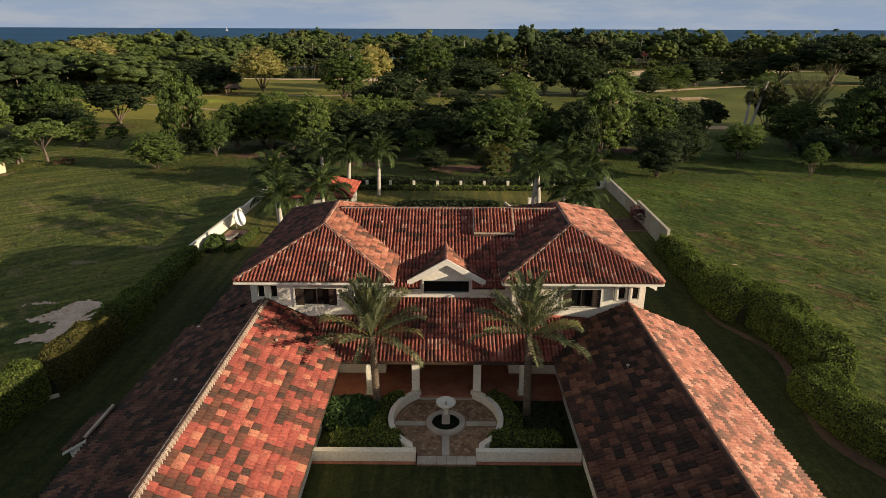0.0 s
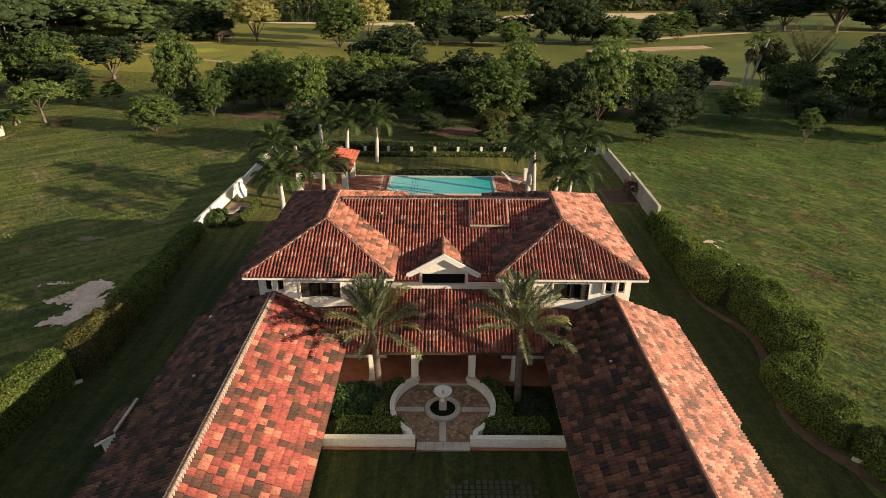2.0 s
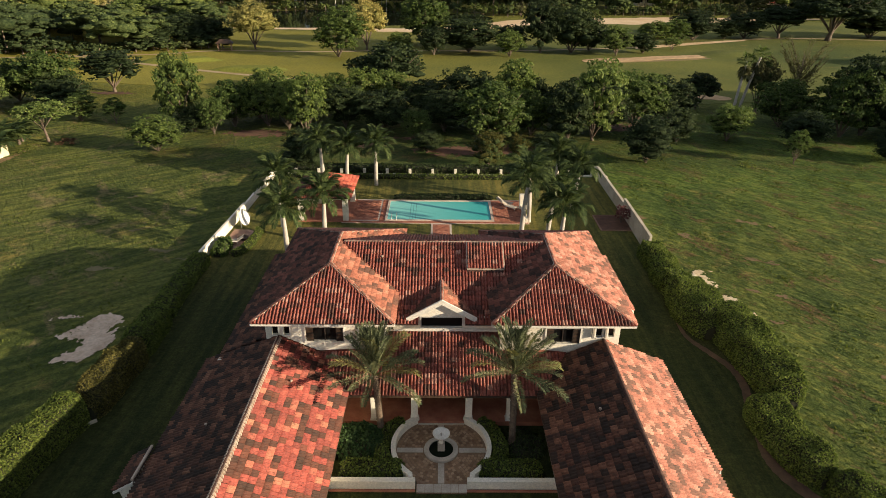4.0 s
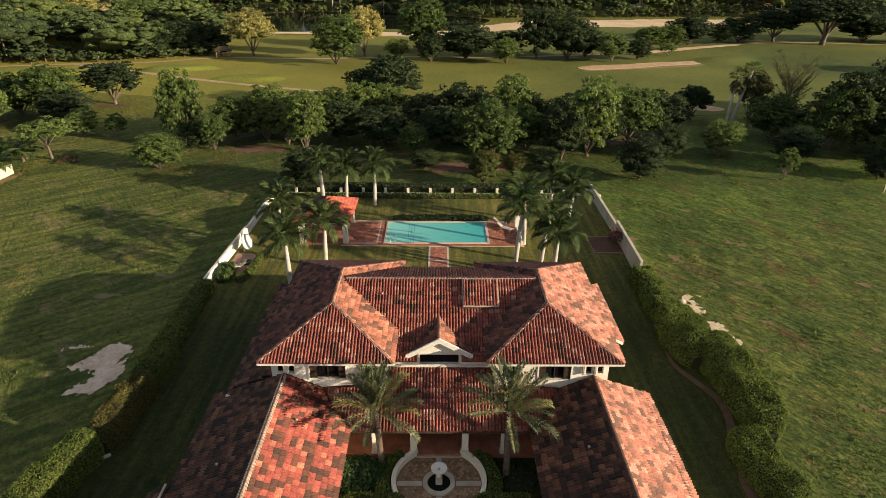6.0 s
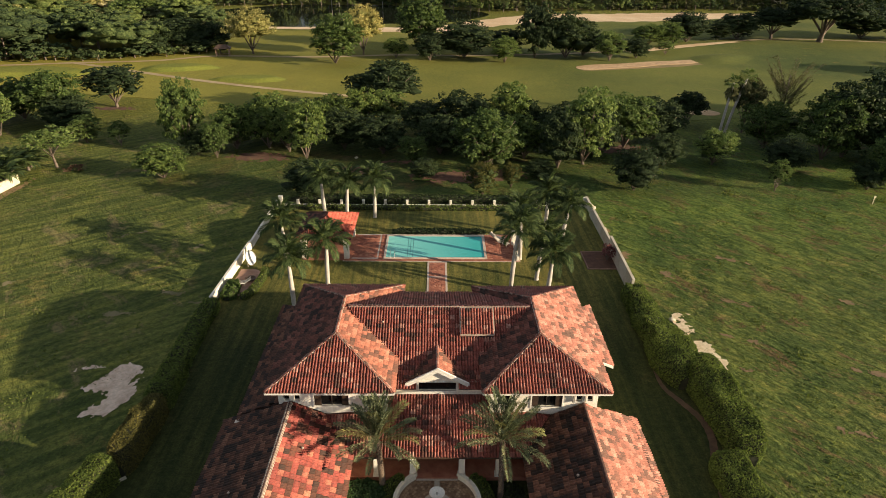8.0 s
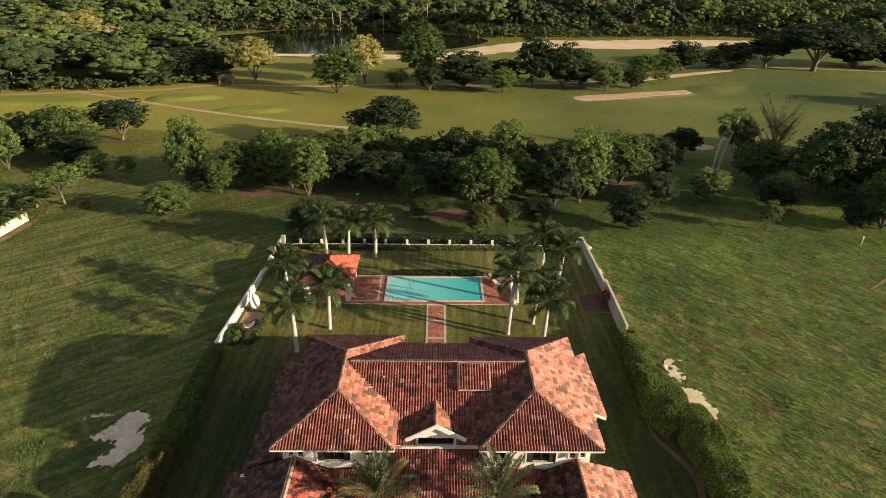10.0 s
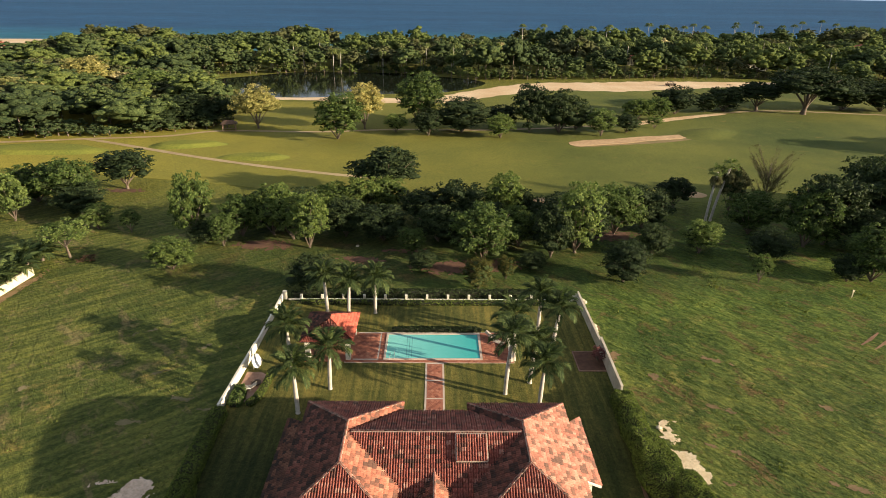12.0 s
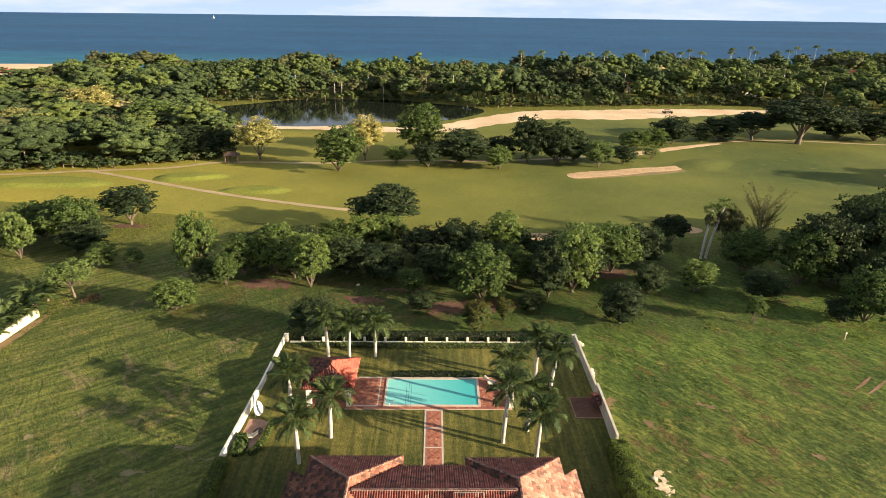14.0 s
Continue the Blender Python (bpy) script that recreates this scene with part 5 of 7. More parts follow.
def crown_points(rng, n, rx, rz, cz, lobes, clumps=9, skirt=False, big=1.0):
    """Leaf places on a crown of uneven lobes, each lobe a set of leaf clumps; gives places, outward directions and the lobes."""
    k = crown_lobes(rng, lobes, rx, rz, cz, skirt, big)
    scale = np.array([rx, rx, rz])
    total = lobes * clumps
    d = rng.normal(size=(total, 3))
    d /= np.linalg.norm(d, axis=1)[:, None]
    d[:, 2] = np.where(d[:, 2] < -0.55, -d[:, 2], d[:, 2])
    own = np.repeat(k, clumps, 0)
    cen = own[:, :3] + d * (own[:, 3] * rng.uniform(0.72, 1.0, total))[:, None] * scale
    rad = own[:, 3] * rng.uniform(0.20, 0.44, total)
    pick = rng.choice(total, n, p=rad ** 2 / (rad ** 2).sum())
    e = rng.normal(size=(n, 3))
    e /= np.linalg.norm(e, axis=1)[:, None]
    e[:, 2] = np.where(e[:, 2] < -0.3, -e[:, 2], e[:, 2])
    p = cen[pick] + e * (rad[pick] * rng.uniform(0.3, 1.1, n) ** 0.6)[:, None] * scale * np.array([1, 1, 0.8])
    p[:, 2] = np.maximum(p[:, 2], 0.10)
    o = e * 0.6 + d[pick] * 0.6
    return p, o / np.linalg.norm(o, axis=1)[:, None], k, np.concatenate([cen, rad[:, None]], 1)


def ico(level):
    bm = bmesh.new()
    bmesh.ops.create_icosphere(bm, subdivisions=level, radius=1.0)
    v, f = np.array([tuple(q.co) for q in bm.verts]), np.array([[q.index for q in g.verts] for g in bm.faces])
    bm.free()
    return v, f


ICO_FINE, ICO_COARSE = ico(2), ico(1)


def inner_foliage(name, lobes, scales, mats, rng, part_of=0.80, tone=None, body=ICO_FINE):
    """The closed inside of crowns: a knobbly round body within each lobe."""
    (bv, bf), c = body, len(lobes)
    n, m = len(bv), len(bf)
    v = bv[None] * (lobes[:, 3] * part_of)[:, None, None] * np.asarray(scales)[:, None, :] * rng.uniform((0.85, 0.85, 0.55), (1.35, 1.35, 0.9), (c, 1, 3)) * rng.uniform(0.60, 1.12, (c, n, 1)) + lobes[:, None, :3]
    v[:, :, 2] = np.maximum(v[:, :, 2], 0.05)
    f = (bf[None] + (np.arange(c) * n)[:, None, None]).reshape(-1, 3)
    me = bpy.data.meshes.new(name)
    me.from_pydata(v.reshape(-1, 3).tolist(), [], f.tolist())
    for mt in (mats if isinstance(mats, (list, tuple)) else [mats]):
        me.materials.append(mt)
    if tone is not None:
        me.polygons.foreach_set("material_index", np.repeat(tone, m).astype(np.int32))
    me.polygons.foreach_set("use_smooth", [True] * len(me.polygons))
    me.update()
    return me


def make_tree(name, label, seed, h, r, base, leaf, mat, count, size, lobes=16, trunk=0.16, lean=0.45, bark="bark", sparse=False, inner="leaf_inner", big=1.0, fill=0.55):
    """A tree of height h and crown radius r, whose crown starts at base; it stands at the origin."""
    rng = np.random.default_rng(seed)
    t = thing(name, label, "tree")
    cz, rz = (h + base) / 2, (h - base) / 2
    bodies = []
    bend = rng.uniform(-0.3, 0.3, 2)
    top = (bend[0], bend[1], base + rz * 0.9)
    bodies.append(tube([(0, 0, -0.1), (bend[0] * 0.3, bend[1] * 0.3, base * 0.5), (bend[0] * 0.7, bend[1] * 0.7, base), top], [trunk * 1.3, trunk, trunk * 0.8, trunk * 0.3], 8))
    for i in range(7 if not sparse else 12):
        a = 2 * math.pi * (i + rng.uniform(-0.3, 0.3)) / (7 if not sparse else 12)
        z0 = base * rng.uniform(0.6, 1.05)
        e = (r * 0.72 * math.cos(a), r * 0.72 * math.sin(a), cz + rz * rng.uniform(-0.2, 0.6))
        mid = (e[0] * 0.45, e[1] * 0.45, z0 + (e[2] - z0) * 0.62)
        bodies.append(tube([(bend[0] * 0.6, bend[1] * 0.6, z0), mid, e], [trunk * 0.55, trunk * 0.32, trunk * 0.1], 6))
    place("trunk", joined("trunk", bodies, M[bark]), t)
    pts, out, lumps, _ = crown_points(rng, count, r, rz, cz, lobes, 12, base < 0.4, big)
    if not sparse and count > 1500:
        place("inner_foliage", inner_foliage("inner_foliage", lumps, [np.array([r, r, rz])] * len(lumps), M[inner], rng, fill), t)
    place("crown", quads_mesh("crown", leaf_cards(pts, size, rng, lean, 0.55, out), M[mat]), t)
    return t


KINDS = {
    "round": dict(label="broad green tree with a rounded leafy crown", mat="leaf_mid", base=0.0, count=8400, size=0.16, lobes=34, big=1.1, fill=0.42),
    "dark": dict(label="dense dark green tree with a low crown", mat="leaf_dark", inner="leaf_inner_dark", base=0.0, count=7200, size=0.165, lobes=32, big=1.2),
    "light": dict(label="light green tree with an airy crown", mat="leaf_light", base=0.2, count=7600, size=0.16, lobes=36, fill=0.40),
    "spread": dict(label="spreading dark tree with a flat layered crown", mat="leaf_dark", inner="leaf_inner_dark", base=0.9, count=5800, size=0.175, lobes=30),
    "shaggy": dict(label="grey green shaggy tree hung with dry leaves", mat="leaf_grey", base=1.2, count=5200, size=0.18, lobes=24),
    "broad": dict(label="broad dark tree with wide low limbs", mat="leaf_dark", inner="leaf_inner_dark", base=1.3, count=7200, size=0.16, lobes=34, trunk=0.24, big=1.1),
    "yellow": dict(label="tree covered in yellow blossom", mat="leaf_yellow", inner="leaf_inner_yellow", base=0.7, count=9000, size=0.125, lobes=34, big=1.15),
    "bush": dict(label="low bushy dark green tree reaching the ground", mat="leaf_dark", inner="leaf_inner_dark", base=0.0, count=5600, size=0.165, lobes=26, big=1.4),
    "lightbush": dict(label="small light green bushy tree", mat="leaf_light", base=0.5, count=4600, size=0.16, lobes=22, fill=0.40),
    "yellowbush": dict(label="yellowish green bushy tree near the fence", mat="leaf_yellowgreen", base=0.1, count=4600, size=0.15, lobes=22, big=1.3),
}
M["leaf_yellowgreen"] = leaf_material("yellowish leaves", (0.07, 0.075, 0.015), (0.20, 0.17, 0.05), 0.3)
PROTO = {}


def tree(kind, x, y, h, r, seed=0):
    """A tree of a kind at its place; two forms of each kind serve all, turned and scaled."""
    rng = random.Random(int(x * 13 + y * 7) + seed)
    variant = rng.randrange(3)
    k = KINDS[kind]
    key = (kind, variant)
    turn, sx = rng.uniform(0, 360), rng.uniform(0.94, 1.06)
    m = pose(x, y, 0, 0, 0, turn) @ Matrix.Diagonal((r / 3.45 * sx, r / 3.45 / sx, h / 7.9, 1))
    if key not in PROTO:
        args = {a: b for a, b in k.items() if a != "label"}
        t = make_tree("tree", k["label"], 11 + 17 * variant + len(kind) * 5, 8.0, 4.0, leaf=None, **args)
        PROTO[key] = t
        t.matrix_basis = m
        return t
    first = PROTO[key]
    keep = first.matrix_basis.copy()
    first.matrix_basis = Matrix.Identity(4)
    c = copy_thing(first, m)
    first.matrix_basis = keep
    return c


TREES_NEAR = """light -76.7 81 9.5 3.4;round -71.7 89.6 10.1 5.4;dark -66.6 85 6.2 4.3;spread -65.5 101 8.4 6.6;light -59.5 77.3 4.9 2.9;lightbush -53.1 75.7 4.3 1.9;
sparse_leafy -57.7 64.6 6.2 4.2;round -40 60.6 5 3.4;round -41 72.8 12.4 3.3;light -35.2 69.8 6.1 2.3;round -33.3 74.3 7.6 3.7;round -28.1 75.2 9.2 4.3;light -24.3 73.1 8.6 3.6;
round -20.9 69.3 9.8 3.4;round -19.1 83.3 7.3 3.5;round -13.7 85 8.2 3.7;spread -9.6 95.6 10.9 6.9;light -8.9 87.8 7.2 3.6;light -3.7 66.5 5.2 2.2;dark -2.2 80.6 7.2 4;
dark 4.5 77.9 9.4 4.8;round 12.3 80.1 10.4 4;dark 16.1 79.6 7.2 2.6;round 7.5 64 9.6 5.1;yellowbush 6.1 54.4 5 2.4;yellowbush 10.5 57.7 3.8 1.4;
light 23.1 67.8 12.6 4.4;dark 18.7 66 8.8 3.5;light 31.8 76.5 9.5 4.7;bush 28 57 6.1 3.3;bush 35.6 67.3 5 2.7;light 43.6 68.2 5.8 3.4;spread 47.1 89.9 6.7 3.8;
shaggy 56.3 86 10.5 3.2;bush 53.8 65.5 5.1 3.3;lightbush 48.1 56.8 4.8 1.6;dark 67 72.4 13 5.6;dark 77.6 75.2 14.5 6.2;round 62.9 71 11 4.5;
round 65.6 57.6 9 4.4;bush 61.7 57.6 4.1 2.3;dark -9 72.5 6.5 4.2;dark -15.5 74.5 7 4;bush -17.5 54.0 5.2 3.2;dark 0.5 72.5 6.5 4.0;round 86 66 11 5.5;dark -24 80 7 4;dark -31 80 6.5 3.8;dark 9 73 7 4.2;round 14 71 7 3.6;bush -38.5 71 4 2.6;dark 26 73 8 4;round -79 92 8 5;round -83 84 8 4.5;dark 72 66 8 4.5;dark 81 83 13 6;dark 92 70 13 6;dark 150 134 13 7;dark 161 131 14 7;dark 173 138 13 7;round 97 62 12 6;dark 103 74 14 7;dark 112 66 13 6.5;dark 90 90 12 6;round 56 77 8 4.5;dark 38 80 8 4.5;dark 21 75 8 4;bush -2 61 3 2;bush 15 61 3 2"""
TREES_FAR = """dark -68.5 173 8 5.5;bush -72 167.5 5.5 4.5;dark -77 171 9.5 6.5;bush -83 163 5.5 4.5;round -88 166 9 6;yellow -54.5 164 13.2 6.6;yellow -22 164.5 14 5.6;round -28 150.5 13.2 7.2;round -5.5 177 16 8.2;dark -2.3 156 7.9 4.4;dark 7.8 161 10.8 8.2;round 18.9 154 7.3 4.3;
dark 29 162 15.4 5.6;dark 37.9 162 13 6.8;light 49.6 157.5 8.5 4.6;dark 44 166 9 5;round 67.8 182 7.7 6;round 74.7 182.5 8.3 5;dark 85.4 194.6 9.9 7.4;dark 106 202 9.4 7;dark 98.3 199.4 6.6 4.8;
lightbush 69.8 169.2 3.9 3;broad 133 197 17 12.5;broad 119 203 11 8;dark 153 206.5 12.3 10;dark 166.5 205 11.6 10;dark 21 170 7 5;light -12 160 6 3.5;yellow -139 226 15 11;paleyellow -141 188 12.5 11;light -106 205 13 11;dark 59 163 6 4"""
KINDS["paleyellow"] = dict(label="broad tree with pale yellow-green blossom", mat="leaf_paleyellow", inner="leaf_inner_yellow", base=0.3, count=8000, size=0.12, lobes=32)
M["leaf_paleyellow"] = leaf_material("pale yellow-green leaves", (0.12, 0.14, 0.045), (0.42, 0.40, 0.17), 0.3)
KINDS["sparse_leafy"] = dict(label="spreading thin-leaved light tree with a pale leaning trunk", mat="leaf_light", base=3.0, count=2900, size=0.16, lobes=20, fill=0.35)
for spec in (TREES_NEAR + ";" + TREES_FAR).replace("\n", "").split(";"):
    kd, *nums = spec.split()
    tree(kd, *[float(n) for n in nums])


def woods(name, label, spots, seed, per=230, size=0.34, fresh_share=0.0):
    """Far woodland: many crowns that cannot be counted, as one mass, with trunks below."""
    rng = np.random.default_rng(seed)
    cards, tones, trunks, cores, scales, core_tones = [], [], [], [], [], []
    for x, y, h, r in spots:
        n = int(per * (r / 7.5) ** 1.6)
        h *= 1 + 0.42 * noise.noise(Vector((x * 0.017, y * 0.017, seed)))
        base = h * rng.uniform(0.0, 0.10)
        far = min(1.5, max(1.0, 1 + 0.0018 * (y - 190)))
        pick = noise.noise(Vector((x * 0.03, y * 0.03, seed + 3.0))) + rng.normal(scale=0.32) + fresh_share
        tone = 1 if pick < -0.22 else 0 if pick < 0.12 else 2 if pick < 0.34 else 3
        if rng.uniform() < 0.018 and r > 6:
            tone = 4
        rz, cz = (h - base) / 2, (h + base) / 2
        lobes = 13 if r > 7 else 10 if r > 4.5 else 6
        pts, out, lumps, clumps = crown_points(rng, int(n / far), r, rz, cz, lobes, 5, r < 4.5, 1.25)
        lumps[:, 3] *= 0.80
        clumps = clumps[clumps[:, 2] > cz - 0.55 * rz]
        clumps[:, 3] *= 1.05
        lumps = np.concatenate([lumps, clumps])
        cards.append(leaf_cards(pts + np.array([x, y, 0]), size * far * (0.75 if r < 4.5 else 1.0), rng, 0.5, 0.6, out))
        tones.append(np.full(len(pts), tone))
        cores.append(lumps + np.array([x, y, 0, 0]))
        scales += [np.array([r, r, rz])] * len(lumps)
        core_tones.append(np.full(len(lumps), tone))
        trunks.append(tube([(x, y, -0.2), (x, y, h * 0.6)], [0.22, 0.12], 5))
    t = thing(name, label, "woodland", kind="stuff", me=quads_mesh(name, np.concatenate(cards), WOOD_LEAVES, np.concatenate(tones)))
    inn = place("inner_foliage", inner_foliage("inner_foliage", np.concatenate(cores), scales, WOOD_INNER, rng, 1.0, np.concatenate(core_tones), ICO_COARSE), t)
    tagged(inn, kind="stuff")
    tr = place("trunks", joined("trunks", trunks, M["bark"]), t)
    tagged(tr, kind="stuff")
    return t


def scatter(region, step, seed, hs, rs, keep=lambda x, y: True):
    rng = np.random.default_rng(seed)
    x0, y0, x1, y1 = region
    out = []
    y = y0
    while y < y1:
        s = step * (1 + 0.0016 * max(0, y - 200))
        x = x0 + rng.uniform(0, s)
        while x < x1:
            px, py = x + rng.uniform(-0.35, 0.35) * s, y + rng.uniform(-0.35, 0.35) * s
            if keep(px, py):
                q = rng.uniform() ** 1.4   # few large crowns among many smaller ones
                out.append((px, py, hs[0] + (hs[1] - hs[0]) * min(1, q * rng.uniform(0.8, 1.2)), rs[0] + (rs[1] - rs[0]) * q))
            x += s
        y += s
    return out


HOUSES = ((121, 361), (183, 339), (322, 452))


def clear(x, y):
    """Away from the houses and the gardens before them."""
    return all(abs(x - a) > 7 or not -24 < y - b < 7 for a, b in HOUSES)


def wide(x, y):
    return abs(x) < 0.76 * (y + 30) + 14


def left_keep(x, y):
    front = np.interp(x, [-260, -124, -91, -66], [156, 150, 155, 168])
    edge = -64 - (y - 168) * 0.49 if y < 278 else -120
    return front < y < coast(x) - 14 and x < edge and not (x < -255 and y > 372) and wide(x, y)


def shore_keep(x, y):
    lo = np.interp(x, [-140, -118, -100, -50, 0, 20, 60, 110, 160, 260, 400], [266, 280, 300, 309, 302, 282, 288, 298, 300, 270, 280])
    return lo < y < coast(x) - 12 and clear(x, y)


def head_keep(x, y):
    return np.interp(x, [190, 230, 400, 620], [272, 225, 235, 240]) < y < coast(x) - 12 and wide(x, y) and clear(x, y)


woods("woodland", "dense mixed green woodland beside the fairway", scatter((-330, 150, -62, 505), 11.0, 1, (7.5, 14.5), (5.5, 12.0), left_keep)
      + scatter((-260, 148, -62, 205), 3.4, 9, (2.0, 5.0), (2.2, 3.8), lambda x, y: wide(x, y) and left_keep(x, y + 4) and not left_keep(x, y - 5)), 2, per=800, fresh_share=0.06)
woods("woodland", "tall mixed green woodland between lake and sea", scatter((-135, 262, 190, 520), 10.5, 3, (9, 18), (5.0, 10.0), shore_keep)
      + scatter((-135, 262, 190, 330), 4.4, 10, (2.5, 6), (2.5, 4.0), lambda x, y: shore_keep(x, y + 3) and not shore_keep(x, y - 9)), 4, per=640, size=0.36)
woods("woodland", "dense green woodland on the headland by the sea", scatter((190, 215, 520, 700), 13.0, 5, (8, 15), (6, 11), head_keep), 6, per=480, size=0.42, fresh_share=0.22)


# ---- palms ----
def frond_mesh(name, length, droop, pairs, leaf_len, mat, seed, width=0.035, vee=0.5, rise=0.6, ruffle=0.0):
    """An arching frond along +x from its base: a midrib and two ranks of leaflets."""
    rng = np.random.default_rng(seed)
    ts = np.linspace(0, 1, 14)
    x = length * np.sin(ts * 1.25) / math.sin(1.25) * (1 - 0.12 * droop * ts)
    z = rise * length * 0.55 * ts - droop * length * 0.62 * ts ** 2.2
    quads = []
    for i in range(13):
        for s in (-1, 1):
            w0, w1 = 0.03 * (1 - ts[i] * 0.8), 0.03 * (1 - ts[i + 1] * 0.8)
            quads.append([(x[i], 0, z[i] - 0.02), (x[i], s * w0, z[i]), (x[i + 1], s * w1, z[i + 1]), (x[i + 1], 0, z[i + 1] - 0.02)])
    for k in range(pairs):
        t = 0.14 + 0.86 * (k + rng.uniform(-0.2, 0.2)) / pairs
        t = min(max(t, 0.1), 0.995)
        px, pz = np.interp(t, ts, x), np.interp(t, ts, z)
        dx, dz = np.interp(min(t + 0.02, 1), ts, x) - np.interp(t - 0.02, ts, x), np.interp(min(t + 0.02, 1), ts, z) - np.interp(t - 0.02, ts, z)
        n = math.hypot(dx, dz) + 1e-6
        dx, dz = dx / n, dz / n
        ll = leaf_len * (0.55 + 0.75 * math.sin(math.pi * min(1, t * 0.92 + 0.08)) ** 0.8) * rng.uniform(0.85, 1.1)
        for s in (-1, 1):
            fwd = 0.55 + 0.5 * t + rng.uniform(-0.1, 0.1)
            d = np.array([dx * fwd, s * 0.8, dz * fwd + vee * rng.uniform(0.5, 1.2) - 0.25 + rng.uniform(-1, 1) * ruffle])
            d /= np.linalg.norm(d)
            p = np.array([px, 0, pz])
            mid = p + d * ll * 0.55
            tip = p + d * ll + np.array([0, 0, -0.18 * ll])
            side = np.array([dx, 0, dz]) * width
            quads.append([p - side * 0.6, mid - side, tip, mid + side])
    return quads_mesh(name, quads, mat)


def palm(name, label, h, trunk_r, fronds, meshes, mat_bark, shaft=0.0, seed=0, bulge=0.15, lean=(0, 0), dry=()):
    rng = random.Random(seed)
    t = thing(name, label, "palm")
    n = 14
    pts = [(lean[0] * (i / n) ** 1.6, lean[1] * (i / n) ** 1.6, h * i / n) for i in range(n + 1)]
    rad = [trunk_r * (1.35 if i == 0 else 1 + bulge * math.sin(math.pi * i / n) - 0.25 * i / n) for i in range(n + 1)]
    place("trunk", joined("trunk", [tube([(p[0], p[1], p[2] - (0.1 if i == 0 else 0)) for i, p in enumerate(pts)], rad, 12)], M[mat_bark]), t)
    top = Vector(pts[-1])
    if shaft:
        v, f = tube([top - Vector((0, 0, 0.05)), top + Vector((0, 0, shaft * 0.5)), top + Vector((0, 0, shaft))], [trunk_r * 0.95, trunk_r * 0.85, trunk_r * 0.3], 10)
        place("crownshaft", joined("crownshaft", [(v, f)], M["crownshaft"]), t)
    z = top + Vector((0, 0, shaft * 0.92))
    for i in range(fronds):
        u = (i + 0.5) / fronds
        a = i * 137.5 + rng.uniform(-12, 12)
        tilt = (86 - 92 * u ** 1.1 if bulge < 0.1 else 80 - 98 * u ** 0.95) + rng.uniform(-8, 8)   # inner leaves stand, outer ones hang
        me = dry[0] if dry and i % 9 == 7 else meshes[i % len(meshes)]
        m = Matrix.Translation(z) @ pose(0, 0, 0, 0, 0, a) @ pose(0, 0, 0, 0, -tilt, 0) @ pose(0, 0, 0, rng.uniform(-14, 14)) @ Matrix.Scale(rng.uniform(0.86, 1.06), 4)
        place("frond", me, t, "", m)
    return t


royal_meshes = [frond_mesh("frond", 2.8, 0.62 + 0.26 * k, 80, 0.56, M["frond"], 20 + k, 0.044, 0.10, 0.6, 0.40) for k in range(4)]
date_meshes = [frond_mesh("frond", 3.25, 0.16 + 0.11 * k, 96, 0.36, M["frond_date"], 30 + k, 0.020, 1.0, 0.36, 0.18) for k in range(4)]
date_dry = [frond_mesh("frond", 3.0, 0.6, 52, 0.46, M["frond_dry"], 40, 0.028, 0.5)]
ROYALS = ((7.5, 29.4, 6.4, 0.3, -0.3), (10.8, 27.2, 4.3, 0.2, 0.1), (10.4, 31.4, 4.4, 0.4, 0.2), (14.4, 39.4, 4.1, 0.5, 0.2), (9.2, 35.9, 5.0, -0.2, 0.4), (12.8, 41.5, 4.8, 0.1, 0.2),
          (-13.8, 26.1, 4.3, -0.2, 0.5), (-11.2, 30.2, 4.1, 0.1, 0.3), (-16.2, 34.2, 4.6, -0.2, 0.2), (-14.2, 46.9, 4.6, -0.2, 0.2), (-11.4, 46.9, 3.9, 0.2, 0.1), (-7.9, 47.0, 4.3, 0.1, 0.1))
for i, (x, y, h, lx, ly) in enumerate(ROYALS):
    p = palm("royal_palm", "royal palm with a smooth pale trunk on the lawn", h, 0.2, 22, royal_meshes, "palmbark", 0.9, 50 + i, 0.25, (lx, ly))
    p.matrix_basis = pose(x, y, 0, 0, 0, 0)
    tagged(p, group="royal palms on the lawn")


def coconut_crown(seed):
    """A crown of arching fronds for palms far off."""
    rng = np.random.default_rng(seed)
    q = []
    for i in range(17):
        a, up = i * 2.4 + rng.uniform(-0.2, 0.2), rng.uniform(0.1, 1.2)
        d, sd = np.array([math.cos(a), math.sin(a), 0]), np.array([-math.sin(a), math.cos(a), 0])
        ln = rng.uniform(2.6, 3.5)
        mid = [d * ln * u + np.array([0, 0, ln * (up * u - (0.55 + up) * u * u)]) for u in np.linspace(0.05, 1, 8)]
        for k in range(7):
            for sg in (-1, 1):
                w = 0.75 * math.sin(math.pi * min(1, (k + 1.2) / 8.5)) + 0.1
                m = (mid[k] + mid[k + 1]) / 2
                q.append([mid[k], m, m + sd * sg * w + d * 0.25 - np.array([0, 0, w * 0.65]), mid[k] + sd * sg * w * 0.4 - np.array([0, 0, w * 0.2])])
    return quads_mesh("crown", q, M["frond_far"])


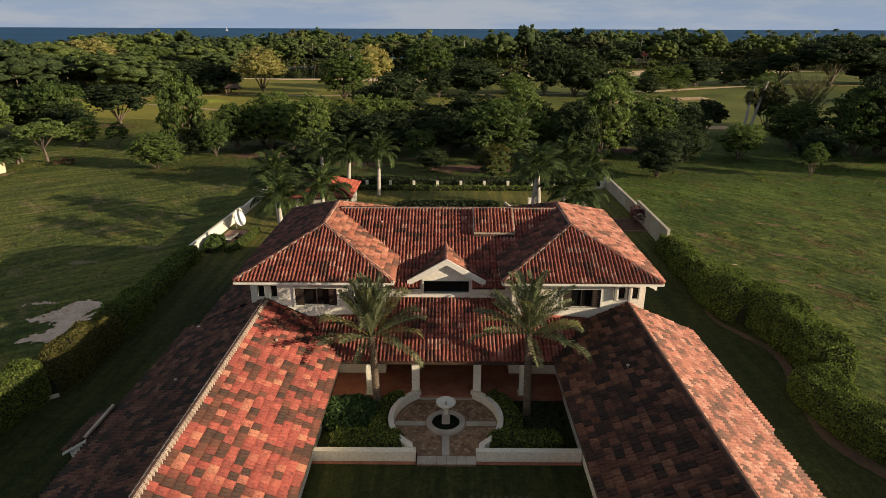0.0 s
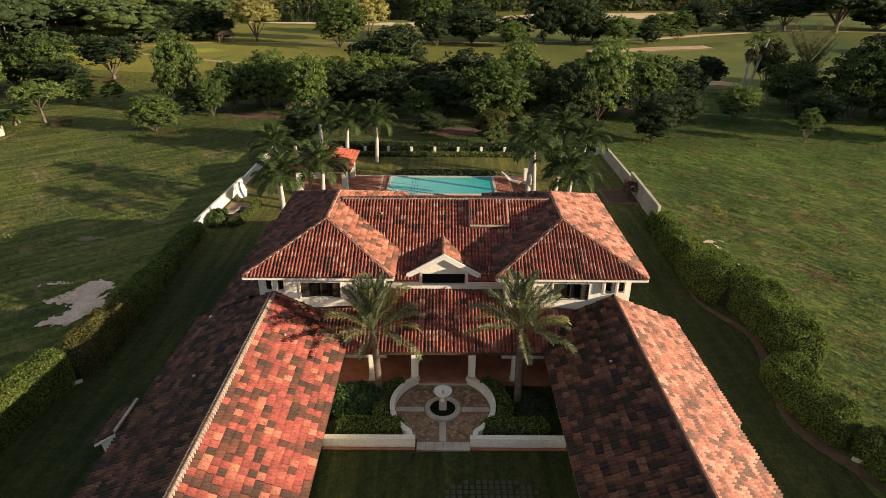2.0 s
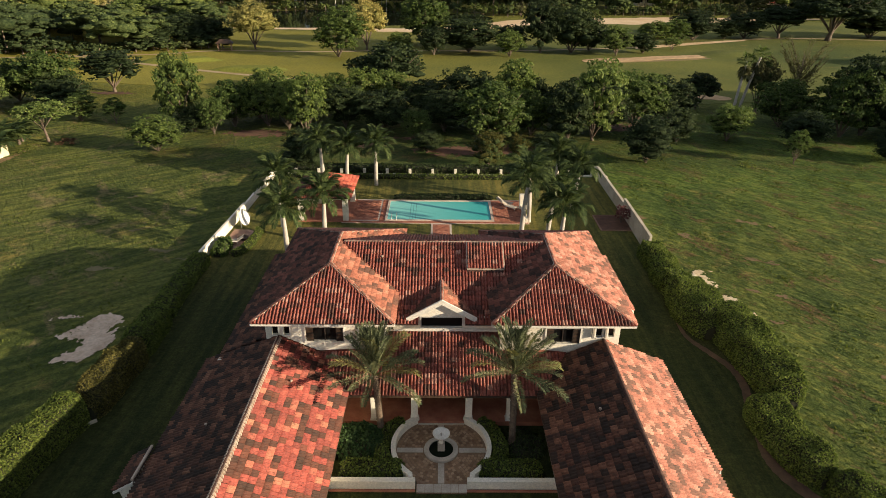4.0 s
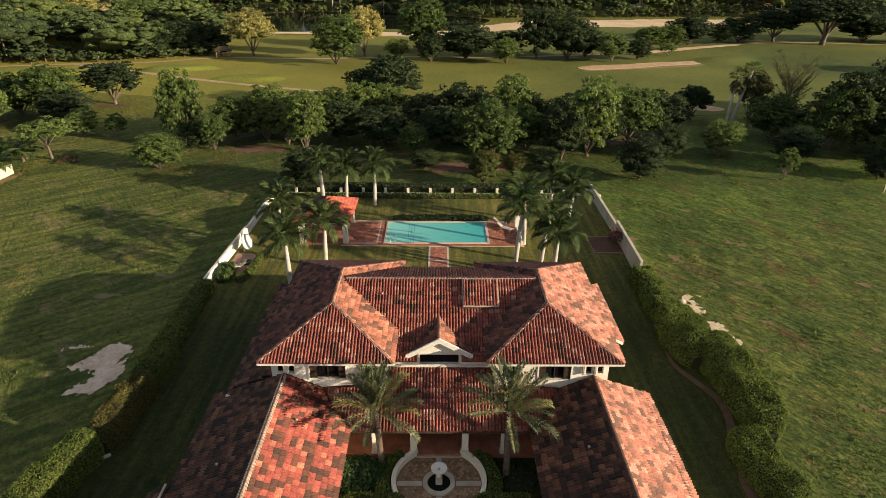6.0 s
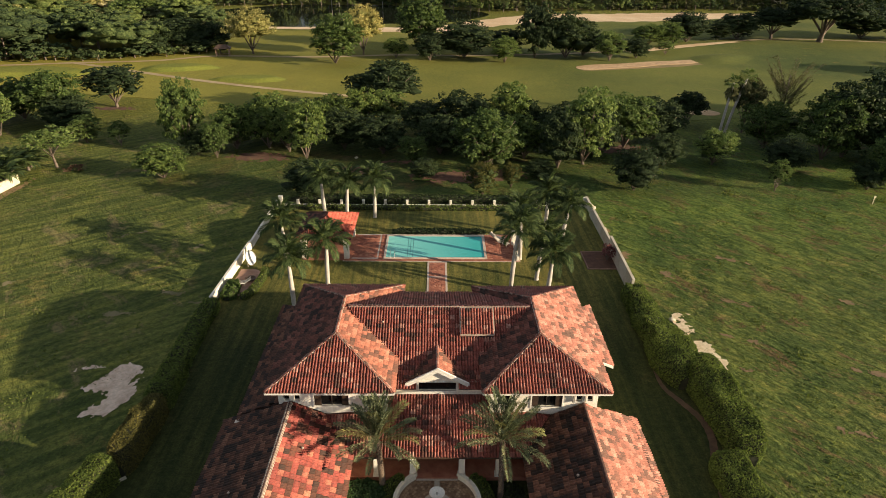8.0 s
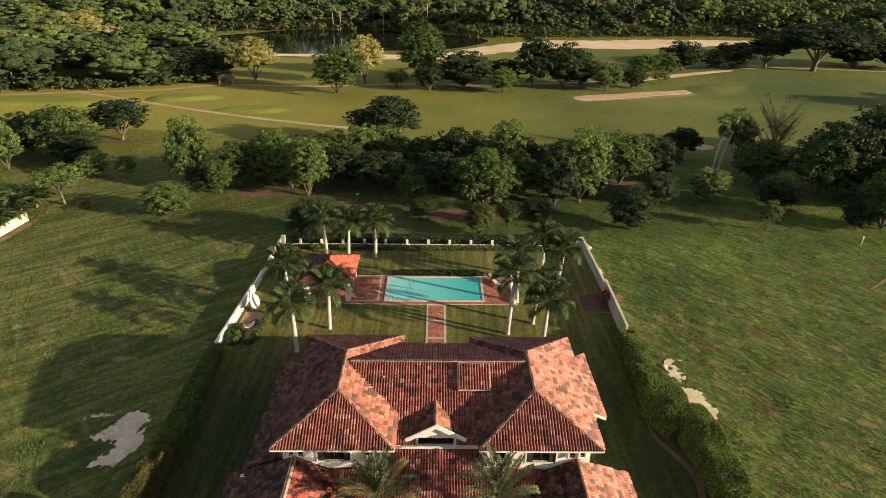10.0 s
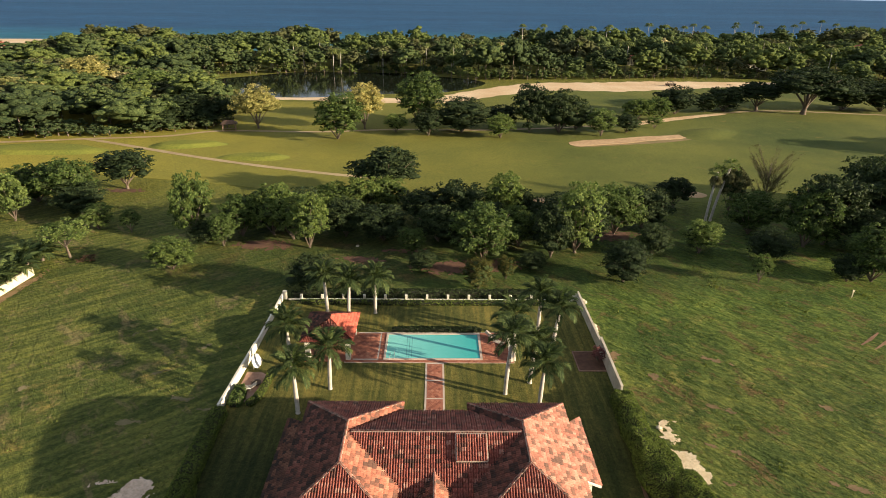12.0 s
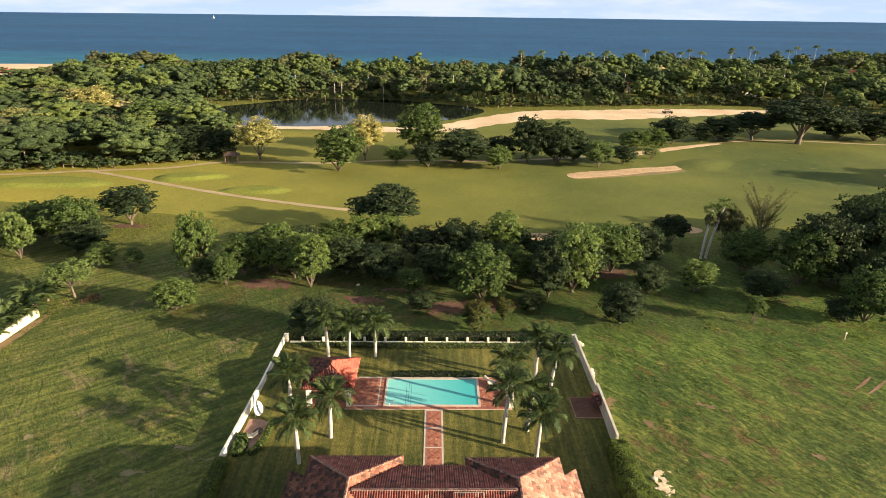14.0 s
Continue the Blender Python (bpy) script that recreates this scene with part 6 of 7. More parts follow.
M["frond_far"] = leaf_material("coconut palm frond", (0.045, 0.070, 0.022), (0.20, 0.23, 0.075), 0.3)
far_crowns = [coconut_crown(700 + k) for k in range(3)]
far_trunk = joined("trunk", [tube([(0, 0, -0.2), (0.2, 0.1, 0.5), (0.1, 0.3, 1.0)], [0.22, 0.17, 0.13], 7)], M["palmbark"])
rg = random.Random(77)
for k in range(64):
    if k < 20:      # in front of the lakeside woods
        x = -95 + 5.6 * k + rg.uniform(-3, 3)
        y, h = 306 + rg.uniform(0, 26), rg.uniform(8, 15)
    elif k < 44:    # through the woods of the east shore
        x = 30 + 10 * (k - 20) + rg.uniform(-6, 6)
        y, h = 300 + rg.uniform(0, 70), rg.uniform(11, 16)
    else:           # along the skyline of the headland
        x = 60 + 16 * (k - 44) + rg.uniform(-7, 7)
        y, h = float(coast(x)) - 18 - rg.uniform(0, 45), rg.uniform(16, 20)
    pl = thing("coconut_palm", "slender coconut palm rising over the shore woods", "palm", "palms along the shore", at=pose(x, y, 0, 0, 0, rg.uniform(0, 360)))
    place("trunk", far_trunk, pl, "", Matrix.Diagonal((1, 1, h, 1)))
    place("crown", far_crowns[k % 3], pl, "", pose(0.1, 0.3, h, 0, 0, 90 * (k % 4)) @ Matrix.Scale(rg.uniform(1.0, 1.3), 4))


def fan_palm(x, y, h, lean, seed):
    """A tall fan palm under a skirt of dry hanging leaves."""
    rng = np.random.default_rng(seed)
    t = thing("fan_palm", "leaning fan palm with a shaggy skirt of dry leaves", "palm", "shaggy fan palms", at=pose(x, y, 0))
    pts = [(lean[0] * u ** 1.4, lean[1] * u ** 1.4, h * u) for u in np.linspace(0, 1, 9)]
    place("trunk", joined("trunk", [tube([(p[0], p[1], p[2] - 0.1) for p in pts], [0.27 - 0.01125 * u for u in range(9)], 10)], M["palmbark"]), t)
    top = np.array(pts[-1])
    for name, n, lo, hi, mat in (("fan_leaves", 30, -0.35, 1.2, "leaf_mid"), ("dry_skirt", 34, -1.5, -0.5, "leaf_grey")):
        q = []
        for i in range(n):
            a, e = i * 2.4 + rng.uniform(-0.2, 0.2), rng.uniform(lo, hi)
            d = np.array([math.cos(a) * math.cos(e), math.sin(a) * math.cos(e), math.sin(e)])
            sd = np.cross(d, [0, 0, 1.0])
            sd /= np.linalg.norm(sd)
            hub = top + d * rng.uniform(0.7, 1.2) - np.array([0, 0, rng.uniform(0, 1.6) if hi < 0 else 0.0])
            for w in np.linspace(-1.3, 1.3, 9):
                f = d * math.cos(w) + sd * math.sin(w)
                n2 = np.cross(f, [0.2, 0.1, 1.0])
                n2 /= np.linalg.norm(n2)
                ln = rng.uniform(0.8, 1.1)
                q.append([hub, hub + f * ln * 0.6 + n2 * 0.09, hub + f * ln + np.array([0, 0, -0.28]), hub + f * ln * 0.6 - n2 * 0.09])
        tagged(place(name, quads_mesh(name, q, M[mat]), t), "dry grey hanging leaves" if hi < 0 else "green fan leaves", kind="stuff")
    return t


fan_palm(50.9, 83.2, 9.6, (1.0, 0.6), 5)
fan_palm(52.0, 83.6, 10.4, (2.4, 0.8), 6)


def feathery_tree(x, y, h, r, seed):
    """An open she-oak: upswept whippy branches with thin drooping needles."""
    rng = np.random.default_rng(seed)
    t = thing("tree", "open feathery grey green tree with upswept branches", "tree", at=pose(x, y, 0))
    bodies = [tube([(0, 0, -0.1), (0.15, 0, h * 0.4), (0, 0.1, h * 0.8)], [0.2, 0.13, 0.05], 8)]
    q = []
    for i in range(46):
        a, z0 = i * 2.4 + rng.uniform(-0.3, 0.3), h * rng.uniform(0.16, 0.62)
        ln = r * rng.uniform(0.6, 1.15)
        rise = ln * rng.uniform(0.8, 1.7)
        pts = [np.array([math.cos(a) * ln * u, math.sin(a) * ln * u, z0 + rise * u ** 1.25]) for u in np.linspace(0, 1, 5)]
        for p in pts:
            p[2] = min(p[2], h * rng.uniform(0.95, 1.05))
        bodies.append(tube([tuple(p) for p in pts], [0.05, 0.04, 0.03, 0.02, 0.01], 5))
        for k in range(120):
            u = rng.uniform(0.18, 1.0) * 4
            j = min(3, int(u))
            p = pts[j] + (pts[j + 1] - pts[j]) * (u - j)
            d = (pts[j + 1] - pts[j]) / (np.linalg.norm(pts[j + 1] - pts[j]) + 1e-6) * 0.7 + rng.normal(scale=0.45, size=3) + np.array([0, 0, -0.1])
            d *= rng.uniform(0.35, 0.75) / np.linalg.norm(d)
            w = np.cross(d, rng.normal(size=3))
            w *= 0.034 / np.linalg.norm(w)
            q.append([p, p + d * 0.5 + w, p + d, p + d * 0.5 - w])
    place("trunk", joined("trunk", bodies, M["bark"]), t)
    place("crown", quads_mesh("crown", q, M["leaf_grey"]), t)
    return t


feathery_tree(64.2, 88.6, 12.5, 4.4, 8)
for x, y, h, ln, sd in ((-3.5, 4.1, 3.9, (-0.25, 0.35), 3), (4.05, 3.5, 4.2, (0.0, 0.75), 4)):
    p = palm("date_palm", "date palm with a rough trunk in the entrance court", h, 0.19, 40, date_meshes, "boots", 0.0, sd, 0.05, ln, date_dry)
    p.matrix_basis = pose(x, y, 0.1)
    tagged(p, group="date palms in the court")
    # old leaf bases on the trunk
    bodies = []
    for k in range(300):
        u = k / 300
        a = radians(k * 137.5)
        c = Vector((ln[0] * u ** 1.6, ln[1] * u ** 1.6, h * u))
        out = Vector((math.cos(a), math.sin(a), 0))
        side = Vector((-math.sin(a), math.cos(a), 0))
        r = 0.185
        q = [c + out * (r - 0.03) - side * 0.05, c + out * (r - 0.03) + side * 0.05, c + out * (r + 0.022) + side * 0.03 + Vector((0, 0, 0.08)), c + out * (r + 0.022) - side * 0.03 + Vector((0, 0, 0.08)),
             c + out * (r - 0.05) + side * 0.035 + Vector((0, 0, 0.10)), c + out * (r - 0.05) - side * 0.035 + Vector((0, 0, 0.10))]
        bodies.append((q, [[0, 1, 2, 3], [3, 2, 4, 5]]))
    place("leaf_base_coat", joined("leaf_base_coat", bodies, M["boots"], False), p, "rough cut leaf bases")


# ---- hedges and shrubs ----
def hedge(name, label, line, widths, heights, mat, seed, per=300, size=0.11, category="hedge", lumps=0.12):
    """A clipped hedge along a line: a dark core with a coat of small leaves."""
    rng = np.random.default_rng(seed)
    pts = smooth_line(line, 8) if len(line) > 2 else [Vector(p) for p in np.linspace(line[0], line[1], 12)]
    n = len(pts)
    ws = np.interp(np.linspace(0, 1, n), np.linspace(0, 1, len(widths)), widths)
    hs = np.interp(np.linspace(0, 1, n), np.linspace(0, 1, len(heights)), heights)
    length = sum((pts[i + 1] - pts[i]).length for i in range(n - 1))
    rounded = lumps > 0.15
    shape = [(-1, 0.0), (-1.04, 0.35), (-0.98, 0.75), (-0.72, 0.97), (0, 1.0), (0.72, 0.97), (0.98, 0.75), (1.04, 0.35), (1, 0.0)]
    grid = []
    for i, p in enumerate(pts):
        d = (pts[min(i + 1, n - 1)] - pts[max(i - 1, 0)]).normalized()
        nr = Vector((-d.y, d.x))
        near = min(i, n - 1 - i) / (n - 1) * length / (0.5 * ws[i])
        endf = max(0.45, math.sqrt(1 - (1 - min(1.0, near)) ** 2)) if rounded else 1.0 - 0.35 * (i in (0, n - 1))
        row = []
        for a, b in shape:
            wob = 1 + lumps * noise.noise(Vector((p.x * 0.5 + a, p.y * 0.5, b * 2 + seed)))
            q = p + nr * (a * ws[i] / 2 * wob * endf)
            row.append(Vector((q.x, q.y, b * hs[i] * (1 + lumps * noise.noise(Vector((p.x * 0.7, p.y * 0.7, seed + a)))) * endf)))
        grid.append(row)
    k = len(shape)
    v = [q for row in grid for q in row]
    f = [[i * k + j, i * k + j + 1, (i + 1) * k + j + 1, (i + 1) * k + j] for i in range(n - 1) for j in range(k - 1)]
    f += [list(range(k - 1, -1, -1)), [(n - 1) * k + j for j in range(k)]]
    t = thing(name, label, category, kind="")
    core = [Vector((q.x, q.y, q.z)) for q in v]
    cen = [sum((g for g in row), Vector()) / k for row in grid]
    core = [cen[i // k] + (q - cen[i // k]) * 0.93 for i, q in enumerate(core)]
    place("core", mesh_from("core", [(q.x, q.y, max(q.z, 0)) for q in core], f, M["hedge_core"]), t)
    V = np.array([tuple(q) for q in v])
    Q = np.array([[i * k + j, i * k + j + 1, (i + 1) * k + j + 1, (i + 1) * k + j] for i in range(n - 1) for j in range(k - 1)])
    area = np.linalg.norm(np.cross(V[Q[:, 1]] - V[Q[:, 0]], V[Q[:, 3]] - V[Q[:, 0]]), axis=1)
    tot = int(min(60000, area.sum() * per))
    pick = rng.choice(len(Q), tot, p=area / area.sum())
    s, u = rng.uniform(size=(2, tot, 1))
    P = (V[Q[pick, 0]] * (1 - s) + V[Q[pick, 1]] * s) * (1 - u) + (V[Q[pick, 3]] * (1 - s) + V[Q[pick, 2]] * s) * u
    P += rng.normal(scale=min(0.05, size * 0.5), size=P.shape)
    P[:, 2] = np.maximum(P[:, 2], 0.05)
    tagged(place("foliage", quads_mesh("foliage", leaf_cards(P, size, rng, 0.25, 0.6), M[mat]), t), kind="stuff")
    return t


hedge("hedge", "long clipped green boundary hedge", [(-21.45, 26.2), (-21.5, 21), (-21.3, 16.0)], [1.4, 1.5, 1.7], [1.25, 1.3], "leaf_hedge", 1, 170, 0.09, lumps=0.18)
hedge("hedge", "rounded clipped boundary hedge in part shade", [(-21.15, 16.4), (-21.0, 13.8), (-20.95, 11.2)], [1.7, 1.9], [1.75, 1.95], "leaf_hedge", 2, 360, 0.066, lumps=0.24)
hedge("hedge", "clipped boundary hedge with a browned sunlit top", [(-20.85, 11.8), (-20.85, 8.5), (-20.95, 5.2)], [1.6, 1.65, 1.6], [2.15, 2.15], "leaf_hedge_brown", 9, 400, 0.062, lumps=0.22)
hedge("hedge", "clipped yellow-green boundary hedge", [(-21.5, 5.4), (-22.0, 2.9), (-22.5, 0), (-23.4, -7)], [1.7, 1.8, 1.9], [2.35, 2.45], "leaf_hedge", 3, 440, 0.062, lumps=0.18)
hedge("hedge", "tall clipped hedge along the boundary", [(19.4, 28.8), (19.4, 24), (19.5, 19.8)], [2.0, 2.4, 2.7], [1.7, 2.0], "leaf_hedge", 4, 220, 0.085, lumps=0.30)
hedge("hedge", "rounded dark green boundary hedge", [(19.7, 20.8), (19.75, 17.3), (19.9, 14.0)], [3.0, 3.5, 3.1], [2.5, 2.5], "leaf_hedge", 5, 300, 0.072, lumps=0.26)
hedge("hedge", "rounded dark green boundary hedge with a curved end", [(21.0, 16.6), (21.35, 12.5), (21.5, 9.0), (21.2, 6.1)], [2.7, 2.8, 2.6, 2.2], [2.5, 2.2], "leaf_hedge", 6, 330, 0.070, lumps=0.24)
hedge("hedge", "big rounded sunlit boundary hedge", [(19.5, 6.7), (19.6, 3.2), (20.3, 0.2)], [2.2, 2.4, 2.1], [1.8, 1.8], "leaf_hedge", 7, 460, 0.060, lumps=0.22)
hedge("hedge", "rounded boundary hedge beside the lawn", [(21.0, 0.6), (21.4, -2.5), (21.9, -6)], [1.9, 2.2], [1.6, 1.6], "leaf_hedge", 8, 420, 0.062, lumps=0.24)
for x, y, tn in ((-20.7, 4.9, 40), (20.1, -0.75, -30)):
    st = thing("wall_stub", "short pale wall stub showing under the hedge", "wall", at=pose(x, y, 0, 0, 0, tn))
    part("wall_body", box_bm(-0.3, -0.08, 0, 0.3, 0.08, 0.2, 0.02), M["dirtywall"], st)
for s in (-1, 1):
    hedge("low_hedge", "low clipped hedge behind the white wall", [(s * 5.4, 1.15), (s * 2.0, 1.15)], [1.1, 1.0], [0.72, 0.72], "leaf_hedge", 11 + s, 420, 0.07, lumps=0.05)
    hedge("low_hedge", "low curved hedge round the court wall", [(s * 3.0, 1.5), (s * 3.35, 2.7), (s * 2.9, 4.2), (s * 2.2, 4.8)], [0.7, 0.7], [0.66, 0.66], "leaf_hedge", 14 + s, 420, 0.07, lumps=0.05)
hedge("shrub_bed", "bed of glossy dark green shrubs in the court", [(-4.75, 1.9), (-4.7, 3.2), (-4.6, 4.6)], [2.2, 2.3, 2.0], [0.75, 0.85, 0.9], "leaf_shrub", 17, 260, 0.13, "shrubs", 0.4)
hedge("shrub_bed", "bed of dark shrubs in the shade of the court", [(4.8, 1.9), (4.8, 3.2), (4.8, 4.6)], [1.9, 2.0, 1.9], [0.22, 0.25, 0.25], "leaf_dark", 18, 200, 0.08, "shrubs", 0.3)

# ---- garden walls, fence and pool garden ----
def wall_line(name, label, a, b, h, thick, mat, cap=0.06):
    a, b = Vector((*a, 0)), Vector((*b, 0))
    t = thing(name, label, "garden wall", kind="structure")
    beam("wall_body", a + Vector((0, 0, h / 2 - 0.03)), b + Vector((0, 0, h / 2 - 0.03)), thick, h + 0.06, mat, t)
    beam("coping", a + Vector((0, 0, h + cap / 2)), b + Vector((0, 0, h + cap / 2)), thick + 0.05, cap, mat, t)
    return t


wall_line("boundary_wall", "white boundary wall beside the lawn", (-21.0, 51.0), (-21.2, 38.0), 0.85, 0.18, M["white"])
wall_line("boundary_wall", "white boundary wall behind the dish", (-21.2, 38.0), (-21.7, 26.0), 1.05, 0.18, M["white"])
wall_line("boundary_wall", "weathered pale boundary wall beside the field", (19.75, 50.9), (19.7, 38.0), 1.4, 0.22, M["dirtywall"])
wall_line("boundary_wall", "weathered pale boundary wall by the planting bed", (19.7, 38.0), (19.45, 28.2), 1.9, 0.22, M["dirtywall"])
wall_line("boundary_wall", "sunlit cream wall at the edge of the field", (-61.0, 40.0), (-59.6, 58.2), 1.25, 0.3, M["cream"])
for x, y in ((-20.7, 51.0), (19.7, 51.0)):
    g = thing("gate_pier", "white corner pier of the garden wall", "pier", at=pose(x, y, 0))
    part("pier", box_bm(-0.26, -0.22, 0, 0.26, 0.22, 1.15, 0.02), M["white"], g)
    part("pier_cap", box_bm(-0.31, -0.27, 1.15, 0.31, 0.27, 1.22, 0.02), M["white"], g)
curb("fence_plinth", [(-20.2, 50.7), (19.2, 50.7)], 0.2, 0, 0.22, M["white"], "low white plinth of the rear fence", "plinth")
post = thing("fence_post", "short white fence post between hedges", "fence post", "rear fence posts", at=pose(-18.4, 50.7, 0.2))
part("post_body", box_bm(-0.16, -0.16, 0, 0.16, 0.16, 0.62, 0.015), M["white"], post)
part("post_cap", box_bm(-0.17, -0.17, 0.62, 0.17, 0.17, 0.66, 0.01), M["white"], post)
for k in range(1, 14):
    copy_thing(post, pose(-18.4 + 2.885 * k, 50.7, 0.2))
hedge("hedge", "low dark hedge behind the rear fence", [(-20, 51.9), (0, 51.9), (19, 51.9)], [1.6, 1.6], [1.0, 1.0], "leaf_dark", 21, 60, 0.14)
hedge("hedge", "low dark hedge before the rear fence", [(-19.6, 49.7), (0, 49.6), (17.5, 49.7)], [0.9, 0.9], [0.5, 0.5], "leaf_hedge", 22, 60, 0.13)
hedge("hedge", "low dark hedge along the pool's far side", [(-5.4, 42.35), (0, 42.4), (5.8, 42.35)], [0.7, 0.7], [0.55, 0.6], "leaf_dark", 23, 110, 0.12)

PX0, PX1, PY0, PY1 = -5.72, 5.28, 36.05, 41.4
M["pool_line"] = plain("dark teal tile line", (0.02, 0.11, 0.12), (0.03, 0.15, 0.16), 2.0, 0.4)
pool = thing("swimming_pool", "rectangular turquoise swimming pool with pale coping", "pool", kind="structure")
for a in ((PX0 - 0.25, PY0 - 0.25, PX1 + 0.25, PY0), (PX0 - 0.25, PY1, PX1 + 0.25, PY1 + 0.25), (PX0 - 0.25, PY0, PX0, PY1), (PX1, PY0, PX1 + 0.25, PY1)):
    part("coping", box_bm(a[0], a[1], 0.0, a[2], a[3], 0.16, 0.02), M["concrete"], pool, "pale stone coping")
part("basin_floor", box_bm(PX0, PY0, 0.006, PX1, PY1, 0.03), M["pool_tile"], pool, "pale turquoise pool bottom")
part("water_surface", box_bm(PX0, PY0, 0.035, PX1, PY1, 0.09), M["pool_water"], pool, "calm turquoise water")
for k in range(3):
    part("step_edge", box_bm(PX0 + 2.35 + 0.30 * k, PY0 + 0.15, 0.085, PX0 + 2.385 + 0.30 * k, PY1 - 0.5, 0.094), M["pool_line"], pool, "dark line of a submerged step")
for sx, sy in ((PX0 + 0.5, PY0 + 0.1),):
    pts = [(sx, sy - 0.3, 0.1), (sx, sy - 0.2, 0.7), (sx, sy + 0.3, 0.75), (sx, sy + 0.7, 0.1)]
    place("hand_rail", joined("rail", [tube(pts, [0.025] * 4, 6), tube([(a + 0.5, b, c) for a, b, c in pts], [0.025] * 4, 6)], M["metal_white"]), pool, "pale metal pool ladder rail")


def brick_field(parent, x0, y0, x1, y1, z, diag=False, step=0.42):
    """Paving squares, set on the bias or straight."""
    bodies = []
    rg = random.Random(int(x0 * 10 + y0))
    n = int(max(x1 - x0, y1 - y0) * 1.5 / step) + 2
    for i in range(-n, n):
        for j in range(-n, n):
            if diag:
                cx, cy = (x0 + x1) / 2 + (i + j) * step * 0.7071, (y0 + y1) / 2 + (i - j) * step * 0.7071
            else:
                cx, cy = x0 + (i + 0.5) * step, y0 + (j + 0.5) * step * 0.6
            if not (x0 + step * 0.3 < cx < x1 - step * 0.3 and y0 + step * 0.3 < cy < y1 - step * 0.3):
                continue
            h = step * 0.45
            q = [(-h, 0), (0, -h), (h, 0), (0, h)] if diag else [(-h, -h * 0.55), (h, -h * 0.55), (h, h * 0.55), (-h, h * 0.55)]
            if diag:
                q = [(a * 1.35, b * 1.35) for a, b in q]
            zz = z + rg.uniform(-0.004, 0.006)
            v = [(cx + a, cy + b, z - 0.03) for a, b in q] + [(cx + a * 0.93, cy + b * 0.93, zz) for a, b in q]
            bodies.append((v, [[4, 5, 6, 7]] + [[k, (k + 1) % 4, 4 + (k + 1) % 4, 4 + k] for k in range(4)]))
    ob = place("paving_bricks", joined("paving_bricks", bodies, M["bricks"], False), parent)
    tagged(ob, kind="stuff")


M["bricks"] = fresh("mixed red paving bricks")
_t = M["bricks"].node_tree
_r = ramp(_t, [(0.0, (0.20, 0.065, 0.04)), (0.5, (0.34, 0.115, 0.065)), (1.0, (0.46, 0.20, 0.12))])
_t.links.new(_t.nodes.new("ShaderNodeNewGeometry").outputs["Random Per Island"], _r.inputs[0])
finish(M["bricks"], _r.outputs[0], 0.85, noise_of(_t, 20.0), 0.006)

deck = thing("pool_deck", "red brick pool deck with pale borders", "paving", kind="structure")
slab("deck_base", [(-10.4, 35.2), (9.2, 35.2), (9.2, 42.0), (-10.4, 42.0)], 0.0, 0.07, M["concrete"], deck)
for x0, y0, x1, y1, dg in ((-9.7, 36.0, -6.75, 41.7, True), (-6.55, 35.75, -6.0, 41.9, False), (5.6, 35.7, 8.9, 41.9, False), (-10.3, 35.25, 9.1, 35.75, False)):
    slab("brick_bed", [(x0, y0), (x1, y0), (x1, y1), (x0, y1)], 0.06, 0.078, M["brick"], deck)
    brick_field(deck, x0, y0, x1, y1, 0.095, dg, 0.46 if dg else 0.3)
gpath = thing("garden_path", "garden path of red brick panels in pale borders", "path", kind="structure")
slab("path_base", [(-1.06, 18.6), (1.06, 18.6), (1.06, 35.15), (-1.06, 35.15)], 0.0, 0.06, M["concrete"], gpath)
for k in range(5):
    y0 = 18.75 + 3.28 * k
    slab("brick_bed", [(-0.86, y0), (0.86, y0), (0.86, y0 + 3.08), (-0.86, y0 + 3.08)], 0.05, 0.068, M["brick"], gpath)
    brick_field(gpath, -0.86, y0, 0.86, y0 + 3.08, 0.085, True, 0.36)

gz = thing("gazebo", "open pool gazebo with a red tiled hip roof", "gazebo")
hip_roof(-15.3, -9.3, 35.2, 42.1, 38.2, 39.1, 2.75, 4.1, -12.3, "hipped roof slope of bright red tiles", gz)
for x in (-14.6, -10.0):
    for y in (35.9, 41.4):
        c = part("column", box_bm(x - 0.28, y - 0.28, 0, x + 0.28, y + 0.28, 2.65, 0.02), M["white"], gz, "square white column")
for a, b in (((-14.8, 35.7), (-9.8, 35.7)), ((-14.8, 41.6), (-9.8, 41.6)), ((-14.8, 35.7), (-14.8, 41.6)), ((-9.8, 35.7), (-9.8, 41.6))):
    beam("ring_beam", (*a, 2.58), (*b, 2.58), 0.25, 0.25, M["trim"], gz)
part("gazebo_floor", box_bm(-15.0, 35.4, 0, -9.5, 41.9, 0.12), M["brick"], gz)
part("bar_counter", box_bm(-14.4, 40.4, 0.12, -12.2, 41.1, 1.1, 0.02), M["white"], gz)
wl2 = thing("screen_wall", "small white stepped wall at the end of the deck", "wall", at=pose(8.9, 38.4, 0))
part("wall_body", box_bm(-0.12, -3.0, 0, 0.12, 1.2, 0.5, 0.01), M["white"], wl2)
part("pier", box_bm(-0.3, 0.9, 0, 0.55, 1.5, 1.7, 0.02), M["white"], wl2)

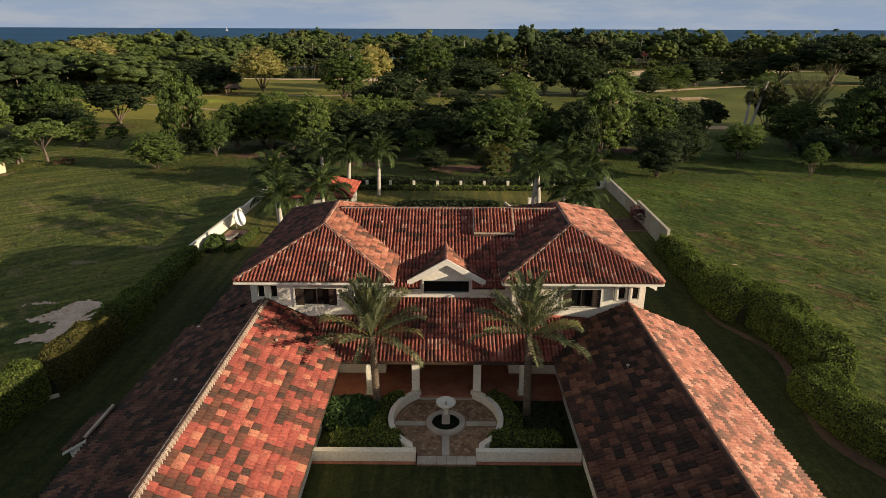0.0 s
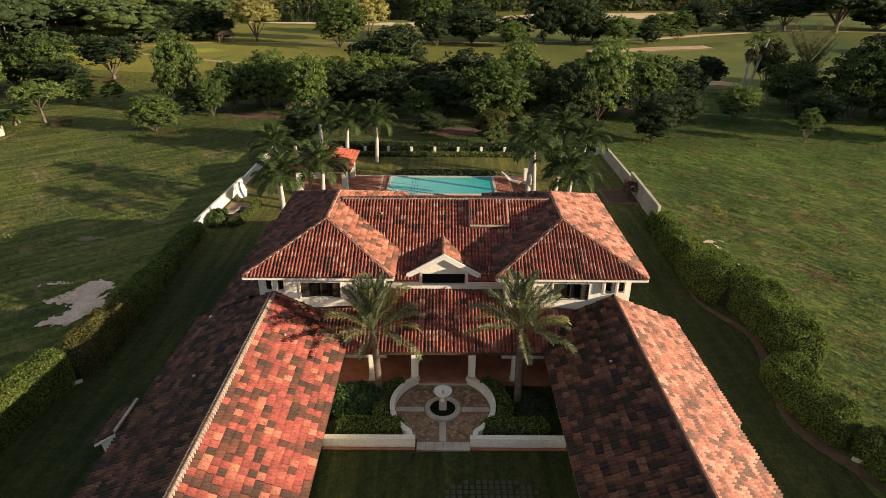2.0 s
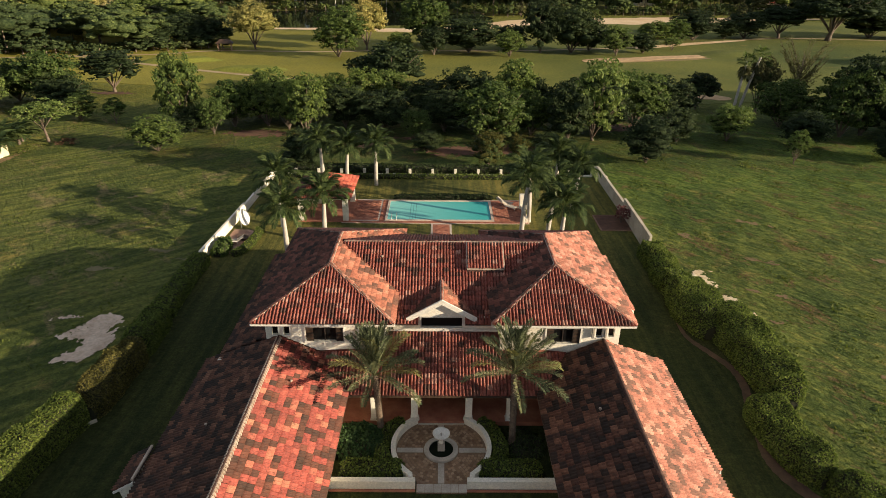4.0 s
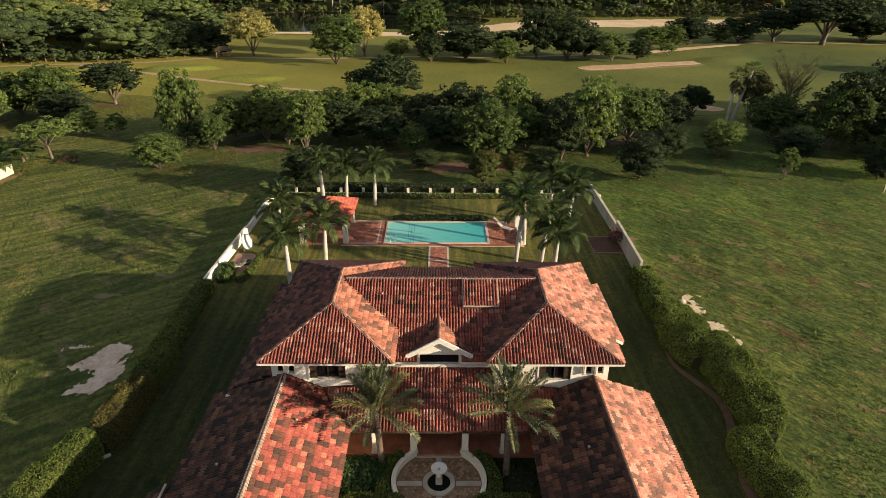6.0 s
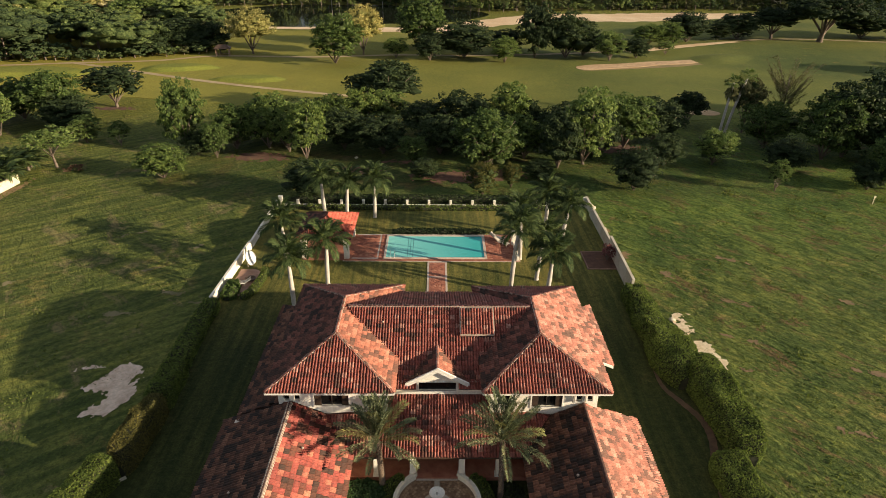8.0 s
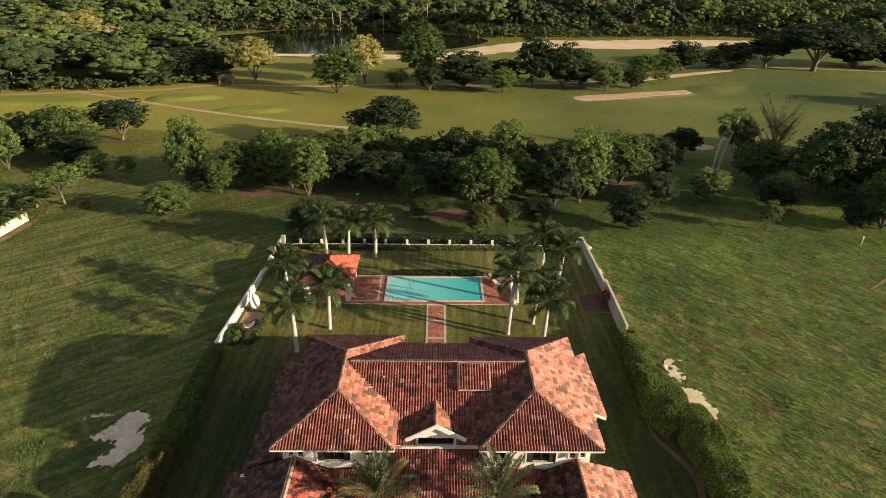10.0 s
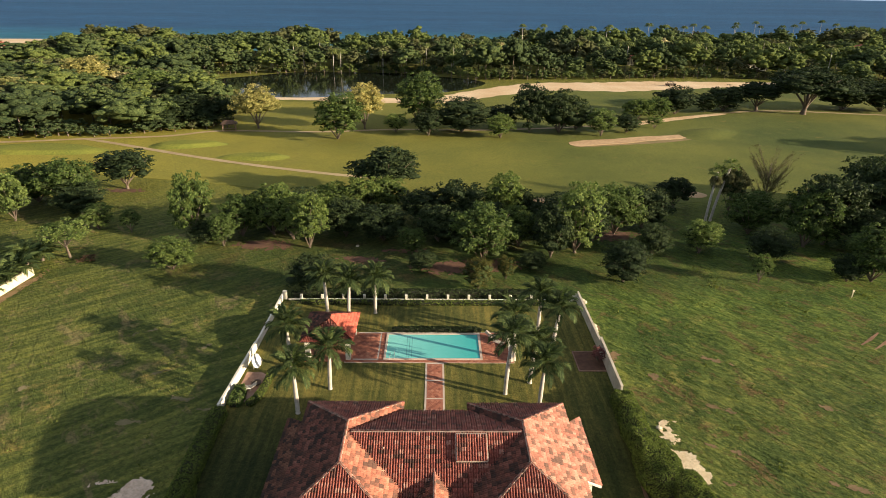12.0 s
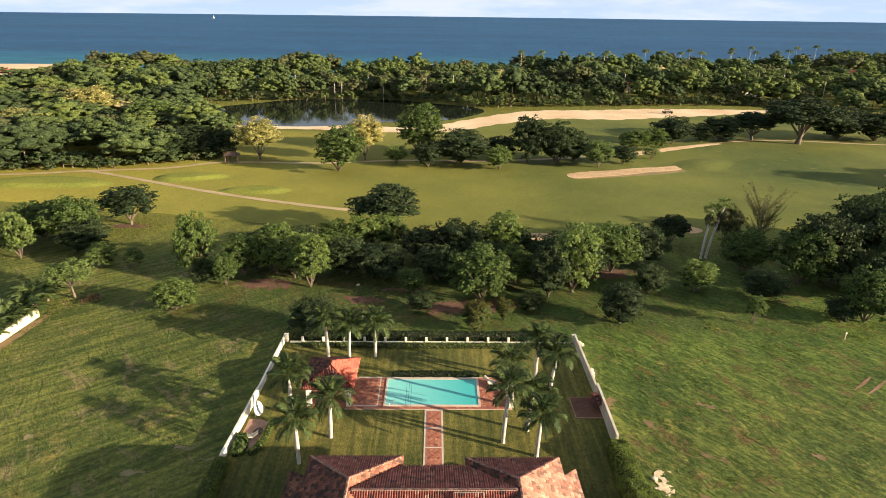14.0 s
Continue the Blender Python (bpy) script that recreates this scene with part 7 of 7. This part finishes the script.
dish = thing("satellite_dish", "large white satellite dish on a mast by the wall", "satellite dish", at=pose(-20.1, 33.8, 0) @ Matrix.Scale(0.85, 4))
curve = [(0.02 + 0.96 * k / 10, 0.24 * (k / 10) ** 2) for k in range(11)]
v, f = lathe(curve + [(r, z - 0.03) for r, z in reversed(curve)], 40)
place("reflector", mesh_from("reflector", v, f, M["metal_white"], True), dish, "white dish reflector", pose(0, 0, 1.35, 0, 70, -14))
place("mast", joined("mast", [tube([(-0.3, 0.05, 0), (-0.3, 0.05, 0.9), (-0.1, 0, 1.3)], [0.06, 0.06, 0.06], 8)], M["metal_white"]), dish)
place("feed_arm", joined("feed_arm", [tube([(0.5, -0.5, 0.7), (1.1, -0.3, 1.7)], [0.012, 0.012], 6), tube([(0.3, 0.7, 1.9), (1.1, -0.3, 1.7)], [0.012, 0.012], 6)], M["metal_white"]), dish)

M["edge_brick"] = plain("dusty brick edging", (0.26, 0.14, 0.10), (0.36, 0.22, 0.16), 1.5, 0.9)
bed = thing("planting_bed", "square brown soil bed with a pale edge", "planting bed", kind="structure")
slab("soil", [(16.4, 33.7), (19.7, 33.7), (19.7, 37.6), (16.4, 37.6)], 0, 0.09, M["soil"], bed)
for a in ((16.3, 33.6, 19.6, 33.72), (16.3, 37.58, 19.6, 37.7), (16.3, 33.72, 16.42, 37.58)):
    part("edging", box_bm(a[0], a[1], 0, a[2], a[3], 0.14, 0.01), M["edge_brick"], bed)
make_tree("red_shrub", "pink flowering shrub in the soil bed", 71, 2.1, 1.2, 0.2, None, "leaf_red", 1400, 0.085, 12, 0.05)
bpy.data.objects["red_shrub"].matrix_basis = pose(18.9, 35.6, 0.05)

# terrace corner by the wall
M["terrace"] = plain("pinkish terrace paving", (0.30, 0.17, 0.12), (0.42, 0.26, 0.19), 1.2, 0.85, 12.0, 0.006)
ter = thing("terrace", "small curved terrace with a low hedge by the wall", "terrace", kind="structure")
slab("terrace_floor", [(-21.0, 27.8), (-19.2, 27.8), (-18.7, 29.0), (-18.5, 32.6), (-19.4, 33.2), (-20.9, 33.2)], 0.0, 0.1, M["terrace"], ter)
hedge("low_hedge", "low narrow clipped hedge round the small terrace", [(-18.2, 33.2), (-18.15, 31.0), (-18.5, 28.4), (-19.2, 27.2)], [0.65, 0.7, 0.7], [0.6, 0.6], "leaf_hedge", 31, 260, 0.075)
hedge("shrub_bed", "yellow-green shrubs at the foot of the wall", [(-20.7, 30.2), (-20.5, 28.6), (-20.6, 27.0)], [0.9, 1.3, 1.4], [0.8, 0.9, 0.8], "leaf_light", 32, 160, 0.13, "shrubs", 0.3)


def sun_lounger(x, y, z, turn, label):
    """A slatted lounger with a raised back."""
    t = thing("sun_lounger", label, "sun lounger", "sun loungers", at=pose(x, y, z, 0, 0, turn))
    for sy in (-0.30, 0.30):
        beam("side_rail", (-0.95, sy, 0.32), (0.35, sy, 0.32), 0.04, 0.06, M["trim"], t)
        beam("back_rail", (0.35, sy, 0.32), (0.95, sy, 0.72), 0.04, 0.06, M["stone"], t)
        for lx in (-0.85, 0.30):
            part("leg", box_bm(lx - 0.025, sy - 0.025, 0, lx + 0.025, sy + 0.025, 0.3), M["stone"], t)
    for k in range(9):
        part("slat", box_bm(-0.93 + 0.14 * k, -0.29, 0.345, -0.82 + 0.14 * k, 0.29, 0.365), M["stone"], t)
    for k in range(5):
        u0, u1 = k / 5, (k + 0.75) / 5
        v = [(0.36 + 0.6 * u, sy, 0.36 + 0.4 * u + h) for h in (0.0, 0.02) for u in (u0, u1) for sy in (-0.29, 0.29)]
        place("slat", mesh_from("slat", v, [[0, 1, 3, 2], [4, 6, 7, 5], [0, 4, 5, 1], [2, 3, 7, 6], [0, 2, 6, 4], [1, 5, 7, 3]], M["stone"]), t)
    return t


sun_lounger(-19.9, 29.9, 0.1, 12, "white slatted sun lounger on the small terrace")
sun_lounger(7.1, 40.6, 0.1, 150, "pale slatted sun lounger on the brick pool deck")
sun_lounger(7.5, 39.4, 0.1, 140, "pale slatted sun lounger on the brick pool deck")
pt = thing("garden_pot", "low dark round pot on the terrace", "pot", at=pose(-19.3, 30.9, 0.1))
v, f = lathe([(0.3, 0.0), (0.5, 0.12), (0.55, 0.26), (0.46, 0.26), (0.4, 0.14), (0.1, 0.1)], 20)
place("pot_body", mesh_from("pot_body", v, f, M["wood"], False), pt)

# pale plants by the far wall
spiky = [frond_mesh("blade", 2.1, 0.8 + 0.2 * k, 14, 0.75, M["frond"], 60 + k, 0.10, 0.1, 0.9) for k in range(2)]
for k in range(14):
    rg = random.Random(200 + k)
    pl = thing("spiky_plant", "arching yellow-green plant over the cream wall", "plant", "plants along the cream wall", at=pose(-61.3 - rg.uniform(0, 2.6) * (k % 2), 46.0 + 1.45 * k, 0.1) @ Matrix.Scale(rg.uniform(1.15, 1.6), 4))
    for q in range(11):
        place("leaf", spiky[q % 2], pl, "", pose(0, 0, 0.5, 0, 0, q * 137.5) @ pose(0, 0, 0, 0, -rg.uniform(15, 62), 0) @ Matrix.Scale(rg.uniform(0.8, 1.25), 4))
    place("stem", joined("stem", [tube([(0, 0, -0.1), (0, 0, 0.6)], [0.16, 0.1], 6)], M["bark"]), pl)
ragged("bare_patch", [(-59.3, 50, 0.7, 8.5, -5)], 3.3, 0.03, M["litter"], "brown litter at the foot of the cream wall", 0.0, 0.16)
v, f = lathe([(0.9, 0.0), (0.8, 0.35), (0.4, 0.6), (0.1, 0.65)], 16)
thing("bush", "low reddish brown bush in the field", "bush", at=pose(-54.5, 63.2, 0))
bsh = bpy.data.objects["bush"]
place("foliage", quads_mesh("foliage", leaf_cards(crown_points(np.random.default_rng(3), 500, 1.6, 0.5, 0.4, 7)[0], 0.15, np.random.default_rng(4)), M["leaf_brown"]), bsh)
mark = thing("marker_post", "thin pale marker post in the field", "post", at=pose(59.3, 52.3, 0))
part("post", box_bm(-0.05, -0.05, 0, 0.05, 0.05, 1.2, 0.01), M["cream"], mark)
part("plate", box_bm(-0.16, -0.07, 0.95, 0.16, -0.05, 1.15, 0.01), M["cream"], mark)

# far houses, a shelter and a cart between the woods
def far_house(x, y, w, d, h, label, turn=0):
    ho = thing("house", label, "house", at=pose(x, y, 0, 0, 0, turn))
    part("wall", box_bm(-w / 2, -d / 2, 0, w / 2, d / 2, h), M["cream"], ho)
    e = 0.6
    rv = [(-w / 2 - e, -d / 2 - e, h), (w / 2 + e, -d / 2 - e, h), (w / 2 + e, d / 2 + e, h), (-w / 2 - e, d / 2 + e, h), (-w / 2 + d / 2, 0, h + d * 0.27), (w / 2 - d / 2, 0, h + d * 0.27)]
    place("roof", mesh_from("roof", rv, [[0, 1, 5, 4], [1, 2, 5], [2, 3, 4, 5], [3, 0, 4], [3, 2, 1, 0]], M["tile_new"]), ho, "hipped red tile roof")
    n = int(w / 3)
    for k in range(n):
        wx = -w / 2 + w * (k + 0.5) / n
        win = part("window", box_bm(wx - 0.6, -d / 2 - 0.06, h - 2.1, wx + 0.6, -d / 2 + 0.02, h - 0.7), M["dark_glass"], ho)
        part("sill", box_bm(wx - 0.7, -d / 2 - 0.15, h - 2.22, wx + 0.7, -d / 2 - 0.06, h - 2.1), M["trim"], win)
    return ho


far_house(121, 361, 14, 9, 4.2, "small house with a red tile roof in the woods")
far_house(183, 339, 12, 8, 3.6, "low house with a red tile roof behind trees")
far_house(322, 452, 13, 10, 5.0, "house with a red roof above the headland trees")
far_house(-264, 366, 12, 10, 6.5, "beach house with a red tile roof", 15)
sh = thing("shelter", "small open wooden shelter at the edge of the woods", "shelter", at=pose(-62.4, 160.6, 0, 0, 0, 12))
for x in (-1.8, 1.8):
    for y in (-1.2, 1.2):
        part("post", box_bm(x - 0.1, y - 0.1, 0, x + 0.1, y + 0.1, 2.2), M["pinkwood"], sh)
part("bench", box_bm(-1.7, 0.4, 0.4, 1.7, 0.9, 0.5), M["pinkwood"], sh)
place("roof", mesh_from("roof", [(-2.4, -1.8, 2.2), (2.4, -1.8, 2.2), (2.4, 1.8, 2.2), (-2.4, 1.8, 2.2), (-1.2, 0, 3.2), (1.2, 0, 3.2)], [[0, 1, 5, 4], [1, 2, 5], [2, 3, 4, 5], [3, 0, 4], [3, 2, 1, 0]], M["wood"]), sh, "dark brown pitched roof")
tn = thing("tent", "small white pointed canopy among the trees", "canopy", at=pose(-127.8, 176.6, 0))
part("pole", box_bm(-0.08, -0.08, 0, 0.08, 0.08, 10.2), M["metal_white"], tn)
place("canopy", mesh_from("canopy", [(-0.8, -0.8, 9.2), (0.8, -0.8, 9.2), (0.8, 0.8, 9.2), (-0.8, 0.8, 9.2), (0.3, 0, 10.9)], [[0, 1, 4], [1, 2, 4], [2, 3, 4], [3, 0, 4], [3, 2, 1, 0]], M["metal_white"]), tn)
ct = thing("buggy", "dark parked golf buggy on the sand", "golf buggy", at=pose(110.4, 268.5, 0.12, 0, 0, 8))
part("body", box_bm(-2.6, -0.8, 0.4, 2.6, 0.8, 1.0, 0.2), M["wood"], ct)
part("roof", box_bm(-1.5, -0.75, 1.7, 1.1, 0.75, 1.82, 0.05), M["wood"], ct)
for x in (-1.4, 1.0):
    for y in (-0.65, 0.65):
        part("roof_post", box_bm(x - 0.05, y - 0.05, 0.9, x + 0.05, y + 0.05, 1.7), M["dark_glass"], ct)
for x in (-1.7, 1.7):
    for y in (-0.75, 0.75):
        v, f = lathe([(0.05, 0), (0.4, 0), (0.42, 0.2), (0.05, 0.2)], 14)
        place("wheel", mesh_from("wheel", v, f, M["dark_glass"]), ct, "", pose(x, y, 0.4, 90))
ribbon("sand_strip", [(60, 172), (66, 176.5), (73.1, 180.5), (88, 188.5), (103.9, 195.5)], [1.5, 4.5, 4.5, 4, 1.5], 0.125, M["sand"], "pale sand strip along the path", "sand")
# pale rubble beside the garden wall
for k, (x, y, r) in enumerate(((20.35, 43.1, 0.42), (20.5, 43.9, 0.3), (20.4, 42.3, 0.28), (20.3, 50.6, 0.5), (20.7, 50.2, 0.35), (22.1, 23.9, 0.3), (-13.0, 70, 0.3))):
    rk = thing("rubble_stone", "pale lump of rubble on the grass", "stone", "pale rubble stones", at=pose(x, y, r * 0.35))
    bm = bmesh.new()
    bmesh.ops.create_icosphere(bm, subdivisions=2, radius=r)
    for vv in bm.verts:
        vv.co *= 1 + 0.35 * noise.noise(vv.co * 2.2 + Vector((k * 3.1, 0, 0)))
        vv.co.z *= 0.65
    part("stone", bm, M["stone_pale"], rk)

# sailing boat far out on the sea
boat = thing("boat", "small white boat far out at sea", "boat", at=pose(-1130, 3300, 6.0) @ Matrix.Scale(1.5, 4))
part("hull", box_bm(-6, -1.5, 0, 6, 1.5, 1.6, 0.5), M["metal_white"], boat)
place("sail", mesh_from("sail", [(-0.5, -0.1, 1.6), (4.5, -0.1, 1.6), (-0.2, -0.1, 12), (-0.5, 0.1, 1.6), (4.5, 0.1, 1.6), (-0.2, 0.1, 12)], [[0, 1, 2], [5, 4, 3], [0, 3, 4, 1], [1, 4, 5, 2], [2, 5, 3, 0]], M["metal_white"]), boat)

# ---- field grass ----
def tufts(name, label, region, n, seed, keep, mat, hs=(0.03, 0.085)):
    rng = np.random.default_rng(seed)
    x = rng.uniform(region[0], region[2], n)
    y = rng.uniform(region[1], region[3], n)
    ok = keep(x, y)
    x, y = x[ok], y[ok]
    k = len(x)
    big = np.array([noise.noise(Vector((a * 0.35, b * 0.35, seed))) for a, b in zip(x, y)])
    h = rng.uniform(*hs, k) * (1 + 1.6 * np.clip(big, -0.4, 0.8))
    a = rng.uniform(0, 2 * math.pi, k)
    w = h * rng.uniform(0.8, 1.6, k)
    dx, dy = np.cos(a) * w / 2, np.sin(a) * w / 2
    lx, ly = rng.normal(scale=0.35, size=(2, k)) * h
    z0 = np.full(k, 0.0)
    q = np.stack([np.stack([x - dx, y - dy, z0], 1), np.stack([x + dx, y + dy, z0], 1), np.stack([x + dx * 0.5 + lx, y + dy * 0.5 + ly, h], 1), np.stack([x - dx * 0.6 + lx, y - dy * 0.6 + ly, h * 0.9], 1)], 1)
    return thing(name, label, "grass", kind="stuff", me=quads_mesh(name, q, mat))


M["tuft"] = leaf_material("field grass blades", (0.080, 0.110, 0.024), (0.180, 0.205, 0.055), 0.4, False, 0.18)
tufts("field_grass", "rough tufted field grass", (-80, -12, -23.2, 78), 34000, 1, lambda x, y: y < 80, M["tuft"])
tufts("field_grass", "rough tufted field grass", (22.5, -14, 88, 72), 52000, 2, lambda x, y: x > 21.5 + 0.02 * y, M["tuft"], (0.035, 0.10))
tufts("field_grass", "rough grass among the trees", (-60, 52.5, 70, 92), 16000, 3, lambda x, y: y > 52.5, M["tuft"])

# ---- loose tiles nearest to the walk, one object each ----
face_list = [(r * 9 + c, r * 9 + c + 1, r * 9 + c + 10, r * 9 + c + 9) for r in range(2) for c in range(8)]
shared = {}
for roof, w, kind_of in LOOSE:
    o = w[9]
    local = np.round(w - o, 3)
    key = (id(roof), )
    if key not in shared:
        shared[key] = mesh_from("tile", local, face_list, M[kind_of + "_single"], True)
    place("tile", shared[key], roof, "", Matrix.Translation(Vector(o)))
